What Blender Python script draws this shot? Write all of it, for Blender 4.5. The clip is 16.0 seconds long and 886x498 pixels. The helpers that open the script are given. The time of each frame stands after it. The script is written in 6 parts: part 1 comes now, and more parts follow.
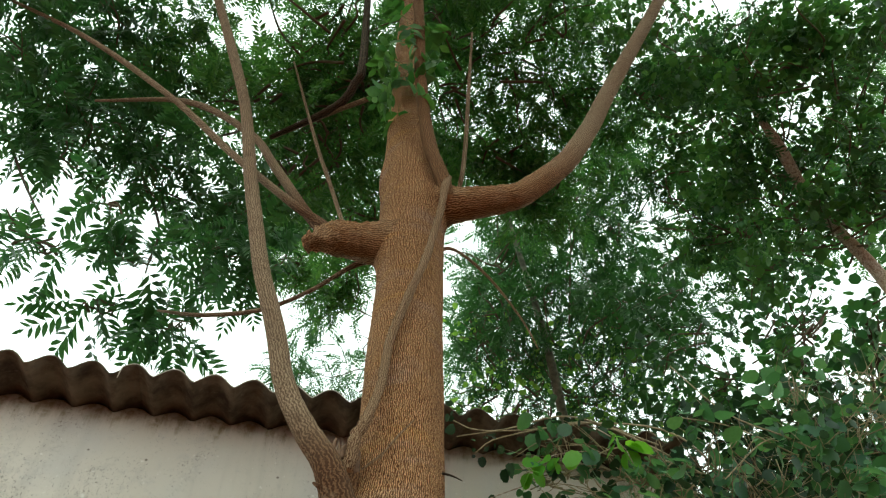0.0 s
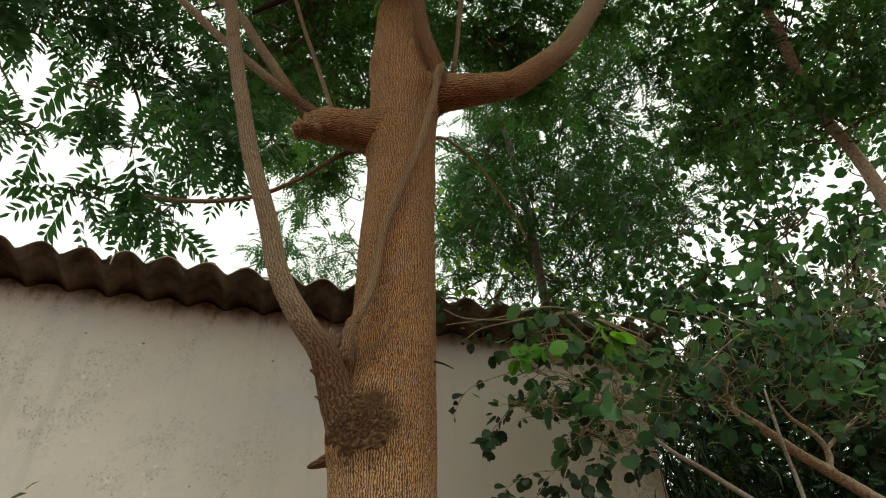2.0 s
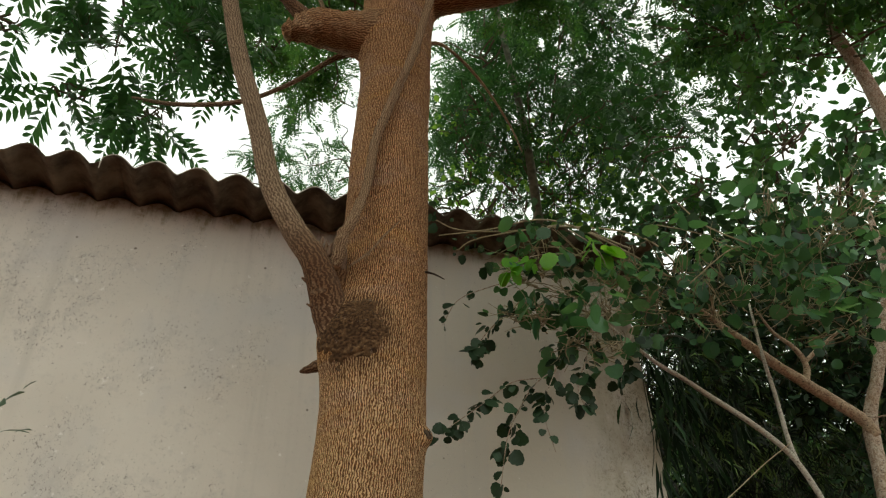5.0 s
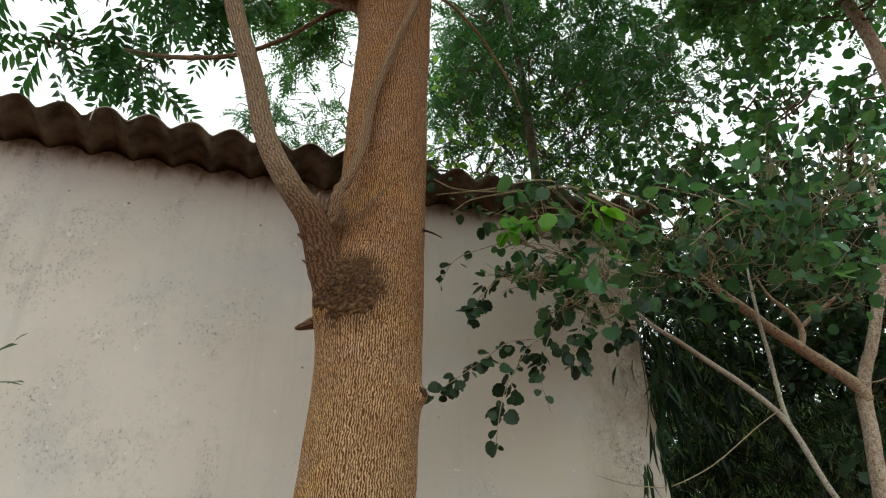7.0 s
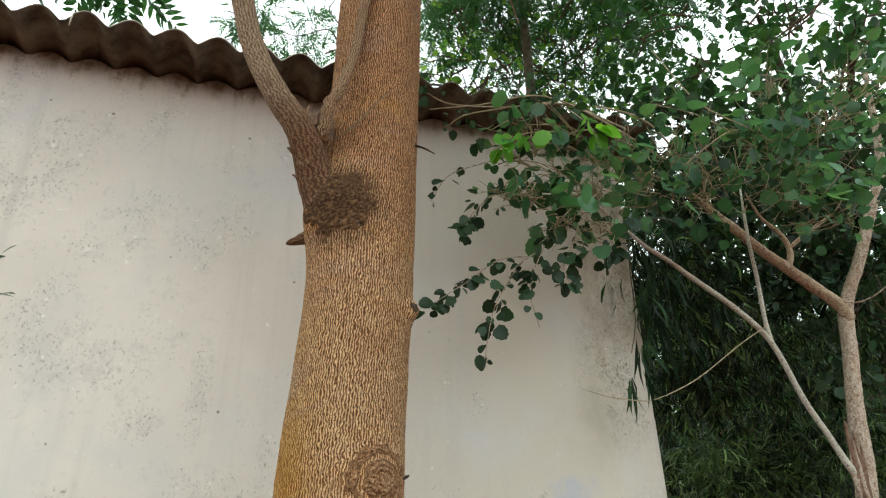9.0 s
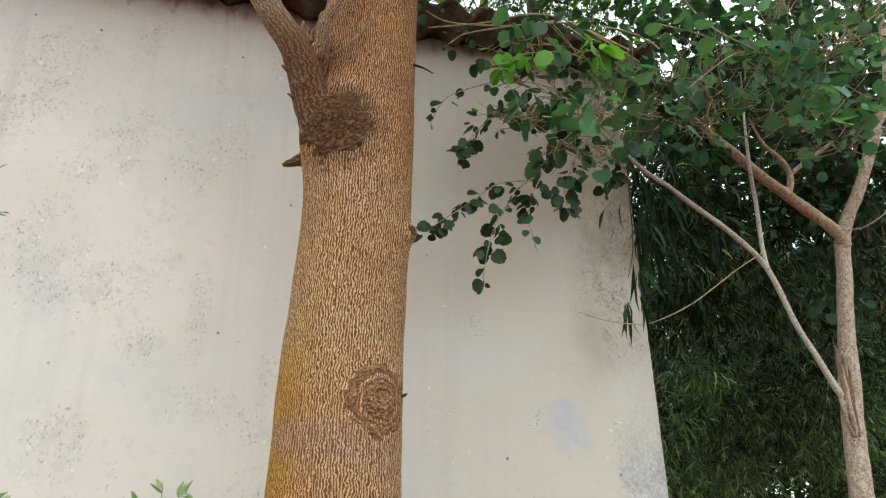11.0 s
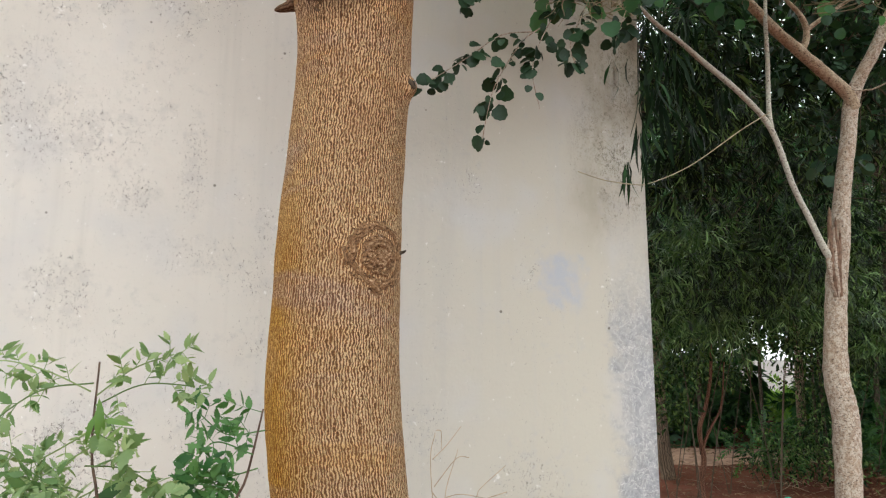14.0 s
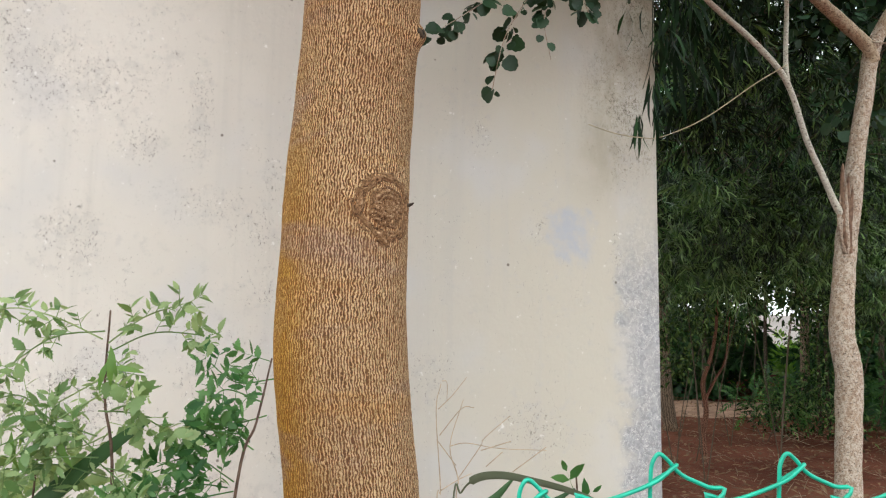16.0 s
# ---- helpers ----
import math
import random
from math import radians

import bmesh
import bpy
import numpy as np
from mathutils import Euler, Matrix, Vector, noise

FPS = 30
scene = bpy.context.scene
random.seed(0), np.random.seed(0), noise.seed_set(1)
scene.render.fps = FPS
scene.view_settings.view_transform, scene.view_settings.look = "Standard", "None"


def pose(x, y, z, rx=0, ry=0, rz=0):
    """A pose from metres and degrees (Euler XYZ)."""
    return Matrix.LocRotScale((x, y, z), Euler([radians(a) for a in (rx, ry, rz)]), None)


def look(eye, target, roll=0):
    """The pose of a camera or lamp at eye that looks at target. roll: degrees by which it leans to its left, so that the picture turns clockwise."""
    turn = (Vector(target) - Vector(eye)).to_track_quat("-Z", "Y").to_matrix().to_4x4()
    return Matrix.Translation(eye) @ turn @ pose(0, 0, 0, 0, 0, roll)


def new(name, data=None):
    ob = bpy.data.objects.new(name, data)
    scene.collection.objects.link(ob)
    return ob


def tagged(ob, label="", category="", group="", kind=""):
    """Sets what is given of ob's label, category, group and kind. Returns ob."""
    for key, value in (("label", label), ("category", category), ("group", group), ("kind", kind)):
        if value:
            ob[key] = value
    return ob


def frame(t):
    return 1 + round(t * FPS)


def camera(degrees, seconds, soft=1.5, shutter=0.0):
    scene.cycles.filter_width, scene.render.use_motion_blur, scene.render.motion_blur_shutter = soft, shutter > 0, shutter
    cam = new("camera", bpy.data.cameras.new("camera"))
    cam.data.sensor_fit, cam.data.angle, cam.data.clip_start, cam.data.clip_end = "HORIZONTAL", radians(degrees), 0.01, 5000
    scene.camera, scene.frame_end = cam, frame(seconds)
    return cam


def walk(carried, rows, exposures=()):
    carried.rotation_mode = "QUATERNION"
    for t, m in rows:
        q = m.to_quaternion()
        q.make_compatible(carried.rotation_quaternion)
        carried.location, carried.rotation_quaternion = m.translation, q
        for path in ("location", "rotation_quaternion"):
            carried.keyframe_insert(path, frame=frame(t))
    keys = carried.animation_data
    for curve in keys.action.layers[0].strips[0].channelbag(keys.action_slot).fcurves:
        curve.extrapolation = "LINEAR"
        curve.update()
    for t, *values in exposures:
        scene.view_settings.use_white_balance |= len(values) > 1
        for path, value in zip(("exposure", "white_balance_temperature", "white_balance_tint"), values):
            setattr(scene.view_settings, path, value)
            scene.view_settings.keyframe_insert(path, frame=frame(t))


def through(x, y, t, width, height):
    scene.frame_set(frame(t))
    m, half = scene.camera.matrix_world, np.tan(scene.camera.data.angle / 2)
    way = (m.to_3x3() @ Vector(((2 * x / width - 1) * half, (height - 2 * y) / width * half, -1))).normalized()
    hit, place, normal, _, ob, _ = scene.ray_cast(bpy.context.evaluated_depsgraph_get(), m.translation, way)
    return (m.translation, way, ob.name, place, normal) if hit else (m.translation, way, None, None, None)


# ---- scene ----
cam = camera(64.7, 16.0, soft=1.2)
PATH = [
    (0.0, 0.042, -0.054, 1.436, 144.21, 2.08, 0.90),
    (0.5, 0.035, -0.065, 1.446, 142.09, 2.54, 0.83),
    (1.0, 0.029, -0.071, 1.451, 139.69, 2.55, 0.31),
    (1.5, 0.014, -0.083, 1.453, 136.76, 2.50, -0.37),
    (2.0, 0.010, -0.078, 1.467, 134.49, 2.46, -0.71),
    (2.5, 0.017, -0.080, 1.470, 133.30, 2.42, -0.65),
    (3.0, 0.016, -0.077, 1.477, 131.56, 2.36, -0.86),
    (3.5, 0.014, -0.080, 1.476, 129.95, 2.26, -1.18),
    (4.0, 0.014, -0.084, 1.479, 128.02, 2.24, -1.32),
    (4.2, 0.013, -0.084, 1.479, 127.12, 2.20, -1.42),
    (6.3, 0.013, -0.048, 1.474, 126.94, 1.59, -2.26),
    (6.5, 0.011, -0.046, 1.476, 126.28, 1.54, -2.22),
    (7.0, 0.011, -0.041, 1.478, 124.12, 1.48, -2.55),
    (7.5, 0.009, -0.039, 1.479, 121.97, 1.41, -2.84),
    (8.0, 0.008, -0.040, 1.482, 119.92, 1.38, -3.07),
    (8.5, 0.009, -0.039, 1.483, 118.48, 1.33, -3.35),
    (9.0, 0.011, -0.030, 1.484, 117.30, 1.24, -3.48),
    (9.2, 0.016, -0.034, 1.478, 116.72, 1.12, -3.50),
    (11.3, 0.005, -0.011, 1.476, 110.32, 1.03, -3.95),
    (11.5, -0.001, -0.019, 1.471, 109.54, 0.88, -4.21),
    (12.0, 0.000, -0.012, 1.474, 107.36, 0.72, -4.20),
    (12.5, 0.003, -0.010, 1.488, 104.79, 0.50, -4.23),
    (13.0, 0.007, -0.006, 1.493, 103.08, 0.38, -4.15),
    (13.5, 0.003, -0.002, 1.498, 101.22, 0.24, -4.32),
    (14.0, -0.001, -0.001, 1.498, 99.25, 0.08, -4.52),
    (14.5, -0.004, -0.001, 1.497, 97.70, -0.05, -4.62),
    (15.0, -0.004, -0.002, 1.495, 95.81, -0.25, -4.63),
    (15.5, -0.002, -0.000, 1.496, 94.52, -0.53, -4.33),
    (16.0, 0.000, -0.000, 1.500, 95.32, -0.61, -3.95),
]
EXPOSURE = [(0.0, 0.35, 6550, -12), (0.5, 0.10, 6600, -8), (1.0, 0.0, 6650, -6), (1.6, -0.2, 7350, -4), (4.0, -0.3, 7350, -3), (6.5, 0.0, 6700, -1), (7.5, 0.03, 6600, -1), (8.2, 0.31, 6500, -1), (9.0, 0.52, 6400, -2), (11.4, 0.68, 6350, 2), (12.5, 0.63, 6320, 4), (16.0, 0.73, 6320, 5)]
walk(cam, [(r[0], pose(*r[1:])) for r in PATH], EXPOSURE)

# ---------------------------------------------------------------- sky and sun (bright overcast)
SUN_UP, SUN_TURN = radians(58), radians(205)
world = bpy.data.worlds.new("overcast_sky")
scene.world = world
world.use_nodes = True
wn, wl = world.node_tree.nodes, world.node_tree.links
sky = wn.new("ShaderNodeTexSky")
sky.sky_type, sky.sun_disc, sky.sun_elevation, sky.sun_rotation = "NISHITA", False, SUN_UP, SUN_TURN
sky.dust_density, sky.air_density, sky.ozone_density = 6.0, 1.0, 1.0
haze = wn.new("ShaderNodeMix")
haze.data_type, haze.blend_type = "RGBA", "MIX"
haze.inputs[0].default_value = 0.72
haze.inputs[7].default_value = (16.0, 16.4, 17.0, 1)
wl.new(sky.outputs[0], haze.inputs[6])
wl.new(haze.outputs[2], wn["Background"].inputs[0])
wn["Background"].inputs[1].default_value = 0.12
sun = new("sun", bpy.data.lights.new("sun", "SUN"))
sun.data.energy, sun.data.angle, sun.data.color = 1.2, radians(25), (1.0, 0.96, 0.9)
sun.matrix_world = look((0, 0, 0), (-math.sin(SUN_TURN) * math.cos(SUN_UP), -math.cos(SUN_TURN) * math.cos(SUN_UP), -math.sin(SUN_UP)))

# ---------------------------------------------------------------- node helpers
rng = np.random.default_rng(7)


class Mat:
    """A node material with short names for the nodes that recur."""

    def __init__(self, name):
        self.m = bpy.data.materials.new(name)
        self.m.use_nodes = True
        self.n, self.l = self.m.node_tree.nodes, self.m.node_tree.links
        self.b = self.n["Principled BSDF"]

    def put(self, value, socket):
        if isinstance(value, bpy.types.NodeSocket):
            self.l.new(value, socket)
        elif isinstance(value, (tuple, list)):
            socket.default_value = (*value, 1.0) if len(value) == 3 and len(socket.default_value) == 4 else value
        else:
            socket.default_value = value

    def coords(self, kind="Object", scale=(1, 1, 1)):
        tc, mp = self.n.new("ShaderNodeTexCoord"), self.n.new("ShaderNodeMapping")
        mp.inputs["Scale"].default_value = scale
        self.l.new(tc.outputs[kind], mp.inputs[0])
        return mp.outputs[0]

    def noise(self, vec, scale, detail=3.0, rough=0.55, warp=0.0):
        nd = self.n.new("ShaderNodeTexNoise")
        self.l.new(vec, nd.inputs["Vector"])
        nd.inputs["Scale"].default_value, nd.inputs["Detail"].default_value = scale, detail
        nd.inputs["Roughness"].default_value, nd.inputs["Distortion"].default_value = rough, warp
        return nd.outputs[0]

    def voronoi(self, vec, scale, feature="F1"):
        nd = self.n.new("ShaderNodeTexVoronoi")
        nd.feature = feature
        self.l.new(vec, nd.inputs["Vector"])
        nd.inputs["Scale"].default_value = scale
        return nd.outputs["Distance"]

    def ramp(self, fac, lo, hi, a=0.0, b=1.0):
        nd = self.n.new("ShaderNodeMapRange")
        nd.interpolation_type = "SMOOTHSTEP"
        self.l.new(fac, nd.inputs[0])
        for i, v in zip((1, 2, 3, 4), (lo, hi, a, b)):
            nd.inputs[i].default_value = v
        return nd.outputs[0]

    def math(self, op, a, b=0.0):
        nd = self.n.new("ShaderNodeMath")
        nd.operation = op
        self.put(a, nd.inputs[0])
        self.put(b, nd.inputs[1])
        return nd.outputs[0]

    def mix(self, fac, a, b, blend="MIX"):
        nd = self.n.new("ShaderNodeMix")
        nd.data_type, nd.blend_type = "RGBA", blend
        self.put(fac, nd.inputs[0])
        self.put(a, nd.inputs[6])
        self.put(b, nd.inputs[7])
        return nd.outputs[2]

    def axis(self, vec, i):
        nd = self.n.new("ShaderNodeSeparateXYZ")
        self.l.new(vec, nd.inputs[0])
        return nd.outputs[i]

    def bump(self, height, strength, distance):
        nd = self.n.new("ShaderNodeBump")
        nd.inputs["Strength"].default_value, nd.inputs["Distance"].default_value = strength, distance
        self.l.new(height, nd.inputs["Height"])
        self.l.new(nd.outputs[0], self.b.inputs["Normal"])

    def done(self, colour, rough=0.8, spec=0.3):
        self.put(colour, self.b.inputs["Base Color"])
        self.put(rough, self.b.inputs["Roughness"])
        self.b.inputs["Specular IOR Level"].default_value = spec
        return self.m


def bark_material(name, dark, mid, light, across, along, relief, trunk=False, foot=0.0, foot_low=(0.14, 0.058, 0.024), foot_high=(0.62, 0.36, 0.18)):
    """Bark with wavy upright ridges; u runs round the stem and v along it, in metres."""
    k = Mat(name)
    plain = k.coords("UV")
    u, v = k.axis(plain, 0), k.axis(plain, 1)
    sway = k.noise(k.coords("UV", (across * 0.05, along * 1.3, 1)), 1.0, 3.0, 0.6)
    fray = k.noise(k.coords("UV", (across * 0.16, along * 1.6, 1)), 1.0, 3.0, 0.65)
    fine = k.noise(k.coords("UV", (across * 0.3, along * 4.5, 1)), 1.0, 4.0, 0.7)
    phase = k.math("ADD", k.math("MULTIPLY", u, across), k.math("MULTIPLY", sway, 16.0))
    phase = k.math("ADD", phase, k.math("MULTIPLY", fray, 11.0))
    wave = k.math("SINE", phase)
    ridge = k.math("MULTIPLY", k.ramp(wave, -0.05, 0.6), k.ramp(fine, 0.33, 0.52, 0.2, 1.0))
    big = k.noise(plain, 3.2, 4.0, 0.6)
    col = k.mix(k.math("MULTIPLY", k.ramp(fine, 0.28, 0.52, 0.3, 1.0), k.ramp(wave, -0.95, -0.15, 0.15, 1.0)), dark, mid)
    col = k.mix(ridge, col, light)
    col = k.mix(k.ramp(big, 0.42, 0.7, 0.0, 0.25), col, (mid[0] * 0.8, mid[1] * 0.8, mid[2] * 0.8))
    height = k.math("ADD", ridge, k.math("MULTIPLY", fine, 0.6))
    if trunk:
        young = k.ramp(k.math("ADD", v, k.math("MULTIPLY", k.math("SUBTRACT", big, 0.5), 1.2)), 1.8, 2.7)
        du, dv = k.math("DIVIDE", k.math("SUBTRACT", u, 0.445), 0.15), k.math("DIVIDE", k.math("SUBTRACT", v, 2.46), 0.15)
        swell = k.math("ADD", k.math("ADD", k.math("MULTIPLY", du, du), k.math("MULTIPLY", dv, dv)), k.math("MULTIPLY", k.math("SUBTRACT", k.noise(plain, 26.0, 4.0, 0.7), 0.5), 1.6))
        grit = k.noise(k.coords("UV", (150, 90, 1)), 1.0, 4.0, 0.75)
        red = k.mix(ridge, k.mix(k.ramp(grit, 0.35, 0.6), (0.032, 0.012, 0.005), (0.25, 0.095, 0.034)), (0.86, 0.50, 0.255))
        col = k.mix(k.math("MULTIPLY", young, 0.9), col, red)
        col = k.mix(k.ramp(swell, 0.2, 1.1, 0.65, 0.0), col, k.mix(ridge, (0.040, 0.019, 0.009), (0.30, 0.18, 0.09)))
        side = k.math("MULTIPLY", k.ramp(u, 0.12, 0.22), k.ramp(u, 0.35, 0.50, 1.0, 0.0))
        patch = k.math("MULTIPLY", k.math("MULTIPLY", side, k.ramp(v, 1.5, 2.35, 1.0, 0.0)), k.ramp(big, 0.25, 0.5, 0.3, 1.0))
        col = k.mix(k.math("MULTIPLY", patch, 0.9), col, k.mix(ridge, (0.30, 0.12, 0.010), (0.78, 0.44, 0.06)))
        zone = k.noise(k.coords("UV", (2.2, 7.0, 1)), 1.0, 3.0, 0.6, 0.4)
        col = k.mix(k.ramp(zone, 0.50, 0.68, 0.0, 0.55), col, k.mix(ridge, (0.20, 0.10, 0.070), (0.80, 0.58, 0.45)))
        blaze = k.noise(k.coords("UV", (1.6, 9.0, 3)), 1.0, 3.0, 0.6, 0.3)
        col = k.mix(k.ramp(blaze, 0.54, 0.68, 0.0, 0.5), col, k.mix(ridge, (0.26, 0.10, 0.022), (0.95, 0.58, 0.22)))
        gap = k.noise(k.coords("UV", (70, 14, 1)), 1.0, 4.0, 0.7)
        col = k.mix(k.ramp(gap, 0.60, 0.72, 0.0, 0.35), col, (0.13, 0.052, 0.022))
    if foot:
        rust = k.math("MULTIPLY", k.ramp(v, 0.45 * foot, foot, 1.0, 0.0), k.ramp(big, 0.30, 0.55, 0.55, 1.0))
        col = k.mix(rust, col, k.mix(ridge, foot_low, foot_high))
        pale = k.noise(plain, 17.0, 5.0, 0.7)
        col = k.mix(k.ramp(pale, 0.55, 0.68, 0.0, 0.4), col, (0.40, 0.30, 0.20))
        col = k.mix(k.ramp(pale, 0.34, 0.45, 0.4, 0.0), col, (0.07, 0.038, 0.022))
    k.bump(height, 0.95, relief)
    return k.done(col, 0.88, 0.2)


def burl_material(name, low, mid, high):
    """Rough callus wood: pale crests on dark cracks; v of the map holds the height of the grain."""
    k = Mat(name)
    h = k.axis(k.coords("UV"), 1)
    g = k.noise(k.coords("Object"), 210.0, 4.0, 0.75)
    h = k.math("ADD", h, k.math("MULTIPLY", k.math("SUBTRACT", g, 0.5), 0.5))
    col = k.mix(k.ramp(h, 0.18, 0.5), low, mid)
    col = k.mix(k.ramp(h, 0.45, 0.85), col, high)
    big = k.noise(k.coords("Object"), 26.0, 3.0)
    col = k.mix(k.ramp(big, 0.5, 0.68, 0.0, 0.4), col, tuple(0.6 * x for x in mid))
    pale = k.noise(k.coords("Object"), 34.0, 4.0, 0.7)
    col = k.mix(k.ramp(pale, 0.63, 0.72, 0.0, 0.35), col, (0.50, 0.43, 0.38))
    k.bump(g, 0.6, 0.004)
    return k.done(col, 0.9, 0.15)


def mottled_bark_material(name, pale, brown, share):
    """Pale flaking bark with reddish-brown blotches and short cracks."""
    k = Mat(name)
    p = k.coords("Object")
    blot = k.noise(k.coords("Object", (75, 75, 48)), 1.0, 6.0, 0.78, 0.4)
    fine = k.noise(k.coords("Object", (110, 110, 190)), 1.0, 4.0, 0.72)
    col = k.mix(k.ramp(fine, 0.3, 0.7), tuple(x * 0.72 for x in pale), tuple(min(1, x * 1.15) for x in pale))
    col = k.mix(k.ramp(blot, share - 0.03, share + 0.07, 0.7, 0.0), col, brown)
    col = k.mix(k.ramp(k.noise(p, 6.0, 3.0), 0.5, 0.7, 0.0, 0.3), col, (brown[0] * 1.7, brown[1] * 1.9, brown[2] * 2.0))
    col = k.mix(k.ramp(fine, 0.36, 0.44, 0.85, 0.0), col, (0.06, 0.04, 0.03))
    k.bump(k.math("ADD", blot, fine), 0.7, 0.0035)
    return k.done(col, 0.9, 0.2)


def leaf_material(name, low, high, through, share=0.45, rough=0.45, spec=0.35, skew=1.2):
    """Thin leaf that lets some light through; the hue differs from leaf to leaf."""
    k = Mat(name)
    geo, info = k.n.new("ShaderNodeNewGeometry"), k.n.new("ShaderNodeObjectInfo")
    pick = k.math("FRACT", k.math("ADD", geo.outputs["Random Per Island"], info.outputs["Random"]))
    pick = k.math("POWER", pick, skew)
    grain = k.noise(k.coords("Object"), 60.0, 2.0)
    col = k.mix(pick, low, high)
    col = k.mix(k.ramp(grain, 0.35, 0.7, 0.0, 0.3), col, (low[0] * 0.7, low[1] * 0.75, low[2] * 0.7))
    k.done(col, rough, spec)
    tr, mx = k.n.new("ShaderNodeBsdfTranslucent"), k.n.new("ShaderNodeMixShader")
    k.put(k.mix(pick, through, (through[0] * 1.5, through[1] * 1.25, through[2])), tr.inputs[0])
    mx.inputs[0].default_value = share
    k.l.new(k.b.outputs[0], mx.inputs[1])
    k.l.new(tr.outputs[0], mx.inputs[2])
    k.l.new(mx.outputs[0], k.n["Material Output"].inputs[0])
    return k.m


def plaster_material():
    """Old cream limewash: grey mould speckle in drifts, streaks, worn bluish patches and a cracked band by the corner."""
    k = Mat("old_cream_plaster")
    p = k.coords("Object")
    s, z = k.axis(p, 0), k.axis(p, 2)
    broad = k.noise(p, 1.3, 4.0, 0.6)
    drift = k.noise(k.coords("Object", (3.2, 1, 2.0)), 1.0, 4.0, 0.6, 0.4)
    streak = k.noise(k.coords("Object", (16, 1, 0.7)), 1.0, 3.0, 0.6)
    speck = k.noise(p, 95.0, 5.0, 0.85)
    pit = k.voronoi(p, 9.0)
    crack = k.math("ABSOLUTE", k.math("SUBTRACT", k.noise(p, 22.0, 5.0, 0.7, 0.8), 0.5))
    col = k.mix(k.ramp(broad, 0.3, 0.7), (0.585, 0.545, 0.485), (0.655, 0.615, 0.555))
    # Beige towards the corner: partly the wall's tone, partly tree shade painted in.
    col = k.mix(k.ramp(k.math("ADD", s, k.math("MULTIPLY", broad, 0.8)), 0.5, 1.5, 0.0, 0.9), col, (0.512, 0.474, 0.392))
    col = k.mix(k.ramp(streak, 0.52, 0.75, 0.0, 0.45), col, (0.49, 0.465, 0.42))
    col = k.mix(k.ramp(k.noise(p, 2.3, 3.0), 0.48, 0.68, 0.0, 0.6), col, (0.54, 0.53, 0.52))
    grow = k.math("MULTIPLY", k.ramp(drift, 0.42, 0.68, 0.15, 0.95), k.ramp(s, 0.0, 0.5, 1.0, 0.35))
    wander = k.math("MULTIPLY", k.math("SUBTRACT", k.noise(p, 7.0, 5.0, 0.7), 0.5), 9.0)
    for bs, bz, rs, rz in ((-0.40, 2.15, 0.14, 0.10), (-0.08, 2.08, 0.03, 0.13), (-0.25, 1.99, 0.05, 0.04), (-0.41, 1.70, 0.06, 0.07), (-0.07, 1.83, 0.08, 0.05), (0.09, 1.74, 0.06, 0.05), (0.83, 2.12, 0.03, 0.06), (1.38, 2.36, 0.05, 0.14), (1.37, 2.12, 0.05, 0.11), (1.34, 1.71, 0.03, 0.07), (0.64, 1.28, 0.06, 0.07), (1.00, 1.12, 0.10, 0.06), (-0.69, 2.66, 0.06, 0.05), (-0.03, 2.68, 0.06, 0.08), (-0.46, 2.53, 0.05, 0.05), (1.03, 1.80, 0.03, 0.05)):
        ds, dz = k.math("DIVIDE", k.math("SUBTRACT", s, bs), rs), k.math("DIVIDE", k.math("SUBTRACT", z, bz), rz)
        d = k.math("ADD", k.math("MULTIPLY", ds, ds), k.math("MULTIPLY", dz, dz))
        grow = k.math("MAXIMUM", grow, k.ramp(k.math("ADD", d, wander), 0.0, 4.5, 0.68, 0.0))
    clot = k.noise(k.coords("Object", (120, 120, 84)), 1.0, 7.0, 0.84, 0.2)
    mould = k.ramp(k.math("ADD", clot, k.math("MULTIPLY", grow, 0.118)), 0.635, 0.685)
    halo = k.ramp(k.math("ADD", k.noise(p, 26.0, 4.0, 0.65), k.math("MULTIPLY", grow, 0.2)), 0.60, 0.78)
    col = k.mix(k.math("MULTIPLY", halo, 0.38), col, (0.47, 0.45, 0.425))
    col = k.mix(k.math("MULTIPLY", mould, 0.85), col, (0.215, 0.195, 0.175))
    bare = k.ramp(k.math("ADD", k.noise(p, 33.0, 5.0, 0.7), k.math("MULTIPLY", grow, 0.06)), 0.66, 0.70)
    col = k.mix(k.math("MULTIPLY", bare, 0.6), col, (0.80, 0.78, 0.75))
    # bluish worn patch and the band beside the corner
    edge = k.math("MULTIPLY", k.math("SUBTRACT", k.noise(p, 14.0, 3.0), 0.5), 0.16)
    ds = k.math("ABSOLUTE", k.math("ADD", k.math("SUBTRACT", s, 1.16), edge))
    dz = k.math("ABSOLUTE", k.math("ADD", k.math("SUBTRACT", z, 1.78), edge))
    patch = k.math("MULTIPLY", k.ramp(ds, 0.05, 0.11, 1.0, 0.0), k.ramp(dz, 0.06, 0.11, 1.0, 0.0))
    col = k.mix(k.math("MULTIPLY", k.math("MULTIPLY", patch, k.ramp(k.noise(p, 19.0, 4.0, 0.7), 0.35, 0.6, 0.45, 1.0)), 0.85), col, (0.42, 0.435, 0.475))
    band = k.math("MULTIPLY", k.ramp(k.math("ADD", s, k.math("MULTIPLY", edge, 2.0)), 1.31, 1.42), k.ramp(k.math("ADD", z, edge), 1.5, 1.95, 1.0, 0.12))
    flake = k.math("MULTIPLY", band, k.ramp(k.noise(p, 60.0, 5.0, 0.75), 0.42, 0.60))
    veil = k.ramp(k.noise(k.coords("Object", (9, 9, 5)), 1.0, 5.0, 0.7, 0.3), 0.34, 0.58, 0.55, 1.0)
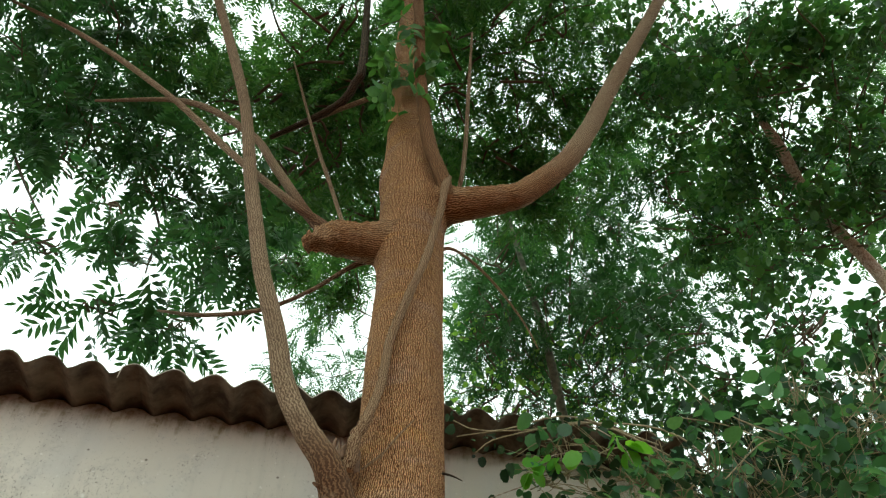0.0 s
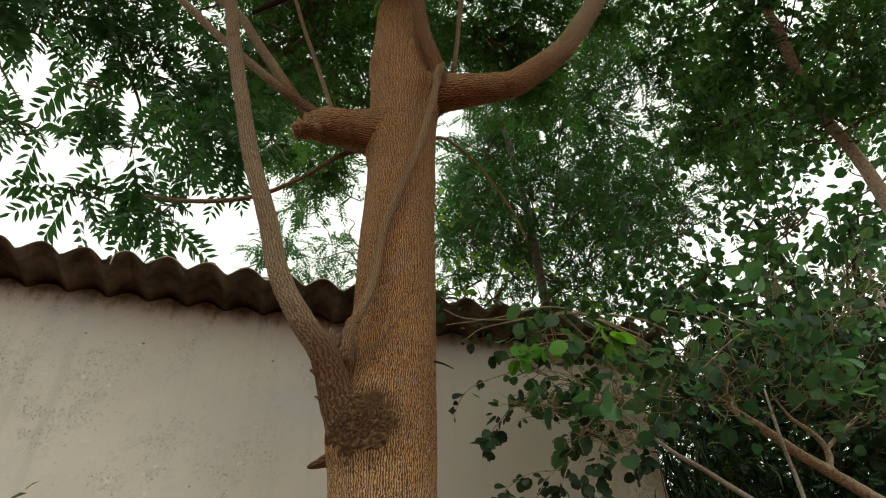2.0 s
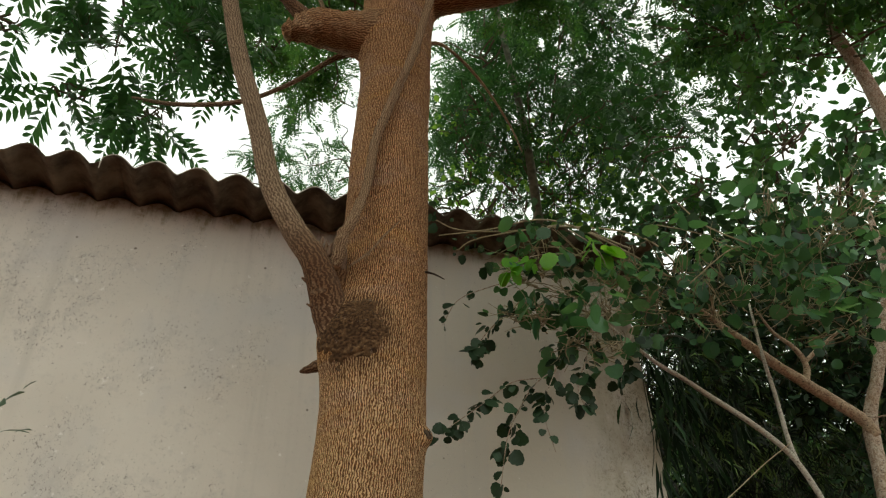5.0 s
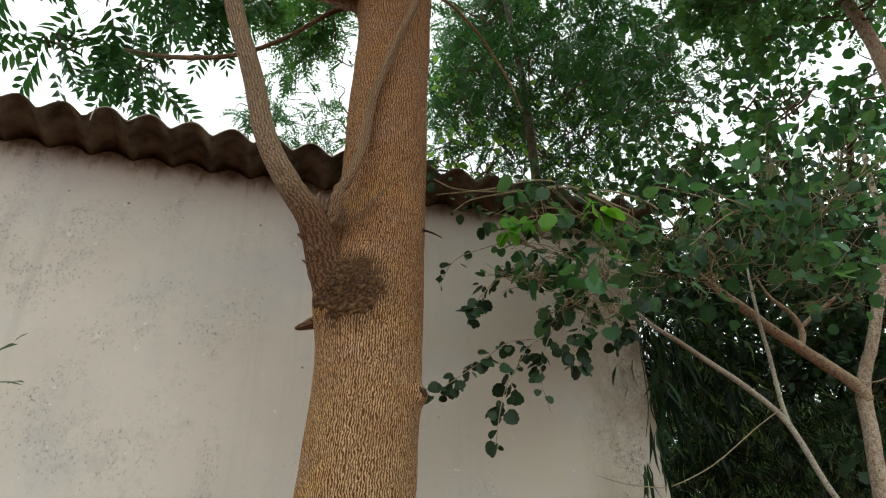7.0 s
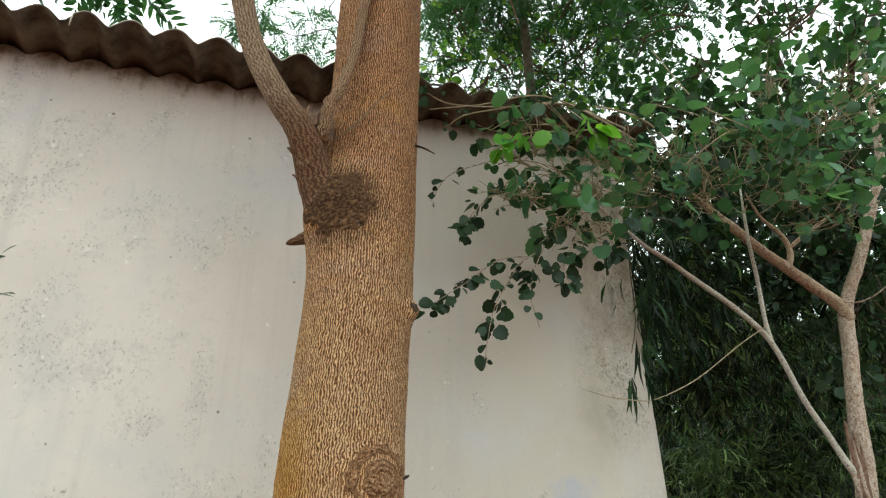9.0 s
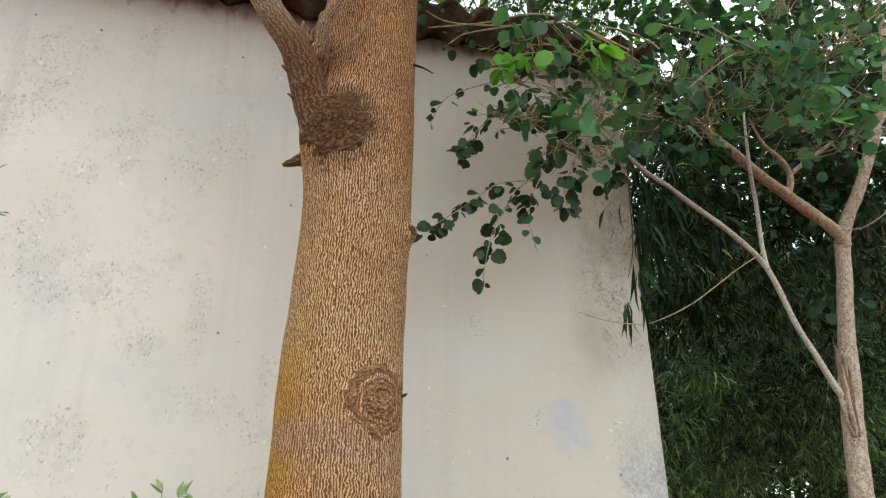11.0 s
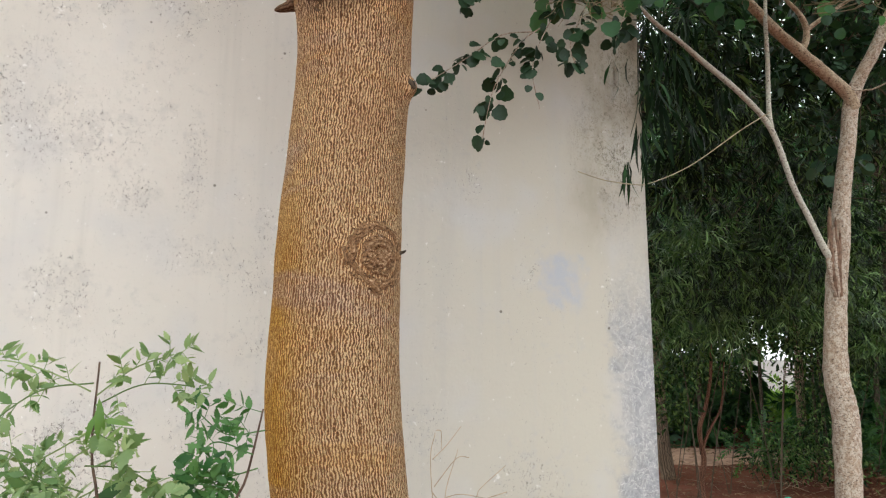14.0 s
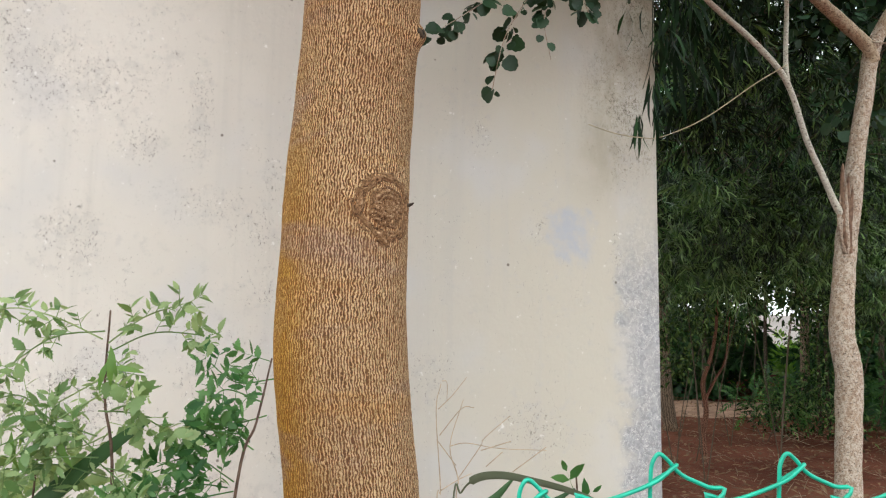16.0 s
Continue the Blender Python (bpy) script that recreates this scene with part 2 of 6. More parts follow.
    col = k.mix(k.math("MULTIPLY", k.math("MULTIPLY", band, veil), 0.9), col, (0.385, 0.385, 0.395))
    col = k.mix(k.math("MULTIPLY", k.math("MULTIPLY", flake, veil), 0.7), col, (0.27, 0.265, 0.265))
    col = k.mix(k.math("MULTIPLY", k.math("MULTIPLY", band, k.ramp(crack, 0.0, 0.016, 1.0, 0.0)), 0.75), col, (0.80, 0.775, 0.73))
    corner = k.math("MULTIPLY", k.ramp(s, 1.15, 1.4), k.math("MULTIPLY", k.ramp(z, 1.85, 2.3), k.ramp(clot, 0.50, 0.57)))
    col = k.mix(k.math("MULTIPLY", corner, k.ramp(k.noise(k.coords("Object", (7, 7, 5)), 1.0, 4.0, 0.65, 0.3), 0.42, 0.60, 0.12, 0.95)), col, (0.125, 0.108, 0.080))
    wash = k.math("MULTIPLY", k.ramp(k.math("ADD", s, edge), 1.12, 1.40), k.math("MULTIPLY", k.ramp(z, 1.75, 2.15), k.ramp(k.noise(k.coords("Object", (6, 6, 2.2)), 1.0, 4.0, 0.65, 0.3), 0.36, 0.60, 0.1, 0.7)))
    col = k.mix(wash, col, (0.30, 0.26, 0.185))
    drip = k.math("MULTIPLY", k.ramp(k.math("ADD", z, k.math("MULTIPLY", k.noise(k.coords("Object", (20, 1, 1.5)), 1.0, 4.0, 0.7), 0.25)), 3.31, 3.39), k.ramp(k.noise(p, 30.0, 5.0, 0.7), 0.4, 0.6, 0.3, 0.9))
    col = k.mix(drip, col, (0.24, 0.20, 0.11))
    dots = k.math("MULTIPLY", k.ramp(pit, 0.03, 0.06, 1.0, 0.0), k.ramp(k.noise(p, 5.0, 1.0), 0.5, 0.56))
    col = k.mix(k.math("MULTIPLY", dots, 0.8), col, (0.12, 0.10, 0.08))
    h = k.math("SUBTRACT", k.math("MULTIPLY", k.noise(p, 22.0, 5.0, 0.6), 0.6), k.math("MULTIPLY", k.math("ADD", mould, flake), 0.5))
    k.bump(h, 0.5, 0.006)
    return k.done(col, 0.93, 0.15)


def cement_sheet_material():
    k = Mat("weathered_cement_sheet")
    p = k.coords("Object")
    grime = k.noise(p, 7.0, 4.0, 0.65)
    col = k.mix(k.ramp(grime, 0.3, 0.7), (0.045, 0.036, 0.027), (0.17, 0.140, 0.100))
    col = k.mix(k.ramp(k.noise(p, 38.0, 5.0, 0.7), 0.54, 0.70, 0.0, 0.25), col, (0.26, 0.22, 0.165))
    k.bump(k.noise(p, 90.0, 3.0), 0.4, 0.002)
    return k.done(col, 0.92, 0.15)


def soil_material():
    k = Mat("red_soil")
    p = k.coords("Object")
    col = k.mix(k.ramp(k.noise(p, 0.8, 5.0, 0.6), 0.35, 0.65), (0.11, 0.034, 0.020), (0.20, 0.072, 0.042))
    col = k.mix(k.ramp(k.noise(p, 14.0, 4.0, 0.7), 0.55, 0.68, 0.0, 0.7), col, (0.17, 0.13, 0.08))
    col = k.mix(k.ramp(k.noise(p, 60.0, 2.0), 0.5, 0.75, 0.0, 0.5), col, (0.06, 0.028, 0.018))
    k.bump(k.noise(p, 18.0, 5.0, 0.65), 0.8, 0.05)
    return k.done(col, 0.95, 0.1)


def plain_material(name, colour, rough=0.6, spread=0.25, scale=30.0, spec=0.3, metal=0.0):
    k = Mat(name)
    g = k.noise(k.coords("Object"), scale, 4.0, 0.6)
    col = k.mix(k.ramp(g, 0.3, 0.7), tuple(c * (1 - spread) for c in colour), tuple(min(1, c * (1 + spread)) for c in colour))
    k.bump(g, 0.3, 0.002)
    k.b.inputs["Metallic"].default_value = metal
    return k.done(col, rough, spec)


M_BARK = bark_material("red_brown_fissured_bark", (0.075, 0.030, 0.012), (0.47, 0.225, 0.088), (1.0, 0.74, 0.43), 880, 33, 0.015, True)
M_LIMBBARK = bark_material("limb_bark_red_at_its_foot", (0.10, 0.06, 0.034), (0.30, 0.205, 0.125), (0.52, 0.40, 0.27), 760, 45, 0.006, False, 1.1)
M_SHOOT = bark_material("dark_shoot_bark", (0.05, 0.022, 0.010), (0.18, 0.088, 0.040), (0.32, 0.18, 0.09), 700, 50, 0.004)
M_GREYBARK = plain_material("grey_green_bark", (0.17, 0.175, 0.135), 0.9, 0.45, 9.0, 0.15)
M_VINE = bark_material("knotted_thin_limb_bark", (0.085, 0.042, 0.022), (0.29, 0.175, 0.10), (0.50, 0.35, 0.22), 900, 70, 0.005)
M_LIMB = bark_material("smooth_limb_bark", (0.10, 0.062, 0.038), (0.225, 0.150, 0.095), (0.40, 0.29, 0.19), 620, 42, 0.004, False, 0.50, (0.075, 0.034, 0.016), (0.23, 0.125, 0.065))
M_PALE = mottled_bark_material("pale_flaking_bark", (0.52, 0.445, 0.36), (0.23, 0.14, 0.085), 0.47)
M_TAN = mottled_bark_material("tan_limb_bark", (0.47, 0.375, 0.265), (0.24, 0.155, 0.095), 0.45)
M_WHITE = mottled_bark_material("pale_grey_smooth_bark", (0.52, 0.50, 0.42), (0.33, 0.28, 0.21), 0.36)
M_SCAR = burl_material("ringed_scar_wood", (0.045, 0.020, 0.009), (0.24, 0.13, 0.062), (0.60, 0.42, 0.26))
M_CALLUS = burl_material("dark_bristly_callus", (0.030, 0.014, 0.007), (0.105, 0.058, 0.027), (0.30, 0.19, 0.10))
M_TWIG = plain_material("olive_twig", (0.30, 0.25, 0.155), 0.7, 0.3, 50.0)
M_DARKBARK = bark_material("dark_twig_bark", (0.025, 0.018, 0.013), (0.06, 0.043, 0.03), (0.11, 0.083, 0.056), 300, 40, 0.003)
M_TRUNKBROWN = bark_material("shaded_brown_bark", (0.06, 0.042, 0.03), (0.17, 0.115, 0.075), (0.30, 0.22, 0.15), 200, 20, 0.006)
M_SAPSTEM = plain_material("brown_sapling_stem", (0.10, 0.065, 0.047), 0.8, 0.4, 60.0, 0.2)
M_REDSTEM = bark_material("red_brown_stem_bark", (0.06, 0.026, 0.016), (0.17, 0.075, 0.045), (0.26, 0.13, 0.08), 300, 40, 0.003)
M_NEEM = leaf_material("dark_pinnate_leaf", (0.012, 0.042, 0.016), (0.060, 0.145, 0.052), (0.055, 0.17, 0.04), 0.38, 0.40, 0.32)
M_FINE = leaf_material("fine_canopy_leaf", (0.014, 0.050, 0.018), (0.100, 0.225, 0.062), (0.10, 0.26, 0.05), 0.42, 0.40, 0.35, 1.5)
M_ROUND = leaf_material("round_blue_green_leaf", (0.022, 0.080, 0.046), (0.155, 0.335, 0.175), (0.13, 0.32, 0.09), 0.42, 0.36, 0.35, 1.6)
# Darker copy of the round leaf: shade inside the foliage is put into its colour.
M_ROUND_SHADE = leaf_material("shade_toned_round_leaf", (0.013, 0.038, 0.020), (0.052, 0.118, 0.058), (0.04, 0.10, 0.03), 0.28, 0.4)
# Darkest copy of the round leaf: the backlit sprays' shade is in the colour.
M_HANG = leaf_material("shade_toned_hanging_leaf", (0.009, 0.024, 0.011), (0.034, 0.075, 0.034), (0.02, 0.06, 0.015), 0.2, 0.45, 0.3)
# Brighter leaf for backlit and far growth; the sunlight is in its colour.
M_SUNNY = leaf_material("sunlit_tone_leaf", (0.035, 0.100, 0.022), (0.16, 0.31, 0.06), (0.22, 0.45, 0.06), 0.5)
# Near-black to bright per leaf: shade and sky glints are in the colour.
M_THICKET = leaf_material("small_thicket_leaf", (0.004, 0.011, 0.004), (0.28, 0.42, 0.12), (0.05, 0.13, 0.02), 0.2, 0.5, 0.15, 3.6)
M_YOUNG = leaf_material("young_yellow_green_leaf", (0.10, 0.30, 0.040), (0.19, 0.45, 0.07), (0.24, 0.58, 0.05), 0.5, 0.4)
# Bamboo likewise: shade in the low tone, sky glints in the high.
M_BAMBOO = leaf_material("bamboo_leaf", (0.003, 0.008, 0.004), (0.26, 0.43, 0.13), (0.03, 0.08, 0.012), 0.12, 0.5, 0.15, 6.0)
# Lit copy of the bamboo leaf: brightness and glints of the lower sprays as colour.
M_BAMBOO_LIT = leaf_material("lit_tone_bamboo_leaf", (0.010, 0.030, 0.010), (0.34, 0.52, 0.19), (0.10, 0.22, 0.04), 0.25, 0.4, 0.3, 2.6)
M_SAPLING = leaf_material("fresh_sapling_leaf", (0.07, 0.15, 0.045), (0.36, 0.46, 0.22), (0.26, 0.40, 0.12), 0.4, 0.45)
M_SAPLING_DARK = leaf_material("deep_green_sapling_leaf", (0.018, 0.080, 0.022), (0.13, 0.27, 0.085), (0.10, 0.28, 0.05), 0.35, 0.4)
M_FRESH = leaf_material("long_fresh_leaflet", (0.09, 0.20, 0.040), (0.20, 0.34, 0.10), (0.20, 0.36, 0.06), 0.45, 0.45)
# Bamboo leaf darkened further; the shade by the wall's corner is in its colour.
M_TUFT = leaf_material("shade_black_bamboo_leaf", (0.004, 0.012, 0.005), (0.030, 0.075, 0.025), (0.02, 0.06, 0.015), 0.12, 0.5, 0.12, 2.2)
M_STRAP = leaf_material("dark_strap_leaf", (0.022, 0.066, 0.020), (0.055, 0.125, 0.035), (0.04, 0.12, 0.02), 0.2, 0.5, 0.3)
M_WITHERED = leaf_material("withered_olive_leaf", (0.09, 0.10, 0.06), (0.24, 0.24, 0.17), (0.20, 0.22, 0.12), 0.45, 0.7, 0.15)
M_LITTER = leaf_material("dry_fallen_leaf", (0.14, 0.075, 0.04), (0.30, 0.19, 0.10), (0.2, 0.12, 0.06), 0.15, 0.8)
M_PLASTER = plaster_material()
M_SHEET = cement_sheet_material()
M_WHITEWASH = plain_material("whitewash", (0.52, 0.51, 0.49), 0.9, 0.06, 3.0, 0.1)
M_LIP = plain_material("skylit_cement_edge", (0.50, 0.47, 0.41), 0.9, 0.3, 40.0, 0.1)
M_MORTAR = plain_material("dirty_eave_mortar", (0.17, 0.14, 0.085), 0.95, 0.45, 35.0, 0.1)
M_SOIL = soil_material()
M_PATH = plain_material("trodden_pale_soil", (0.40, 0.25, 0.175), 0.95, 0.25, 5.0, 0.1)
M_WIRE = plain_material("green_plastic_coated_wire", (0.010, 0.36, 0.235), 0.35, 0.15, 60.0, 0.5)
M_STICK = plain_material("fallen_stick", (0.30, 0.22, 0.15), 0.9, 0.4, 20.0, 0.1)
M_DRYSTEM = plain_material("dry_straw_stem", (0.42, 0.33, 0.23), 0.8, 0.25, 40.0, 0.2)
M_DEADWOOD = plain_material("broken_splintered_wood", (0.17, 0.105, 0.070), 0.85, 0.4, 60.0, 0.2)
M_CULM = plain_material("dark_bamboo_culm", (0.035, 0.04, 0.02), 0.55, 0.4, 12.0, 0.3)

# ---------------------------------------------------------------- mesh helpers
def mesh_of(name, verts, tris, material, uvs=None, smooth=False):
    """A mesh from arrays of corners and of triangles or quads."""
    verts, tris = np.asarray(verts, dtype=np.float32), np.asarray(tris, dtype=np.int32)
    me, n, w = bpy.data.meshes.new(name), len(tris), tris.shape[1]
    me.vertices.add(len(verts))
    me.vertices.foreach_set("co", verts.ravel())
    me.loops.add(n * w)
    me.loops.foreach_set("vertex_index", tris.ravel())
    me.polygons.add(n)
    me.polygons.foreach_set("loop_start", np.arange(0, n * w, w, dtype=np.int32))
    if smooth:
        me.polygons.foreach_set("use_smooth", np.ones(n, dtype=bool))
    me.update(calc_edges=True)
    if uvs is not None:
        me.uv_layers.new(name="UVMap").data.foreach_set("uv", np.asarray(uvs, dtype=np.float32).ravel())
    me.materials.append(material)
    me.validate()
    return me


def thing(name, label, category, kind="", group="", at=(0, 0, 0)):
    ob = new(name)
    ob.empty_display_size = 0.1
    ob.location = at
    return tagged(ob, label, category, group, kind)


def world_of(ob):
    """Place of an object in the world, from its own and its parents' places."""
    m = ob.matrix_basis
    return world_of(ob.parent) @ ob.matrix_parent_inverse @ m if ob.parent else m


def part(name, data, parent, label="", kind=""):
    """One mesh as a part of a thing or of a part; its corners are given in the world."""
    ob = new(name, data)
    ob.parent = parent
    ob.matrix_parent_inverse = world_of(parent).inverted()
    return tagged(ob, label, "", "", kind)


def smooth_line(points, steps):
    """Points, with a radius as the last number, joined by a smooth curve."""
    p = np.array([points[0], *points, points[-1]], dtype=float)
    p[0], p[-1] = 2 * p[1] - p[2], 2 * p[-2] - p[-3]
    out = []
    for i in range(1, len(p) - 2):
        for t in np.linspace(0, 1, steps, endpoint=False):
            out.append(0.5 * (2 * p[i] + (p[i + 1] - p[i - 1]) * t + (2 * p[i - 1] - 5 * p[i] + 4 * p[i + 1] - p[i + 2]) * t * t + (3 * p[i] - p[i - 1] - 3 * p[i + 1] + p[i + 2]) * t ** 3))
    out.append(p[-2])
    return np.array(out)


def tube(points, sides=10, steps=6, rough=0.0, seed=0):
    """A round stem along a smooth line, closed at both ends; returns corners, quads and their uv in metres."""
    line = smooth_line(points, steps)
    c, r = line[:, :3], np.maximum(line[:, 3], 0.0006)
    tang = np.gradient(c, axis=0)
    tang /= np.linalg.norm(tang, axis=1)[:, None] + 1e-9
    ref = np.array([0.0, 1.0, 0.0]) if abs(tang[0][1]) < 0.8 else np.array([1.0, 0.0, 0.0])
    verts, ang = [], np.linspace(0, 2 * np.pi, sides, endpoint=False)
    bend = np.random.default_rng(seed)
    lump = 1 + rough * bend.standard_normal((len(c), sides))
    if rough:
        lump = (lump + np.roll(lump, 1, 0) + np.roll(lump, 1, 1) + np.roll(lump, -1, 0)) / 4
    for i in range(len(c)):
        ref = ref - tang[i] * (ref @ tang[i])
        ref /= np.linalg.norm(ref) + 1e-9
        side = np.cross(tang[i], ref)
        verts.append(c[i] + (np.cos(ang)[:, None] * ref + np.sin(ang)[:, None] * side) * (r[i] * lump[i])[:, None])
    verts = np.concatenate(verts)
    length = np.concatenate([[0], np.cumsum(np.linalg.norm(np.diff(c, axis=0), axis=1))])
    quads, uvs, girth = [], [], 2 * np.pi * float(np.median(r))
    for i in range(len(c) - 1):
        for j in range(sides):
            k = (j + 1) % sides
            quads.append((i * sides + j, i * sides + k, (i + 1) * sides + k, (i + 1) * sides + j))
            a, b = j / sides * girth, (j + 1) / sides * girth
            uvs += [(a, length[i]), (b, length[i]), (b, length[i + 1]), (a, length[i + 1])]
    n = len(verts)
    verts = np.concatenate([verts, c[:1] - tang[:1] * r[0] * 0.4, c[-1:] + tang[-1:] * r[-1] * 0.6])
    for j in range(sides):
        k = (j + 1) % sides
        quads += [(n, k, j, n), (n + 1, n - sides + j, n - sides + k, n + 1)]
        uvs += [(0, 0)] * 8
    return verts, np.array(quads), uvs


def stem(name, points, material, parent, sides=10, steps=6, rough=0.0, label="", seed=0):
    v, q, uv = tube(points, sides, steps, rough, seed)
    me = bpy.data.meshes.new(name)
    me.from_pydata([tuple(x) for x in v], [], [tuple(dict.fromkeys(int(i) for i in f)) for f in q])
    flat = []
    for f, i in zip(q, range(len(q))):
        flat += uv[4 * i:4 * i + len(set(f.tolist()))]
    me.uv_layers.new(name="UVMap").data.foreach_set("uv", np.array(flat, dtype=np.float32).ravel())
    me.polygons.foreach_set("use_smooth", np.ones(len(me.polygons), dtype=bool))
    me.materials.append(material)
    return part(name, me, parent, label)


def stems_joined(name, lines, material, parent, sides=5, steps=4, label=""):
    """Many thin twigs that nobody could count, as one mesh."""
    vs, qs, n = [], [], 0
    for pts in lines:
        v, q, _ = tube(pts, sides, steps)
        vs.append(v)
        qs.append(np.concatenate([q[:, [0, 1, 2]], q[:, [0, 2, 3]]]) + n)
        n += len(v)
    t = np.concatenate(qs)
    t = t[(t[:, 0] != t[:, 1]) & (t[:, 1] != t[:, 2]) & (t[:, 0] != t[:, 2])]
    return part(name, mesh_of(name, np.concatenate(vs), t, material), parent, label, "stuff")


# ---------------------------------------------------------------- leaf shapes, lying along +x with the upper face to +z
def leaflet(length, width, drop=0.15):
    x = np.array([0, 0.32, 0.68, 1.0, 0.68, 0.32]) * length
    y = np.array([0, 0.5, 0.38, 0, -0.38, -0.5]) * width
    z = np.array([0, 0.06, 0.0, -drop, 0.0, 0.06]) * length
    return np.stack([x, y, z], 1), np.array([(0, 5, 1), (5, 4, 1), (4, 2, 1), (4, 3, 2)])


def slim_leaflet(length, width):
    """A plain pointed leaflet for foliage far off."""
    return np.array([(0, 0, 0), (0.45 * length, 0.5 * width, 0.04 * length), (length, 0, -0.12 * length), (0.45 * length, -0.5 * width, 0.04 * length)]), np.array([(0, 3, 1), (3, 2, 1)])


def toothed_leaflet(length, width, teeth=5):
    """A lopsided leaflet with a saw edge."""
    up, down = [], []
    for i in range(1, 2 * teeth):
        f = i / (2 * teeth)
        w = width * 0.5 * math.sin(math.pi * f ** 0.75) * (1.0 if i % 2 else 0.74)
        up.append((f * length + (0.04 * length if i % 2 else 0), w * 1.15 - 0.10 * length * f * f, 0.05 * length * math.sin(3 * f)))
        down.append((f * length + (0.04 * length if i % 2 else 0), -w * 0.85 - 0.10 * length * f * f, 0.05 * length * math.sin(3 * f)))
    v = [(0, 0, 0), *up, (length, -0.10 * length, -0.05 * length), *down]
    n, tip = len(up), len(up) + 1
    t = [(0, tip + 1, 1), (tip, n, tip + n)]
    for i in range(n - 1):
        t += [(1 + i, tip + 1 + i, 2 + i), (tip + 1 + i, tip + 2 + i, 2 + i)]
    return np.array(v, dtype=float), np.array(t)


def round_leaf(r, sides=13):
    """A round, slightly heart-shaped leaf with a shallow fold."""
    v = [(0.1 * r, 0, -0.02 * r)]
    for i in range(sides):
        a = math.pi - 2 * math.pi * i / sides
        notch = 0.80 if i == 0 else 1.0
        v.append((r + math.cos(a) * r * notch * 1.02, math.sin(a) * r * 0.96, abs(math.sin(a)) * 0.16 * r - 0.12 * r * (1 + math.cos(a)) ** 2 * 0.5))
    v[0] = (r, 0, -0.10 * r)
    return np.array(v), np.array([(0, 1 + (i + 1) % sides, 1 + i) for i in range(sides)])


def scalloped_leaf(r, lobes=9):
    """A broad round leaf with a wavy edge, a notch at the stalk and a fold along its midrib."""
    v, n = [(0.15 * r, 0, 0), (0.7 * r, 0, -0.10 * r), (1.3 * r, 0, -0.13 * r)], 2 * lobes
    for i in range(n + 1):
        a = math.pi * 0.93 - 2 * math.pi * 0.93 * i / n
        d = r * (1.0 if i % 2 else 0.91) * (1 + 0.05 * math.sin(3 * a + 1.0))
        v.append((r + math.cos(a) * d, math.sin(a) * d, abs(math.sin(a)) * 0.20 * r - 0.06 * r * (1 + math.cos(a)) ** 2))
    t = []
    for i in range(n):
        m = 3 + i
        c = 0 if i < 3 or i > n - 4 else 1 if abs(i - n / 2 + 0.5) > 4 else 2
        t.append((c, m + 1, m))
    for i, (c0, c1) in ((3, (0, 1)), (n // 2 - 4, (1, 2)), (n // 2 + 4, (2, 1)), (n - 3, (1, 0))):
        t.append((c0, c1, 3 + i))
    return np.array(v), np.array(t)


def turned(axis_x, up_hint):
    """Rotations whose first column is each given direction and whose third leans to the hint."""
    x = axis_x / (np.linalg.norm(axis_x, axis=1)[:, None] + 1e-9)
    y = np.cross(up_hint, x)
    y /= np.linalg.norm(y, axis=1)[:, None] + 1e-9
    return np.stack([x, y, np.cross(x, y)], 2)


def scattered(base, mats, places, scales):
    """Copies of a small shape, joined."""
    v, t = base
    out = np.einsum("nij,kj->nki", mats, v) * scales[:, None, None] + places[:, None, :]
    idx = (t[None] + (np.arange(len(places)) * len(v))[:, None, None]).reshape(-1, 3)
    return out.reshape(-1, 3), idx


def pinnate(pairs, length, leaf_len, leaf_wid, shape=leaflet, unruly=1.0):
    """A feather-like leaf: a thin midrib with paired leaflets and one at its tip."""
    vs, ts, n = [], [], 0
    v0, t0 = shape(leaf_len, leaf_wid)
    rib = np.array([(0, 0.0016, 0), (0, -0.0016, 0), (length, 0, -0.12 * length)])
    vs.append(rib)
    ts.append(np.array([(0, 1, 2)]))
    n = 3
    local = np.random.default_rng(pairs)
    for i in range(pairs + 1):
        f = (i + 1.5) / (pairs + 1.5)
        for side in ((1, -1) if i < pairs else (0,)):
            a = side * (1.15 - 0.35 * f) + local.normal(0, 0.10 * unruly)
            size = (0.75 + 0.5 * math.sin(math.pi * min(1, f * 0.95))) * local.uniform(max(0.3, 1 - 0.15 * unruly), 1.0 + 0.1 * unruly)
            c, s = math.cos(a), math.sin(a)
            roll = local.normal(0, 0.35 * unruly)
            r = np.array([[c, -s, 0], [s, c, 0], [0, 0, 1]]) @ np.array([[1, 0, 0], [0, math.cos(roll), -math.sin(roll)], [0, math.sin(roll), math.cos(roll)]])
            vs.append(v0 * size @ r.T + np.array([f * length, 0, -0.12 * length * f * f]))
            ts.append(t0 + n)
            n += len(v0)
    return np.concatenate(vs), np.concatenate(ts)


def in_ball(n, centre, radius, flat=0.8):
    d = rng.standard_normal((n, 3))
    d /= np.linalg.norm(d, axis=1)[:, None]
    d *= (rng.random(n) ** 0.45)[:, None] * radius
    return np.array(centre) + d * np.array([1, 1, flat]), d


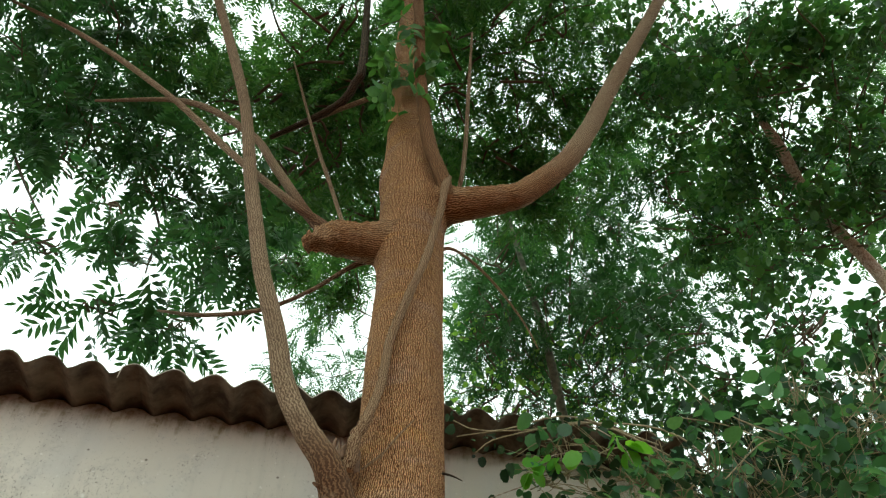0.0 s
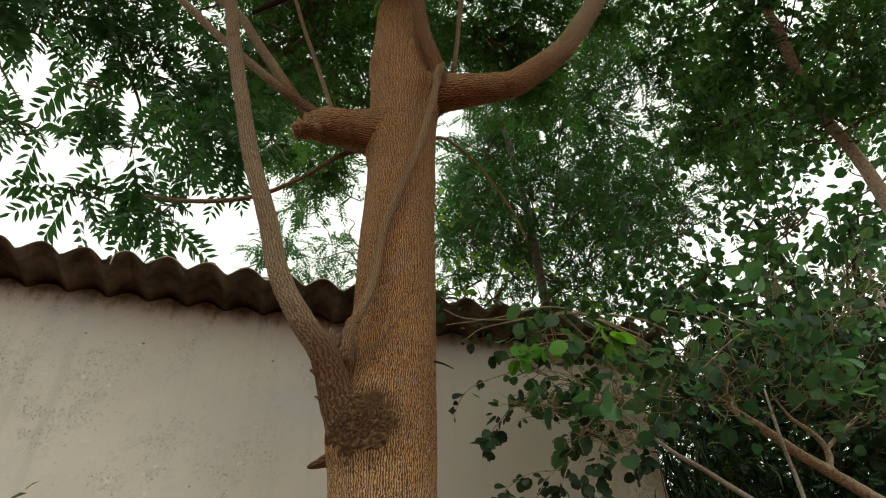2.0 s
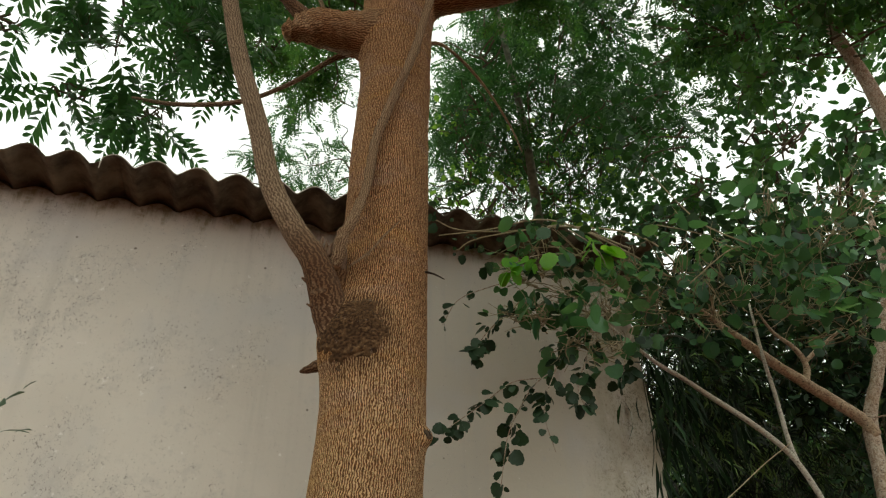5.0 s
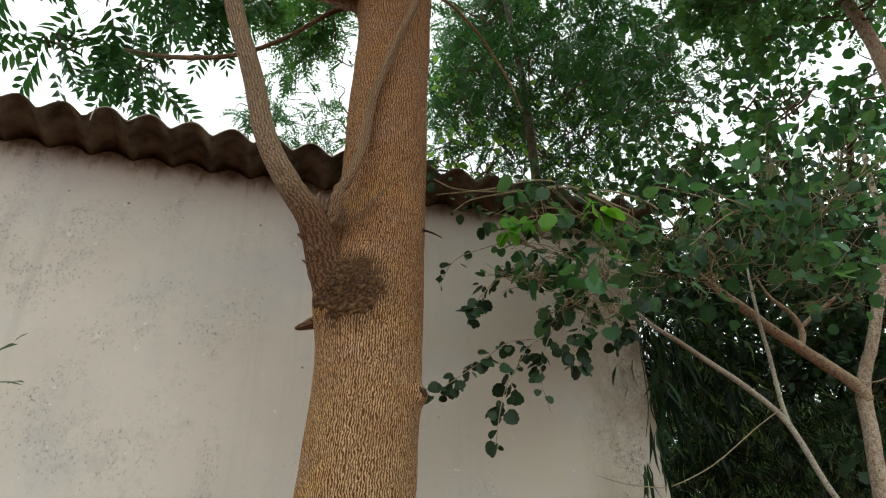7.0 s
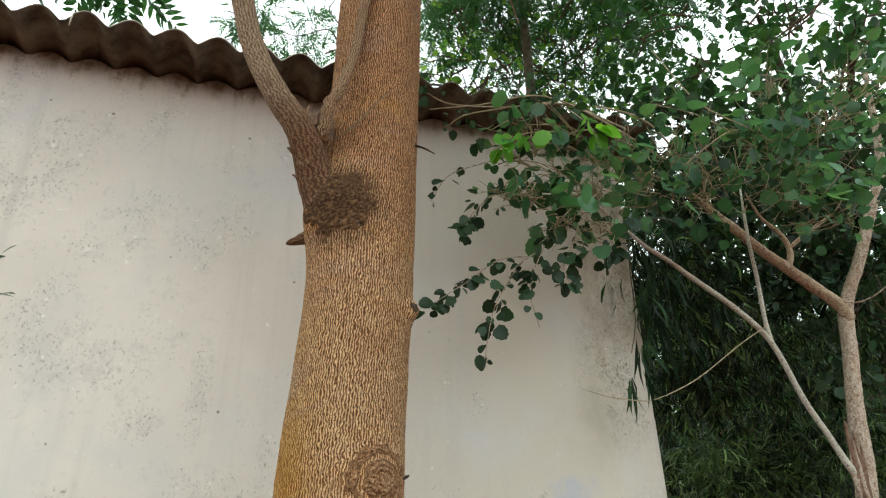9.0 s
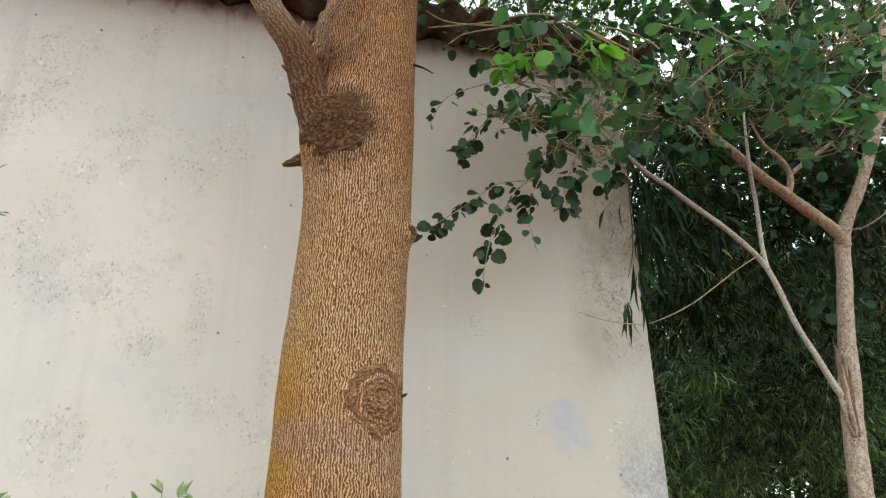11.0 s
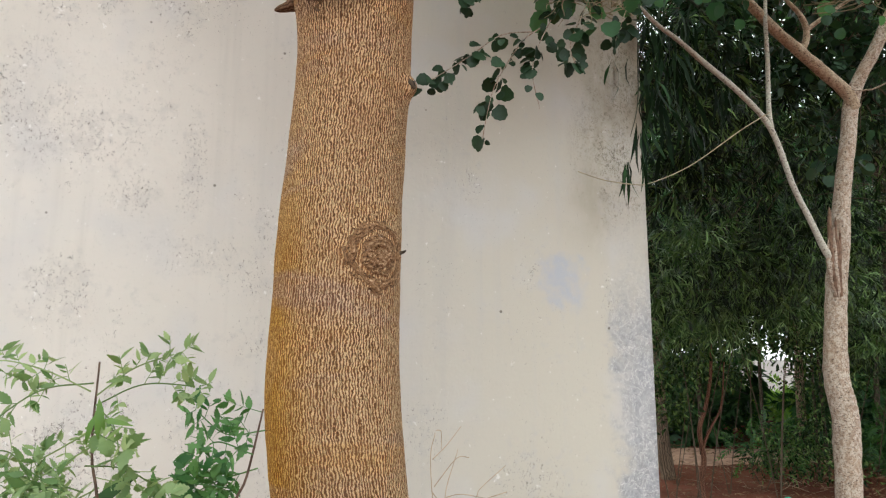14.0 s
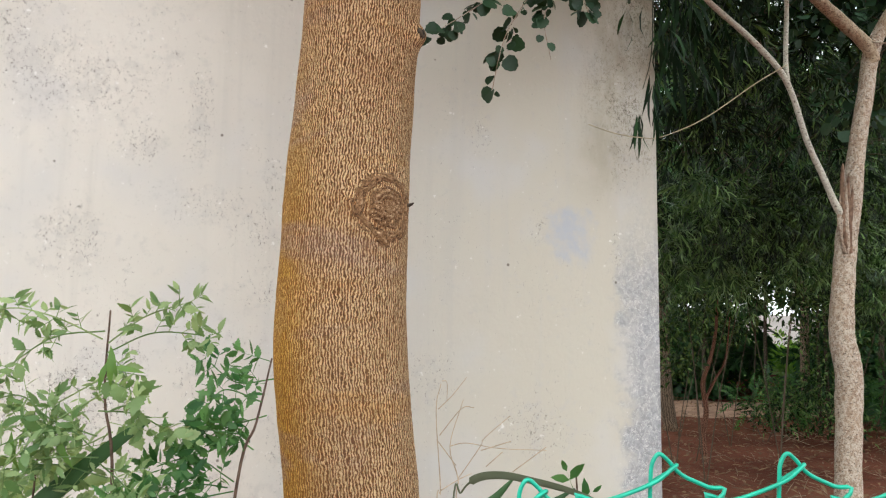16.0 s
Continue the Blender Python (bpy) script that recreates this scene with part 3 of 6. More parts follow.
def crown(name, clumps, base, density, material, parent, droop=0.5, size=(0.8, 1.2), label="", lumps=5):
    """Leaves in loose clumps; each clump is a handful of smaller tufts with gaps between them."""
    vs, ts, n = [], [], 0
    for x, y, z, r in clumps:
        count = max(6, int(density * r * r))
        hearts, _ = in_ball(lumps, (0, 0, 0), r * 0.95)
        spread = rng.uniform(0.35, 0.75, lumps) * r
        pick = rng.integers(0, lumps, count)
        d = rng.standard_normal((count, 3))
        d *= (rng.random(count) ** 0.5 / np.linalg.norm(d, axis=1))[:, None]
        p = np.array((x, y, z)) + hearts[pick] + d * spread[pick][:, None] * (1, 1, 0.8)
        way = d + rng.normal(0, 0.5, (count, 3)) + np.array([0, 0, -droop])
        up = np.array([0, 0, 1.0]) + rng.normal(0, 0.45, (count, 3))
        v, t = scattered(base, turned(way, up), p, rng.uniform(*size, count))
        vs.append(v)
        ts.append(t + n)
        n += len(v)
    return part(name, mesh_of(name, np.concatenate(vs), np.concatenate(ts), material), parent, label, "stuff")


def twig_net(clumps, root, r0, per=5):
    """Crooked twigs that spread inside each clump from its inner side."""
    lines = []
    for x, y, z, r in clumps:
        c = np.array((x, y, z))
        inner = c + (np.array(root) - c) * min(1.0, 1.1 * r / (np.linalg.norm(np.array(root) - c) + 1e-6)) + rng.normal(0, 0.15 * r, 3)
        for _ in range(per):
            d = rng.standard_normal(3) * (1, 1, 0.7)
            end = c + d / np.linalg.norm(d) * r * rng.uniform(0.6, 1.05)
            start = inner + (c - inner) * rng.uniform(0, 0.8) + rng.normal(0, 0.18 * r, 3)
            a, b = start + (end - start) * 0.35 + rng.normal(0, 0.12 * r, 3), start + (end - start) * 0.7 + rng.normal(0, 0.10 * r, 3)
            lines.append([(*start, r0), (*a, r0 * 0.75), (*b, r0 * 0.5), (*end, r0 * 0.25)])
    return lines


# ---------------------------------------------------------------- ground
def soil_height(a, b):
    return 0.07 * noise.noise(Vector((a * 0.5, b * 0.5, 0))) + 0.03 * noise.noise(Vector((a * 1.7, b * 1.7, 4)))


def ground():
    n, half = 90, 26.0
    g = np.linspace(-half, half, n)
    x, y = np.meshgrid(g + 2.0, g + 8.0, indexing="ij")
    z = np.array([[soil_height(a, b) for a, b in zip(ra, rb)] for ra, rb in zip(x, y)])
    rim = np.maximum(np.abs(x - 2) / half, np.abs(y - 8) / half)
    z *= np.clip((1 - rim) * 6, 0, 1)
    v = np.stack([x, y, z], 2).reshape(-1, 3)
    i = np.arange(n * n).reshape(n, n)
    q = np.stack([i[:-1, :-1], i[1:, :-1], i[1:, 1:], i[:-1, 1:]], 2).reshape(-1, 4)
    far = np.array([(2 - half, 8 - half, 0), (2 + half, 8 - half, 0), (2 + half, 8 + half, 0), (2 - half, 8 + half, 0), (-900, -900, 0), (900, -900, 0), (900, 900, 0), (-900, 900, 0)], dtype=float)
    k = n * n
    q = np.concatenate([q, np.array([(k + a, k + 4 + a, k + 4 + (a + 1) % 4, k + (a + 1) % 4) for a in range(4)])[:, ::-1]])
    ob = new("ground", mesh_of("ground", np.concatenate([v, far]), q, M_SOIL, smooth=True))
    return tagged(ob, "red bare soil ground with scattered dry litter", "ground", "", "structure")


ground()


def footpath():
    """A pale trodden strip that follows the soil; its edges dip under it."""
    a, b, w = np.array((2.0, 11.2)), np.array((16.0, 11.6)), 1.15
    v, q, cols = [], [], 9
    for i in range(61):
        c = a + (b - a) * i / 60
        for j in range(cols):
            f = 2 * j / (cols - 1) - 1
            x, y = c[0], c[1] + f * (w + 0.25 * noise.noise(Vector((c[0] * 1.3, f, 7.0))))
            v.append((x, y, soil_height(x, y) + 0.03 - 0.08 * abs(f) ** 4))
    for i in range(60):
        for j in range(cols - 1):
            k = cols * i + j
            q.append((k, k + cols, k + cols + 1, k + 1))
    ob = new("footpath", mesh_of("footpath", v, q, M_PATH, smooth=True))
    tagged(ob, "pale trodden earth footpath through the trees", "footpath", "", "structure")


footpath()

# ---------------------------------------------------------------- house: plastered wall under corrugated cement sheets
HOUSE = pose(0, 0, 0, 0, 0, 13.66)
WALL_N, CORNER, EAVE_N, EAVE_Z, EAVE_S, PITCH, SLOPE = 2.18, 1.51, 1.95, 3.286, -0.876, 0.1425, math.tan(radians(5))
AMP, THICK = 0.026, 0.007


def sheet_z(s, n, lift=0.0):
    """Height of the sheets' upper face at s along the eave and n away from the camera."""
    wave = (0.5 + 0.5 * np.cos((s - EAVE_S) / PITCH * 2 * np.pi)) ** 0.62
    return EAVE_Z - 2 * AMP + 2 * AMP * wave + (n - EAVE_N) * SLOPE + lift


def wall_front():
    """The long wall; its top ends under the valleys of the sheets."""
    s = np.arange(-7.0, CORNER + 0.001, 0.0146)
    s[-1] = CORNER
    zs = np.concatenate([np.linspace(-0.1, 3.05, 22), [3.12, 3.18]])
    rows = []
    for n0, wob in ((WALL_N, 0.006), (WALL_N + 0.22, 0.0)):
        grid = []
        for z in [*zs, None]:
            top = EAVE_Z - 2 * AMP + (WALL_N - EAVE_N) * SLOPE - THICK - 0.004 + 0.6 * (sheet_z(s, EAVE_N) - EAVE_Z + 2 * AMP) + np.array([0.006 * noise.noise(Vector((q * 14, 1.0, 2.0))) for q in s])
            zz = np.full_like(s, z) if z is not None else top
            dn = np.array([wob * noise.noise(Vector((a * 1.6, 3.0, b * 1.3))) for a, b in zip(s, zz)])
            if z is None and wob:
                dn -= 0.012
            dn[-1] = 0.0 if wob else dn[-1]
            grid.append(np.stack([s, n0 + dn, zz], 1))
        rows.append(np.array(grid))
    a, b = rows
    h, w = a.shape[:2]
    v = np.concatenate([a.reshape(-1, 3), b.reshape(-1, 3)])
    i = np.arange(h * w).reshape(h, w)
    j = i + h * w
    q = [np.stack([i[:-1, :-1], i[:-1, 1:], i[1:, 1:], i[1:, :-1]], 2).reshape(-1, 4), np.stack([j[:-1, :-1], j[1:, :-1], j[1:, 1:], j[:-1, 1:]], 2).reshape(-1, 4)]
    for e, f, rev in ((i[-1], j[-1], 0), (i[0], j[0], 1), (i[:, -1], j[:, -1], 1), (i[:, 0], j[:, 0], 0)):
        k = np.stack([e[:-1], e[1:], f[1:], f[:-1]], 1)
        q.append(k[:, ::-1] if rev else k)
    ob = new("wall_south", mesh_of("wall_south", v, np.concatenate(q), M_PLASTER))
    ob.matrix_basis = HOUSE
    tagged(ob, "cream plastered house wall with grey mould stains", "wall", "", "structure")


def plain_wall(name, s0, s1, n0, n1, top):
    bm = bmesh.new()
    bmesh.ops.create_cube(bm, size=1)
    for vert in bm.verts:
        vert.co = ((s0 + s1) / 2 + vert.co.x * (s1 - s0), (n0 + n1) / 2 + vert.co.y * (n1 - n0), (top - 0.1) / 2 + vert.co.z * (top + 0.1))
    me = bpy.data.meshes.new(name)
    bm.to_mesh(me)
    bm.free()
    me.materials.append(M_PLASTER)
    ob = new(name, me)
    ob.matrix_basis = HOUSE
    tagged(ob, "plain plastered side wall of the house", "wall", "", "structure")


def mortar_fill():
    """Rough mortar packed into the waves between the wall and the sheets."""
    s = np.arange(-7.0, CORNER, 0.0146)
    low, rows = EAVE_Z - 2 * AMP + (WALL_N - EAVE_N) * SLOPE - 0.03, []
    for f in (0.0, 0.3, 0.6, 0.85, 1.0):
        top = sheet_z(s, WALL_N + 0.03) - THICK + 0.004
        z = low + (top - low) * f
        dn = np.array([0.016 * noise.noise(Vector((q * 22, 5.0, h * 22))) for q, h in zip(s, z)])
        rows.append(np.stack([s, WALL_N + 0.026 + dn, z], 1))
    v = np.array(rows)
    h, w = v.shape[:2]
    i = np.arange(h * w).reshape(h, w)
    back = v.copy()
    back[:, :, 1] = WALL_N + 0.12
    j = i + h * w
    q = [np.stack([i[:-1, :-1], i[:-1, 1:], i[1:, 1:], i[1:, :-1]], 2).reshape(-1, 4), np.stack([i[-1, :-1], i[-1, 1:], j[-1, 1:], j[-1, :-1]], 1), np.stack([j[:-1, :-1], j[1:, :-1], j[1:, 1:], j[:-1, 1:]], 2).reshape(-1, 4)]
    ob = new("trim", mesh_of("trim", np.concatenate([v.reshape(-1, 3), back.reshape(-1, 3)]), np.concatenate(q), M_MORTAR))
    ob.matrix_basis = HOUSE
    tagged(ob, "dirty mortar packed under the roof sheets", "trim", "", "structure")


wall_front()
mortar_fill()
plain_wall("wall_east", CORNER - 0.22, CORNER - 0.002, WALL_N + 0.221, 7.0, 3.24)
plain_wall("wall_west", -7.0, -6.78, WALL_N + 0.221, 7.0, 3.24)
plain_wall("wall_north", -7.0, CORNER - 0.002, 7.001, 7.22, 3.24)


def roof():
    top = thing("roof", "corrugated cement sheet roof darkened by weather", "roof", "structure")
    top.matrix_basis = HOUSE
    starts = [EAVE_S + PITCH * (1.72 + 6.65 * i) for i in range(-6, 3)]
    for i, s0 in enumerate(starts):
        s1 = min(s0 + PITCH * 7.0, CORNER + 0.06)
        s = np.linspace(s0, s1, 71)
        n = np.array([EAVE_N, EAVE_N + 0.25, EAVE_N + 1.2, EAVE_N + 5.4])
        out = 0.006 * math.sin(i * 2.1)
        tilt = 0.004 * math.cos(i * 1.3)
        up, low = [], []
        for nn in n:
            off = -out if nn == EAVE_N else 0.0
            z = sheet_z(s, nn, tilt) + np.linspace(0.007, -0.001, 71)
            up.append(np.stack([s, np.full_like(s, nn + off), z], 1))
            low.append(np.stack([s, np.full_like(s, nn + off), z - THICK], 1))
        up, low = np.array(up), np.array(low)
        h, w = up.shape[:2]
        v = np.concatenate([up.reshape(-1, 3), low.reshape(-1, 3)])
        a = np.arange(h * w).reshape(h, w)
        b = a + h * w
        q = [np.stack([a[:-1, :-1], a[:-1, 1:], a[1:, 1:], a[1:, :-1]], 2).reshape(-1, 4), np.stack([b[:-1, :-1], b[1:, :-1], b[1:, 1:], b[:-1, 1:]], 2).reshape(-1, 4)]
        for e, f, rev in ((a[-1], b[-1], 0), (a[0], b[0], 1), (a[:, -1], b[:, -1], 1), (a[:, 0], b[:, 0], 0)):
            k = np.stack([e[:-1], e[1:], f[1:], f[:-1]], 1)
            q.append(k[:, ::-1] if rev else k)
        ob = new("roof_sheet", mesh_of("roof_sheet", v, np.concatenate(q), M_SHEET))
        ob.parent = top
        # Thin tube along the lapped sheet's edge; sky light is in its pale colour.
        if abs(s0 - (EAVE_S + PITCH * 1.72)) < 0.01:
            edge = [(*p, 0.0020) for p in up[0]]
            stem("sheet_edge", [(s0 - 0.001, EAVE_N - 0.004, up[0][0][2] - 0.055, 0.002), (s0 - 0.001, EAVE_N - 0.004, up[0][0][2] - 0.02, 0.0026), *edge], M_LIP, top, 5, 1, 0.0, "edge of the lapped sheet, paled as by sky light").matrix_parent_inverse.identity()


roof()

# ---------------------------------------------------------------- the large tree before the wall
def value_noise(u, v, seed, wrap=0):
    """Smooth noise on a plane, repeating every wrap steps of u."""
    grid = np.random.default_rng(seed).random((256, 256))
    a, b = np.floor(u).astype(int), np.floor(v).astype(int)
    fu, fv = u - a, v - b
    fu, fv = fu * fu * (3 - 2 * fu), fv * fv * (3 - 2 * fv)
    m = wrap or 256
    g = lambda i, j: grid[(i % m) % 256, j % 256]
    return (g(a, b) * (1 - fu) + g(a + 1, b) * fu) * (1 - fv) + (g(a, b + 1) * (1 - fu) + g(a + 1, b + 1) * fu) * fv


TRUNK = [(-0.05, 1.75, -0.1, 0.22), (-0.065, 1.75, 0.4, 0.182), (-0.093, 1.75, 1.03, 0.163), (-0.126, 1.75, 1.4, 0.159), (-0.126, 1.75, 1.7, 0.153), (-0.114, 1.75, 1.98, 0.149),
         (-0.097, 1.75, 2.2, 0.151), (-0.090, 1.75, 2.42, 0.149), (-0.066, 1.75, 2.9, 0.138), (-0.054, 1.75, 3.4, 0.138), (-0.034, 1.75, 3.9, 0.142), (-0.030, 1.75, 4.25, 0.150), (-0.040, 1.75, 4.8, 0.138),
         (-0.05, 1.75, 5.3, 0.122), (-0.06, 1.72, 6.5, 0.08), (-0.05, 1.70, 8.2, 0.04)]


def trunk_surface(T, Z):
    """Place of the bark at angle T and height Z, with its swellings."""
    line = smooth_line(TRUNK, 60)
    cx, cy, cr = (np.interp(Z, line[:, 2], line[:, i]) for i in (0, 1, 3))
    nx, ny = -np.sin(T), np.cos(T)
    X, Y = cx + nx * cr, cy + ny * cr
    warp = 1.6 * value_noise(T * 5 / np.pi * 2, Z * 9, 5, 20)
    grain = value_noise(T / (2 * np.pi) * 60 + warp, Z * 15, 1, 60)
    broad = value_noise(T / (2 * np.pi) * 6, Z * 2.2, 3, 6) - 0.5
    d = 0.001 * np.clip(1 - np.abs(grain - 0.5) * 7, 0, 1) + 0.016 * broad
    d += 0.004 * (value_noise(T / (2 * np.pi) * 24, Z * 9, 4, 24) - 0.5)
    # (x, y, z, radius, height): collar of the low limb, old scar, nubs, roots of the upper limbs
    for x, y, z, r, h in ((-0.19, 1.61, 2.49, 0.125, 0.055), (-0.018, 1.61, 1.75, 0.065, 0.010), (0.05, 1.69, 2.19, 0.030, 0.030), (0.045, 1.66, 2.41, 0.02, 0.010), (-0.12, 1.60, 2.26, 0.02, 0.010), (0.02, 1.62, 4.47, 0.06, 0.012), (0.06, 1.66, 4.2, 0.14, 0.035), (-0.14, 1.72, 3.92, 0.13, 0.035), (-0.13, 1.68, 4.50, 0.16, 0.022), (0.0, 1.61, 4.36, 0.055, 0.018), (-0.02, 1.62, 4.22, 0.03, -0.010)):
        d = d + h * np.exp(-((X - x) ** 2 + (Y - y) ** 2 + (Z - z) ** 2) / (r * r))
    return X, Y, nx, ny, d


def quad_grid(h, w, ring=False):
    i = np.arange(h * w).reshape(h, w)
    k = np.roll(i, -1, 1)
    q = np.stack([i[:-1], k[:-1], k[1:], i[1:]], 2)
    return (q if ring else q[:, :-1]).reshape(-1, 4)


def main_trunk(parent):
    zs = np.concatenate([np.arange(-0.1, 5.0, 0.0075), np.arange(5.0, 8.2, 0.06)])
    sides, h = 208, len(zs)
    T, Z = np.meshgrid(np.linspace(0, 2 * np.pi, sides, endpoint=False), zs)
    X, Y, nx, ny, d = trunk_surface(T, Z)
    v = np.stack([X + nx * d, Y + ny * d, Z], 2).reshape(-1, 3)
    u0 = np.broadcast_to(np.arange(sides) / sides * 1.005, (h - 1, sides))
    u1 = u0 + 1.005 / sides
    z0 = np.broadcast_to(zs[:-1, None], (h - 1, sides))
    z1 = np.broadcast_to(zs[1:, None], (h - 1, sides))
    uv = np.stack([u0, z0, u1, z0, u1, z1, u0, z1], 2)
    return part("trunk", mesh_of("trunk", v, quad_grid(h, sides, True), M_BARK, uv.reshape(-1, 2), True), parent)


def bark_growth(name, turn, z, wide, tall, relief, material, parent, label, n=150):
    """A rough growth spread over the bark; relief(a, b) gives its height and the tone of its grain."""
    a, b = np.meshgrid(np.linspace(-wide, wide, n), np.linspace(-tall, tall, n))
    X, Y, nx, ny, d = trunk_surface(turn + a / 0.155, z + b)
    h, tone = relief(a, b)
    v = np.stack([X + nx * (d + h), Y + ny * (d + h), z + b], 2).reshape(-1, 3)
    q = quad_grid(n, n)
    uv = np.stack([a.ravel()[q] * 10, tone.ravel()[q]], 2)
    keep = (h.ravel()[q] > -0.0035).any(1)
    return part(name, mesh_of(name, v, q[keep], material, uv[keep].reshape(-1, 2), True), parent, label)


def scar_relief(a, b):
    """Grown-over branch scar: a swollen rim, a broken groove and wrinkled rings inside."""
    a, b = a + 0.010 * (value_noise(a * 45 + 9, b * 45 + 9, 31) - 0.5), b + 0.010 * (value_noise(a * 45 + 70, b * 45 + 9, 32) - 0.5)
    q, w = np.hypot(a * 0.95, b) / 0.056, np.arctan2(b, a)
    rough = value_noise(w * 7 + 40, q * 12 + 30, 36)
    fine = value_noise(w * 24 + 60, q * 34 + 50, 34) - 0.5
    broken = 0.35 + 0.65 * value_noise(w * 1.4 + 30, q * 0 + 3.0, 35)
    h = 0.006 * np.exp(-(q / 0.85) ** 4) + 0.0035 * np.exp(-((q - 1.2) / 0.2) ** 2) * (0.2 + rough)
    h -= 0.009 * np.exp(-((q - 0.96) / 0.10) ** 2) * broken
    h += (0.0016 * np.sin(q * 30 + 4 * rough) + 0.004 * fine + 0.003 * (rough - 0.5)) * np.clip(1.7 - q, 0, 1)
    h -= 0.006 * np.exp(-((q - 0.62) / 0.06) ** 2) * np.clip(np.sin(w * 1.0 + 2.2) + 0.4, 0, 1) + 0.006 * np.exp(-((q - 0.33) / 0.06) ** 2) * np.clip(np.sin(w - 0.6) + 0.3, 0, 1)
    h += 0.005 * np.exp(-((b + 0.070) / 0.012) ** 2 - ((a + 0.012) / 0.03) ** 2) * rough
    tone = np.clip(0.36 + h * 26 + 0.55 * fine, 0, 1)
    return h - 0.012 * np.clip((q - 1.15 - 0.5 * rough) / 0.5, 0, 1) ** 1.5, tone


def callus_relief(a, b):
    """Bristling grain in arcs under the foot of the low limb."""
    r, w = np.hypot(a - 0.02, b - 0.05), np.arctan2(b - 0.05, a - 0.02)
    fine = value_noise(w * 16 + 20, r * 210 + 2.0 * value_noise(a * 60 + 30, b * 60 + 30, 43), 41)
    grit = value_noise(a * 300 + 99, b * 200 + 99, 42)
    edge = np.hypot((a + 0.008) / 0.128, (b + 0.004) / 0.120) + 0.35 * (value_noise(a * 34 + 50, b * 34 + 50, 44) - 0.5) + 0.2 * (value_noise(a * 90 + 50, b * 90 + 50, 45) - 0.5)
    h = 0.002 * fine + 0.0015 * grit + 0.004 * np.exp(-((edge - 0.7) / 0.16) ** 2)
    tone = np.clip(0.06 + 0.46 * fine + 0.14 * grit * grit + 0.08 * edge + 0.25 * np.clip(edge - 0.62, 0, 0.4), 0, 1)
    return h - 0.014 * np.clip((edge - 0.62) / 0.4, 0, 1.2), tone


tree = thing("tree", "large tree with red-brown fissured bark and forked limbs", "tree", at=(-0.05, 1.75, 0))
main_trunk(tree)
bark_growth("branch_scar", 3.86, 1.748, 0.10, 0.105, scar_relief, M_SCAR, tree, "rough ringed scar of a lost branch")
bark_growth("callus", 2.80, 2.465, 0.150, 0.135, callus_relief, M_CALLUS, tree, "rough bristly callus under the low limb", 190)
stem("bud_stub", [(0.028, 1.65, 1.757, 0.005), (0.036, 1.645, 1.759, 0.0035), (0.041, 1.643, 1.762, 0.0015)], M_DARKBARK, tree, 6, 3)
stem("bud_stub", [(0.034, 1.69, 2.200, 0.020), (0.052, 1.678, 2.19, 0.015), (0.060, 1.673, 2.182, 0.006)], M_DARKBARK, tree, 12, 6, 0.25, "rough dark nub on the trunk")
hollow = stem("rotten_stub", [(-0.215, 1.645, 2.60, 0.036), (-0.220, 1.640, 2.70, 0.034), (-0.222, 1.635, 2.765, 0.026)], M_SHOOT, tree, 14, 6, 0.5, "dark rotten hollow in the fork")
for i in range(9):
    ang = i * 0.7
    px0, py0 = -0.222 + 0.033 * math.cos(ang), 1.635 + 0.026 * math.sin(ang)
    stem("splinter", [(px0, py0, 2.68, 0.012), (px0 + 0.003 * math.cos(ang), py0, 2.75, 0.009), (px0 + 0.006 * math.cos(ang), py0, 2.775 + 0.030 * ((i * 37) % 5) / 5, 0.0015)], M_DEADWOOD, hollow, 6, 3, 0.3)
# each limb: (x, y, z, radius) from its root to its end
stem("limb", [(-0.17, 1.68, 2.44, 0.066), (-0.21, 1.63, 2.53, 0.054), (-0.24, 1.585, 2.62, 0.046), (-0.27, 1.56, 2.69, 0.041), (-0.33, 1.55, 2.78, 0.037), (-0.42, 1.55, 2.97, 0.034), (-0.49, 1.55, 3.23, 0.033), (-0.59, 1.54, 3.55, 0.032), (-0.67, 1.52, 3.88, 0.031), (-0.75, 1.5, 4.22, 0.030), (-0.89, 1.4, 4.87, 0.028), (-1.25, 1.25, 6.05, 0.026), (-1.55, 1.15, 7.0, 0.018)], M_LIMB, tree, 26, 14, 0.035, "slender grey-brown limb rising from the collar")
stem("limb", [(-0.205, 1.585, 2.665, 0.018), (-0.195, 1.57, 2.715, 0.018), (-0.185, 1.56, 2.77, 0.0165), (-0.16, 1.565, 2.83, 0.016), (-0.125, 1.585, 2.98, 0.015), (-0.10, 1.59, 3.2, 0.015), (-0.045, 1.585, 3.4, 0.0155), (0.03, 1.575, 3.64, 0.0155), (0.10, 1.57, 3.98, 0.016), (0.125, 1.57, 4.17, 0.017), (0.15, 1.6, 4.3, 0.012)], M_VINE, tree, 16, 16, 0.22, "thin limb grown across the face of the trunk")
stem("dry_twig", [(-0.165, 1.58, 2.665, 0.004), (-0.11, 1.585, 2.72, 0.0035), (-0.065, 1.588, 2.785, 0.0035), (-0.02, 1.594, 2.845, 0.002)], M_VINE, tree, 7, 6)
stem("dry_twig", [(-0.075, 1.588, 2.77, 0.003), (-0.10, 1.582, 2.73, 0.003), (-0.12, 1.58, 2.685, 0.0015)], M_VINE, tree, 6, 4)
stem("dry_twig", [(0.059, 1.70, 2.729, 0.004), (0.087, 1.69, 2.712, 0.003), (0.116, 1.68, 2.686, 0.0012)], M_DARKBARK, tree, 6, 4, 0.1)
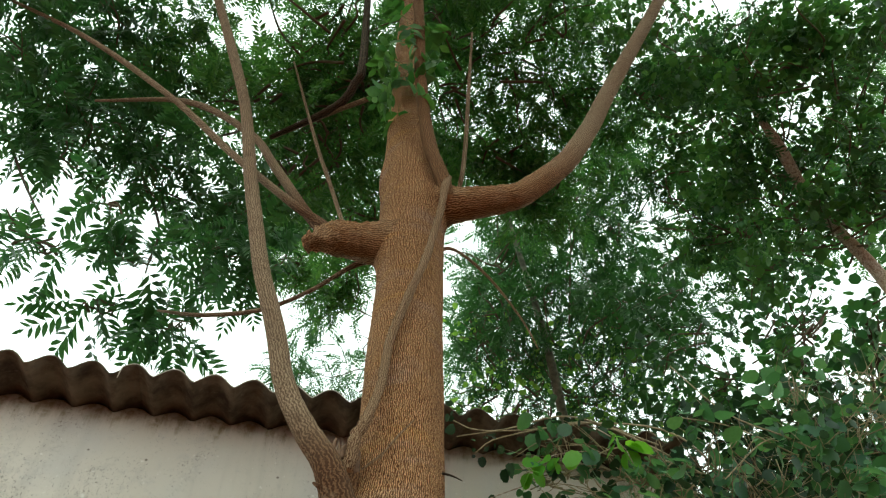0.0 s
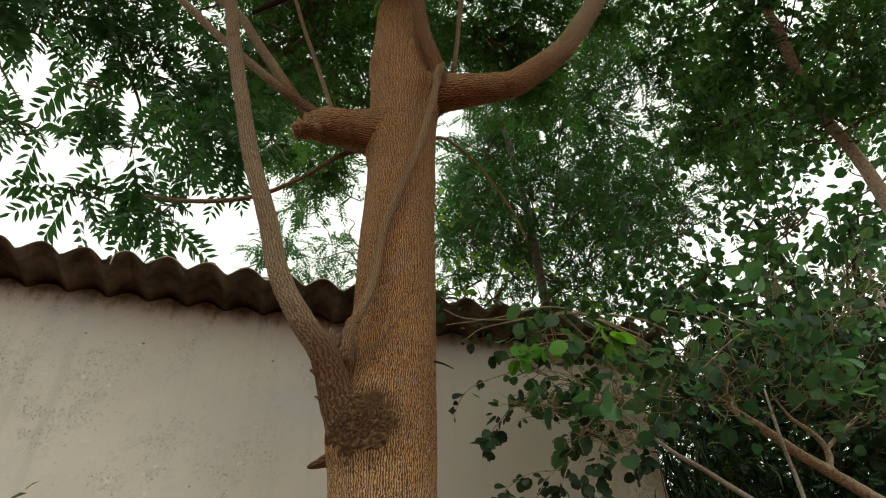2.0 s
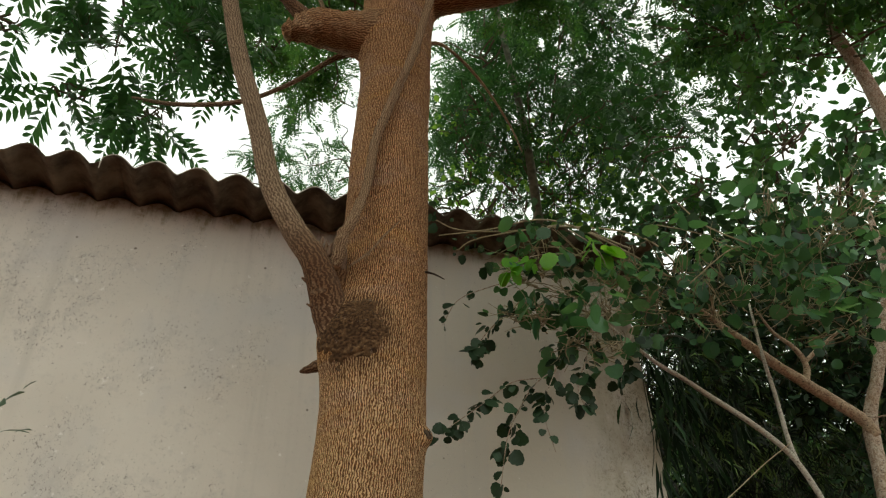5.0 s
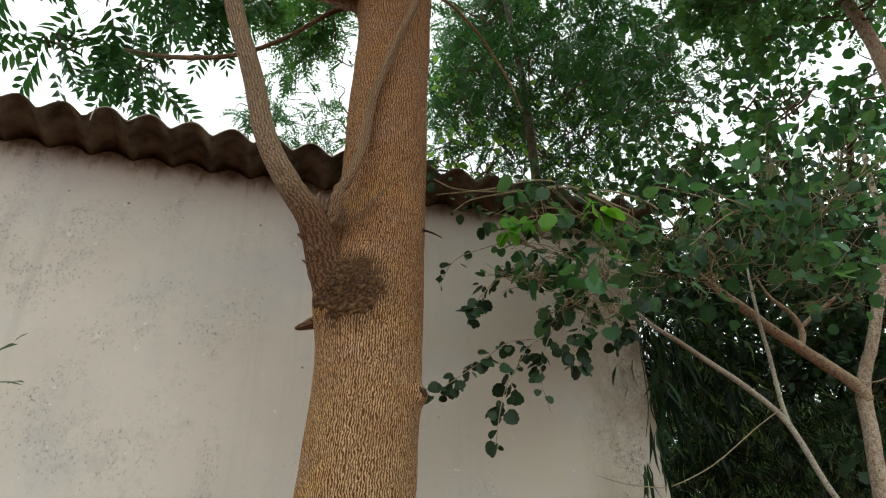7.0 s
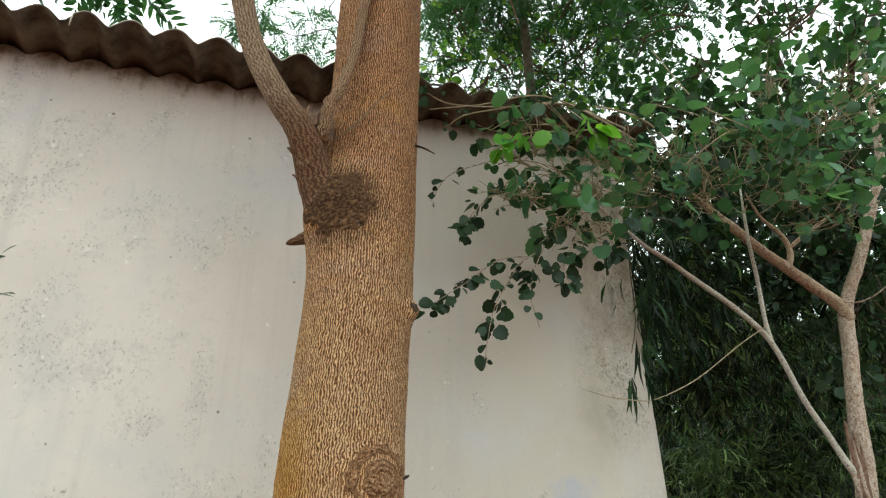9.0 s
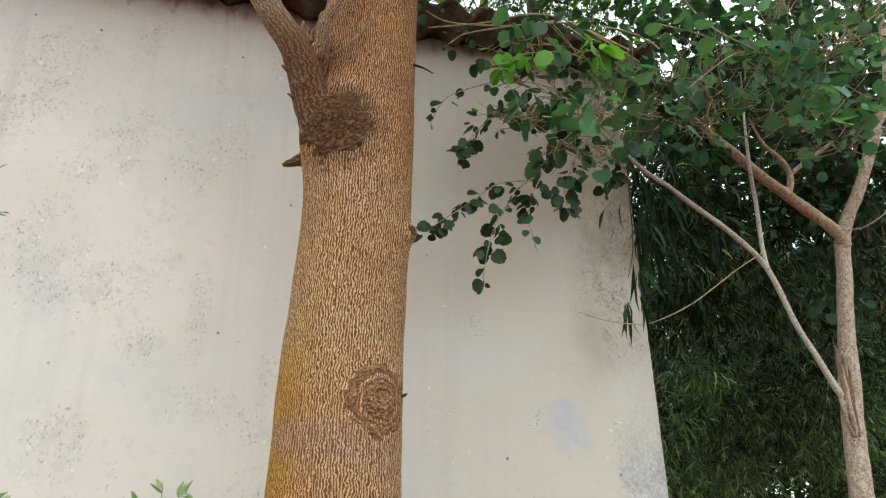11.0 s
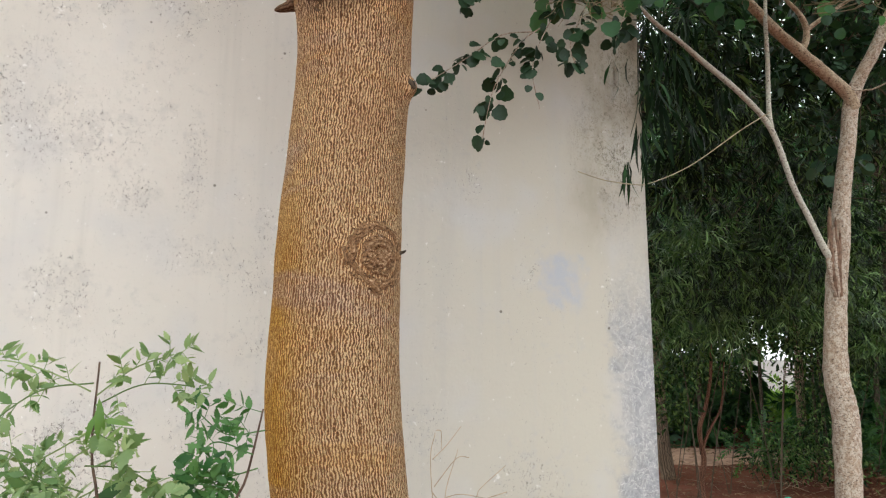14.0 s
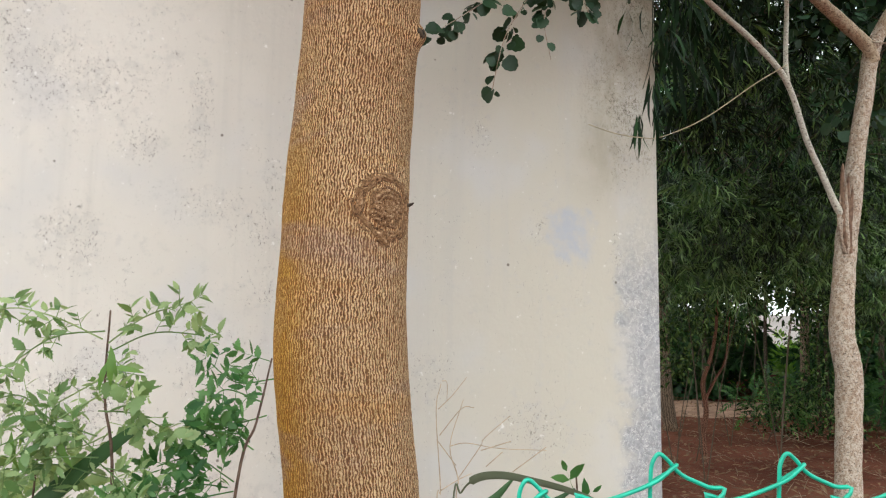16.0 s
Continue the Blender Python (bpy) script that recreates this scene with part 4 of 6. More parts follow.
stem("branch_stub", [(-0.22, 1.74, 2.42, 0.020), (-0.255, 1.72, 2.42, 0.016), (-0.282, 1.715, 2.405, 0.011), (-0.30, 1.715, 2.40, 0.004)], M_LIMB, tree, 9, 4, 0.25)
stem("splinter", [(-0.255, 1.57, 2.70, 0.012), (-0.25, 1.568, 2.74, 0.008), (-0.245, 1.566, 2.765, 0.003)], M_DEADWOOD, tree, 7, 3, 0.3)
stem("splinter", [(-0.225, 1.575, 2.70, 0.010), (-0.222, 1.57, 2.73, 0.006), (-0.215, 1.57, 2.745, 0.002)], M_DEADWOOD, tree, 7, 3, 0.3)
stem("bud_stub", [(-0.275, 1.56, 2.60, 0.008), (-0.292, 1.555, 2.61, 0.003)], M_LIMB, tree, 6, 3)
stem("bud_stub", [(-0.255, 1.57, 2.52, 0.006), (-0.274, 1.565, 2.53, 0.002)], M_LIMB, tree, 6, 3)
stem("limb", [(-0.06, 1.74, 3.95, 0.13), (-0.14, 1.715, 3.93, 0.115), (-0.22, 1.69, 3.915, 0.090), (-0.30, 1.66, 3.90, 0.080), (-0.35, 1.64, 3.885, 0.076), (-0.395, 1.63, 3.87, 0.062), (-0.43, 1.625, 3.855, 0.042), (-0.455, 1.62, 3.845, 0.012)], M_LIMBBARK, tree, 36, 10, 0.08, "short thick limb ending in a rounded stump")
stem("branch", [(-0.33, 1.60, 3.84, 0.024), (-0.42, 1.60, 3.95, 0.022), (-0.56, 1.58, 4.09, 0.020), (-0.92, 1.58, 4.57, 0.019), (-1.38, 1.52, 5.17, 0.018), (-2.1, 1.42, 5.92, 0.016), (-2.86, 1.3, 6.49, 0.010)], M_LIMB, tree, 12, 8, 0.05)
stem("branch", [(-0.36, 1.64, 3.92, 0.026), (-0.45, 1.62, 3.98, 0.024), (-0.69, 1.62, 4.47, 0.023), (-0.89, 1.6, 4.84, 0.021), (-1.33, 1.6, 5.27, 0.017), (-1.93, 1.65, 5.44, 0.008)], M_LIMB, tree, 12, 8, 0.05)
stem("limb", [(-0.04, 1.75, 4.20, 0.15), (0.06, 1.72, 4.21, 0.125), (0.13, 1.70, 4.21, 0.098), (0.20, 1.69, 4.20, 0.083), (0.29, 1.68, 4.20, 0.074), (0.40, 1.665, 4.20, 0.066), (0.50, 1.65, 4.23, 0.060), (0.71, 1.60, 4.40, 0.052), (0.88, 1.56, 4.67, 0.048), (1.03, 1.52, 4.97, 0.045), (1.19, 1.48, 5.29, 0.043), (1.64, 1.36, 6.16, 0.038), (1.91, 1.3, 6.78, 0.03)], M_LIMBBARK, tree, 36, 12, 0.04, "thick curved limb sweeping up and outwards")
stem("limb", [(0.14, 1.63, 4.16, 0.03), (0.115, 1.60, 4.32, 0.034), (0.06, 1.57, 4.62, 0.034), (0.03, 1.5, 5.18, 0.034), (0.03, 1.42, 5.7, 0.034), (0.03, 1.35, 6.27, 0.034), (0.05, 1.3, 7.2, 0.02)], M_SHOOT, tree, 18, 14, 0.10)
stem("branch", [(0.05, 1.8, 3.95, 0.012), (0.15, 1.8, 4.0, 0.008), (0.32, 2.0, 4.04, 0.007), (0.48, 2.2, 3.95, 0.005), (0.55, 2.3, 3.85, 0.003)], M_VINE, tree, 8, 6)
stem("branch", [(-0.1, 1.82, 4.0, 0.03), (-0.3, 1.9, 4.04, 0.014), (-0.49, 1.9, 3.86, 0.010), (-0.71, 1.95, 3.80, 0.011), (-0.99, 2.0, 3.84, 0.010), (-1.25, 2.1, 4.0, 0.006)], M_LIMB, tree, 8, 6)
stem("branch", [(-0.30, 1.75, 3.94, 0.012), (-0.42, 1.95, 4.55, 0.012), (-0.53, 1.98, 5.0, 0.013), (-0.66, 2.0, 5.51, 0.012), (-0.99, 2.0, 6.92, 0.008)], M_LIMB, tree, 8, 6)
stem("branch", [(0.18, 1.70, 4.26, 0.012), (0.24, 1.8, 4.73, 0.013), (0.29, 1.78, 5.2, 0.013), (0.34, 1.75, 5.76, 0.012), (0.42, 1.7, 6.6, 0.008)], M_LIMB, tree, 8, 6)
stem("branch", [(-0.06, 1.75, 5.95, 0.04), (-0.19, 1.9, 6.06, 0.022), (-0.58, 2.1, 6.2, 0.018), (-1.1, 2.3, 6.17, 0.010)], M_LIMB, tree, 9, 6)
stem("branch", [(-1.1, 2.28, 6.15, 0.016), (-0.60, 2.08, 6.22, 0.030), (-0.45, 1.95, 6.35, 0.034), (-0.41, 1.9, 6.55, 0.034), (-0.43, 1.8, 7.87, 0.03)], M_DARKBARK, tree, 10, 6)
stem("thorn_stub", [(0.012, 1.645, 4.44, 0.022), (0.012, 1.60, 4.46, 0.018), (0.014, 1.585, 4.50, 0.004)], M_BARK, tree, 8, 4)

stem("branch_stub", [(-0.36, 1.62, 3.86, 0.05), (-0.42, 1.60, 3.81, 0.046), (-0.455, 1.59, 3.785, 0.034), (-0.468, 1.588, 3.775, 0.008)], M_LIMBBARK, tree, 18, 8, 0.4, "knobbly end of a sawn limb")
PINNATE = pinnate(7, 0.30, 0.074, 0.022)
PINNATE_FINE = pinnate(8, 0.26, 0.055, 0.017)
PINNATE_FAR = pinnate(8, 0.27, 0.058, 0.021, slim_leaflet)
MELIA = [(-1.3, 2.0, 7.5, 0.70), (-0.9, 2.5, 7.3, 0.55), (-1.5, 2.3, 6.7, 0.45), (-0.6, 2.2, 8.0, 0.70), (-1.0, 3.2, 7.0, 0.40), (0.6, 2.1, 7.9, 0.70), (0.4, 2.8, 7.6, 0.50), (1.1, 2.6, 7.6, 0.60), (0.9, 3.3, 7.5, 0.50), (1.4, 2.1, 8.0, 0.70), (-0.2, 1.8, 9.2, 0.90), (1.7, 2.8, 7.6, 0.50), (1.2, 3.6, 7.3, 0.50), (-0.5, 3.0, 7.9, 0.6), (-0.4, 3.8, 7.6, 0.5), (0.5, 3.7, 8.2, 0.6), (0.2, 2.2, 8.6, 0.7), (-1.1, 2.7, 6.2, 0.35), (-0.8, 2.7, 6.9, 0.5), (-1.1, 2.9, 6.4, 0.4), (-0.7, 3.6, 6.9, 0.45), (-0.9, 4.5, 7.4, 0.5), (-1.45, 4.5, 7.5, 0.4), (-0.5, 2.4, 7.4, 0.45)]
crown("crown", MELIA, PINNATE_FINE, 700, M_FINE, tree, 0.4)
# Unseen clumps over and behind the camera, added to shade the leaves below.
UNSEEN_CROWN = [(-1.8, 0.2, 8.0, 1.2), (0.0, -0.3, 8.6, 1.3), (1.8, 0.0, 8.3, 1.2), (-2.8, -1.6, 7.6, 1.2), (-0.9, -2.0, 8.2, 1.3), (1.2, -2.0, 8.2, 1.3), (3.0, -1.4, 7.6, 1.2), (-1.6, -3.8, 7.2, 1.2), (0.6, -4.0, 7.4, 1.2), (2.6, -3.6, 7.2, 1.2), (0.0, 1.0, 10.0, 1.2), (-3.4, 0.6, 7.8, 1.1)]
crown("overhead_crown", UNSEEN_CROWN, PINNATE_FAR, 210, M_FINE, tree, 0.3, (1.1, 1.7))
stems_joined("twig_work", twig_net(UNSEEN_CROWN, (0, 1.5, 7.6), 0.02, 5), M_DARKBARK, tree)
stems_joined("twig_work", twig_net(MELIA, (0, 1.8, 6.2), 0.014, 6), M_DARKBARK, tree)
crown("shoot_foliage", [(-0.06, 1.5, 5.1, 0.12), (-0.04, 1.45, 5.45, 0.16), (-0.02, 1.42, 5.85, 0.15)], pinnate(3, 0.20, 0.105, 0.055), 420, M_SAPLING_DARK, tree, 0.8, (0.7, 1.1), "fresh green leaves of a shoot on the trunk")

# ---------------------------------------------------------------- neem tree behind the house, with near sprays over the roof
NEEM = [(-2.8, 1.6, 6.7, 0.60), (-2.3, 1.8, 7.1, 0.60), (-2.5, 1.8, 6.1, 0.45), (-2.1, 2.2, 6.4, 0.45), (-2.3, 2.0, 5.6, 0.30), (-1.7, 2.4, 5.7, 0.35), (-1.35, 2.6, 5.3, 0.18), (-2.0, 2.2, 5.9, 0.30), (-1.4, 2.6, 5.9, 0.30), (-1.12, 2.3, 4.72, 0.22), (-1.3, 2.4, 4.3, 0.15), (-1.05, 2.6, 4.8, 0.25), (-1.2, 2.4, 5.4, 0.28)]
SPRAYS = [(-1.62, 1.5, 3.8, 0.12), (-1.4, 1.9, 4.1, 0.17), (-1.48, 2.0, 3.9, 0.12), (-1.5, 1.7, 4.35, 0.16), (-1.75, 1.8, 4.15, 0.14), (-1.3, 2.3, 4.1, 0.17)]
neem = thing("tree", "neem tree with dark feathery leaves overhanging the roof", "tree", at=(-6.8, 8.0, 0))
stem("trunk", [(-6.8, 8.0, -0.1, 0.22), (-6.8, 7.6, 2.2, 0.17), (-6.6, 6.3, 4.5, 0.13), (-5.3, 3.6, 6.4, 0.10), (-4.0, 2.4, 7.6, 0.06), (-3.0, 1.8, 8.3, 0.04), (-2.4, 1.6, 8.6, 0.02)], M_DARKBARK, neem, 16, 8, 0.05)
stem("branch", [(-4.0, 2.4, 7.6, 0.03), (-2.5, 2.4, 6.6, 0.016), (-1.8, 2.5, 5.5, 0.010), (-1.4, 2.1, 4.3, 0.004)], M_DARKBARK, neem, 8, 6)
stem("branch", [(-4.0, 2.4, 7.6, 0.03), (-2.9, 2.1, 6.0, 0.012), (-2.2, 1.9, 4.9, 0.007), (-1.8, 1.8, 4.3, 0.004)], M_DARKBARK, neem, 8, 6)
crown("crown", NEEM, PINNATE, 430, M_NEEM, neem, 0.6)
crown("spray_foliage", SPRAYS, PINNATE, 420, M_NEEM, neem, 0.8)
stems_joined("twig_work", twig_net(NEEM + SPRAYS, (-2.0, 3.0, 5.4), 0.008, 5), M_DARKBARK, neem)

# ---------------------------------------------------------------- trees farther back
FAR_LOW = [(0.35, 6.0, 6.55, 0.25), (0.5, 6.0, 6.95, 0.3), (0.85, 6.0, 6.45, 0.25), (1.6, 6.2, 6.35, 0.3), (-1.2, 5.6, 8.3, 0.6), (-1.2, 7.1, 8.3, 0.7), (-2.2, 6.9, 8.3, 0.6), (-1.7, 8.2, 8.0, 0.8), (-0.8, 8.4, 7.7, 0.7), (-1.5, 9.2, 7.4, 0.8), (-2.6, 8.8, 7.8, 0.7), (-1.0, 4.9, 8.9, 0.6), (0.7, 4.7, 8.5, 0.7), (1.7, 5.0, 8.1, 0.8), (0.8, 5.7, 8.3, 0.7), (2.1, 5.8, 8.0, 0.7), (1.2, 6.1, 7.9, 0.7), (0.6, 7.0, 8.5, 0.6), (1.6, 7.2, 8.1, 0.6), (2.3, 6.6, 7.8, 0.7), (2.4, 4.4, 8.2, 0.6), (1.9, 4.1, 8.6, 0.6), (0.8, 6.8, 8.7, 0.6), (2.1, 4.0, 9.2, 0.5), (2.5, 4.1, 9.0, 0.5), (2.2, 4.6, 8.9, 0.5)]
FAR_HIGH = [(0.93, 5.2, 8.81, 0.4), (1.41, 5.2, 8.07, 0.45), (2.19, 5.2, 8.49, 0.45), (2.48, 5.2, 7.69, 0.4), (1.9, 5.2, 9.28, 0.45), (0.68, 5.2, 7.58, 0.35), (1.8, 6.9, 8.4, 0.6), (0.7, 7.1, 9.2, 0.5), (1.7, 7.4, 8.7, 0.6), (2.6, 7.1, 8.0, 0.5), (0.9, 9.2, 7.4, 0.7), (2.2, 9.2, 7.2, 0.7), (-1.4, 9.0, 7.5, 0.6), (-0.5, 9.4, 7.5, 0.6), (3.2, 8.6, 7.0, 0.7), (1.3, 5.2, 7.2, 0.6), (2.0, 4.9, 7.2, 0.6), (0.7, 5.6, 7.4, 0.5), (2.8, 5.4, 7.4, 0.7), (2.0, 6.2, 7.0, 0.6), (3.0, 6.0, 8.2, 0.7), (3.4, 5.2, 8.6, 0.7), (2.6, 8.0, 7.2, 0.6), (1.4, 8.4, 7.1, 0.6), (0.6, 8.0, 7.0, 0.5)]
FAR = FAR_LOW + FAR_HIGH + [(1.0, 6.0, 9.6, 0.7), (1.9, 6.0, 9.5, 0.7), (2.7, 6.2, 9.6, 0.7), (1.2, 6.6, 9.0, 0.7), (2.2, 6.6, 9.1, 0.7), (3.0, 6.6, 8.8, 0.6), (0.8, 7.0, 9.4, 0.5), (1.5, 5.4, 9.9, 0.6)]
back = thing("tree", "tall shaded tree with fine leaves behind the house", "tree", at=(2.2, 8.4, 0))
stem("trunk", [(2.2, 8.4, -0.1, 0.2), (2.0, 8.2, 3.0, 0.15), (1.65, 6.8, 5.6, 0.075), (1.36, 5.55, 6.99, 0.05), (1.15, 4.9, 7.7, 0.035), (0.9, 4.4, 9.0, 0.03)], M_GREYBARK, back, 14, 8, 0.05)
crown("crown", FAR, PINNATE_FAR, 235, M_NEEM, back, 0.4, (0.8, 1.3))
LOW = [(0.35, 6.0, 6.8, 0.30), (0.7, 6.0, 7.4, 0.4), (1.2, 6.0, 7.0, 0.45), (1.8, 6.1, 6.8, 0.5), (1.2, 6.2, 6.45, 0.30), (0.75, 6.0, 6.65, 0.30), (1.9, 5.8, 7.4, 0.5), (2.5, 5.8, 7.2, 0.5), (1.2, 5.8, 7.6, 0.4), (0.45, 5.8, 7.8, 0.35), (2.2, 6.2, 6.5, 0.4)]
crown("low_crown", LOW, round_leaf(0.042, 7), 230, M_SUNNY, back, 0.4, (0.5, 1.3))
stems_joined("twig_work", twig_net(LOW, (1.5, 6.4, 6.6), 0.010, 6), M_DARKBARK, back)
stems_joined("twig_work", twig_net(FAR, (1.4, 6.0, 7.0), 0.014, 4), M_DARKBARK, back)

CANOPY = [(2.1, 1.9, 7.0, 0.60), (1.9, 2.3, 7.2, 0.50), (2.1, 2.3, 6.3, 0.50), (2.0, 2.9, 6.3, 0.45), (2.1, 2.9, 5.7, 0.40), (2.3, 1.6, 6.1, 0.50), (2.5, 1.5, 5.7, 0.55), (2.8, 1.5, 5.6, 0.50), (2.3, 2.0, 5.6, 0.40), (2.6, 1.9, 5.3, 0.45), (2.2, 2.3, 5.3, 0.35), (2.6, 2.1, 4.9, 0.40), (2.3, 2.4, 4.9, 0.35), (2.1, 2.7, 4.8, 0.2), (2.1, 2.7, 4.2, 0.20), (2.2, 2.8, 5.5, 0.35), (1.7, 3.2, 4.3, 0.20)]
canopy = thing("tree", "leaning tree with pale trunk and broad rounded leaves", "tree", at=(3.3, 2.9, 0))
stem("trunk", [(3.3, 2.9, -0.1, 0.12), (3.1, 2.85, 2.0, 0.095), (2.8, 2.68, 3.7, 0.050), (2.64, 2.47, 4.56, 0.038), (2.47, 2.33, 5.07, 0.034), (2.29, 2.05, 5.36, 0.036), (2.22, 1.95, 5.55, 0.02), (2.2, 1.9, 5.8, 0.01)], M_PALE, canopy, 16, 8, 0.05)
HIGH = [(3.55, 4.13, 11.83, 0.68), (3.9, 4.61, 11.84, 0.68), (5.59, 4.55, 13.73, 0.5), (4.66, 4.84, 11.02, 0.57), (3.74, 4.63, 9.5, 0.67), (3.55, 4.74, 7.96, 0.62), (6.62, 4.76, 14.63, 0.6), (5.97, 4.82, 12.3, 0.52), (4.39, 4.39, 8.68, 0.65), (4.49, 4.88, 8.49, 0.47), (6.48, 4.22, 11.97, 0.69), (6.22, 4.42, 10.64, 0.66), (5.22, 4.58, 8.76, 0.6), (5.22, 4.86, 8.59, 0.7), (8.8, 4.96, 14.38, 0.68), (6.95, 4.63, 11.27, 0.7), (5.36, 4.12, 8.39, 0.57), (5.24, 4.34, 7.72, 0.47)]
crown("high_crown", HIGH, PINNATE_FAR, 165, M_FINE, canopy, 0.4, (0.8, 1.3))
stems_joined("twig_work", twig_net(HIGH, (2.3, 2.3, 5.6), 0.012, 4), M_DARKBARK, canopy)
crown("crown", CANOPY, round_leaf(0.026, 9), 2700, M_FINE, canopy, 0.5, (0.4, 1.3))
crown("crown", CANOPY, PINNATE_FAR, 200, M_NEEM, canopy, 0.5, (0.6, 1.0))
stems_joined("twig_work", twig_net(CANOPY, (2.6, 2.4, 4.8), 0.008, 8), M_DARKBARK, canopy)

SHADE = [(3.3, 4.2, 7.4, 0.5), (4.2, 5.0, 7.4, 0.8), (4.8, 4.0, 6.8, 0.9), (4.0, 3.0, 6.8, 0.7), (2.8, 3.6, 5.6, 0.4), (3.6, 3.4, 5.4, 0.5), (4.2, 4.6, 5.8, 0.9), (2.2, 4.4, 6.4, 0.8), (3.6, 6.0, 5.9, 0.7), (5.2, 6.0, 6.0, 1.0), (2.6, 5.8, 6.4, 0.9), (4.6, 7.4, 6.2, 1.1), (6.4, 7.0, 6.2, 1.1), (3.2, 7.6, 6.0, 1.0), (5.6, 9.0, 6.0, 1.2), (2.7, 3.3, 4.4, 0.5), (3.3, 4.2, 4.4, 0.7), (2.6, 4.0, 4.6, 0.35), (4.2, 5.6, 4.6, 0.9), (3.2, 6.4, 4.8, 0.8)]
DEEP = [(1.28, 2.95, 3.63, 0.16), (1.23, 2.95, 3.25, 0.16), (1.4, 3.0, 3.42, 0.2), (1.44, 3.1, 4.03, 0.18), (1.52, 3.3, 3.37, 0.22), (1.85, 3.3, 3.38, 0.25), (2.24, 3.4, 3.44, 0.3), (2.62, 3.4, 3.45, 0.3), (1.84, 3.5, 3.78, 0.25), (2.43, 3.5, 3.83, 0.3), (2.54, 3.3, 3.07, 0.3), (2.55, 3.4, 2.78, 0.3), (2.46, 3.6, 3.14, 0.35), (2.18, 3.8, 3.31, 0.35), (2.4, 3.8, 4.3, 0.5), (3.0, 3.9, 4.2, 0.5), (1.8, 3.8, 4.2, 0.4), (3.4, 3.4, 3.8, 0.5), (2.9, 3.2, 3.1, 0.4), (1.55, 3.2, 4.1, 0.28), (1.95, 3.2, 4.0, 0.3), (2.4, 3.2, 4.0, 0.35), (1.45, 3.0, 3.5, 0.25), (1.85, 3.0, 3.45, 0.3), (2.3, 3.0, 3.4, 0.35), (1.65, 3.2, 3.25, 0.25), (2.2, 3.3, 3.2, 0.35), (2.7, 3.1, 3.7, 0.4)]
shade = thing("tree", "dense shady tree spreading over the bamboo", "tree", at=(5.0, 6.4, 0))
stem("trunk", [(5.0, 6.4, -0.1, 0.18), (4.9, 6.3, 2.4, 0.14), (4.6, 6.0, 4.2, 0.11), (4.2, 5.6, 5.8, 0.07), (3.8, 5.2, 7.0, 0.03)], M_DARKBARK, shade, 14, 8, 0.06)
for q in ((3.4, 3.6, 5.4), (3.2, 6.6, 5.8), (5.6, 7.6, 6.2)):
    stem("limb", [(4.6, 6.0, 4.2, 0.06), ((4.6 + q[0]) / 2, (6.0 + q[1]) / 2, 0.5 * (4.2 + q[2]) + 0.3, 0.04), (*q, 0.015)], M_DARKBARK, shade, 9, 7, 0.05)
crown("crown", SHADE, round_leaf(0.036, 7), 520, M_NEEM, shade, 0.4, (0.6, 1.5))
crown("inner_foliage", DEEP, round_leaf(0.030, 7), 1500, M_ROUND_SHADE, shade, 0.5, (0.5, 1.3))
stems_joined("twig_work", twig_net(DEEP, (2.6, 3.4, 3.9), 0.005, 8), M_DARKBARK, shade)
stems_joined("twig_work", twig_net(SHADE, (3.8, 5.4, 5.2), 0.010, 6), M_DARKBARK, shade)

# ---------------------------------------------------------------- small round-leaved tree at the corner of the house
small = thing("tree", "slender pale tree with round blue-green leaves", "tree", at=(1.79, 2.7, 0))
stem("trunk", [(1.76, 2.7, -0.1, 0.0663), (1.77, 2.7, 0.4, 0.0546), (1.785, 2.7, 0.8, 0.0484), (1.80, 2.7, 1.1, 0.0484), (1.807, 2.7, 1.28, 0.0499), (1.785, 2.7, 1.45, 0.0468), (1.80, 2.7, 1.62, 0.0421), (1.82, 2.7, 1.8, 0.0406), (1.85, 2.7, 1.98, 0.039), (1.885, 2.7, 2.2, 0.0328), (1.93, 2.7, 2.42, 0.0312), (1.965, 2.7, 2.6, 0.0312), (2.0, 2.68, 2.7, 0.0265), (2.06, 2.65, 2.82, 0.025), (2.16, 2.6, 3.06, 0.0234), (2.25, 2.55, 3.3, 0.0203), (2.3, 2.5, 3.8, 0.0094)], M_PALE, small, 30, 10, 0.06)
for i, (dx, top, r) in enumerate(((-0.052, 2.00, 0.007), (-0.040, 2.12, 0.008), (-0.027, 2.04, 0.008), (-0.012, 1.99, 0.009), (-0.046, 1.95, 0.007), (-0.018, 2.08, 0.006), (-0.033, 1.93, 0.009), (-0.004, 2.03, 0.006))):
    stem("splinter", [(1.815 + dx * 0.4, 2.668, 1.76, r * 1.6), (1.812 + dx * 0.9, 2.656 - 0.005 * (i % 3), 1.88, r * 1.2), (1.822 + dx, 2.650 - 0.004 * (i % 2), top - 0.04, r * 0.8), (1.826 + dx, 2.648, top, 0.0012)], (M_PALE, M_DEADWOOD)[i % 2], small, 7, 4, 0.4, "splintered broken wood")
stem("limb", [(1.965, 2.69, 2.56, 0.0281), (1.93, 2.68, 2.63, 0.0265), (1.82, 2.65, 2.70, 0.025), (1.69, 2.6, 2.765, 0.0234), (1.56, 2.55, 2.83, 0.0211), (1.453, 2.5, 2.89, 0.0195), (1.36, 2.47, 2.95, 0.0172), (1.29, 2.45, 3.01, 0.0109), (1.2, 2.38, 3.03, 0.0062)], M_TAN, small, 16, 12, 0.08)
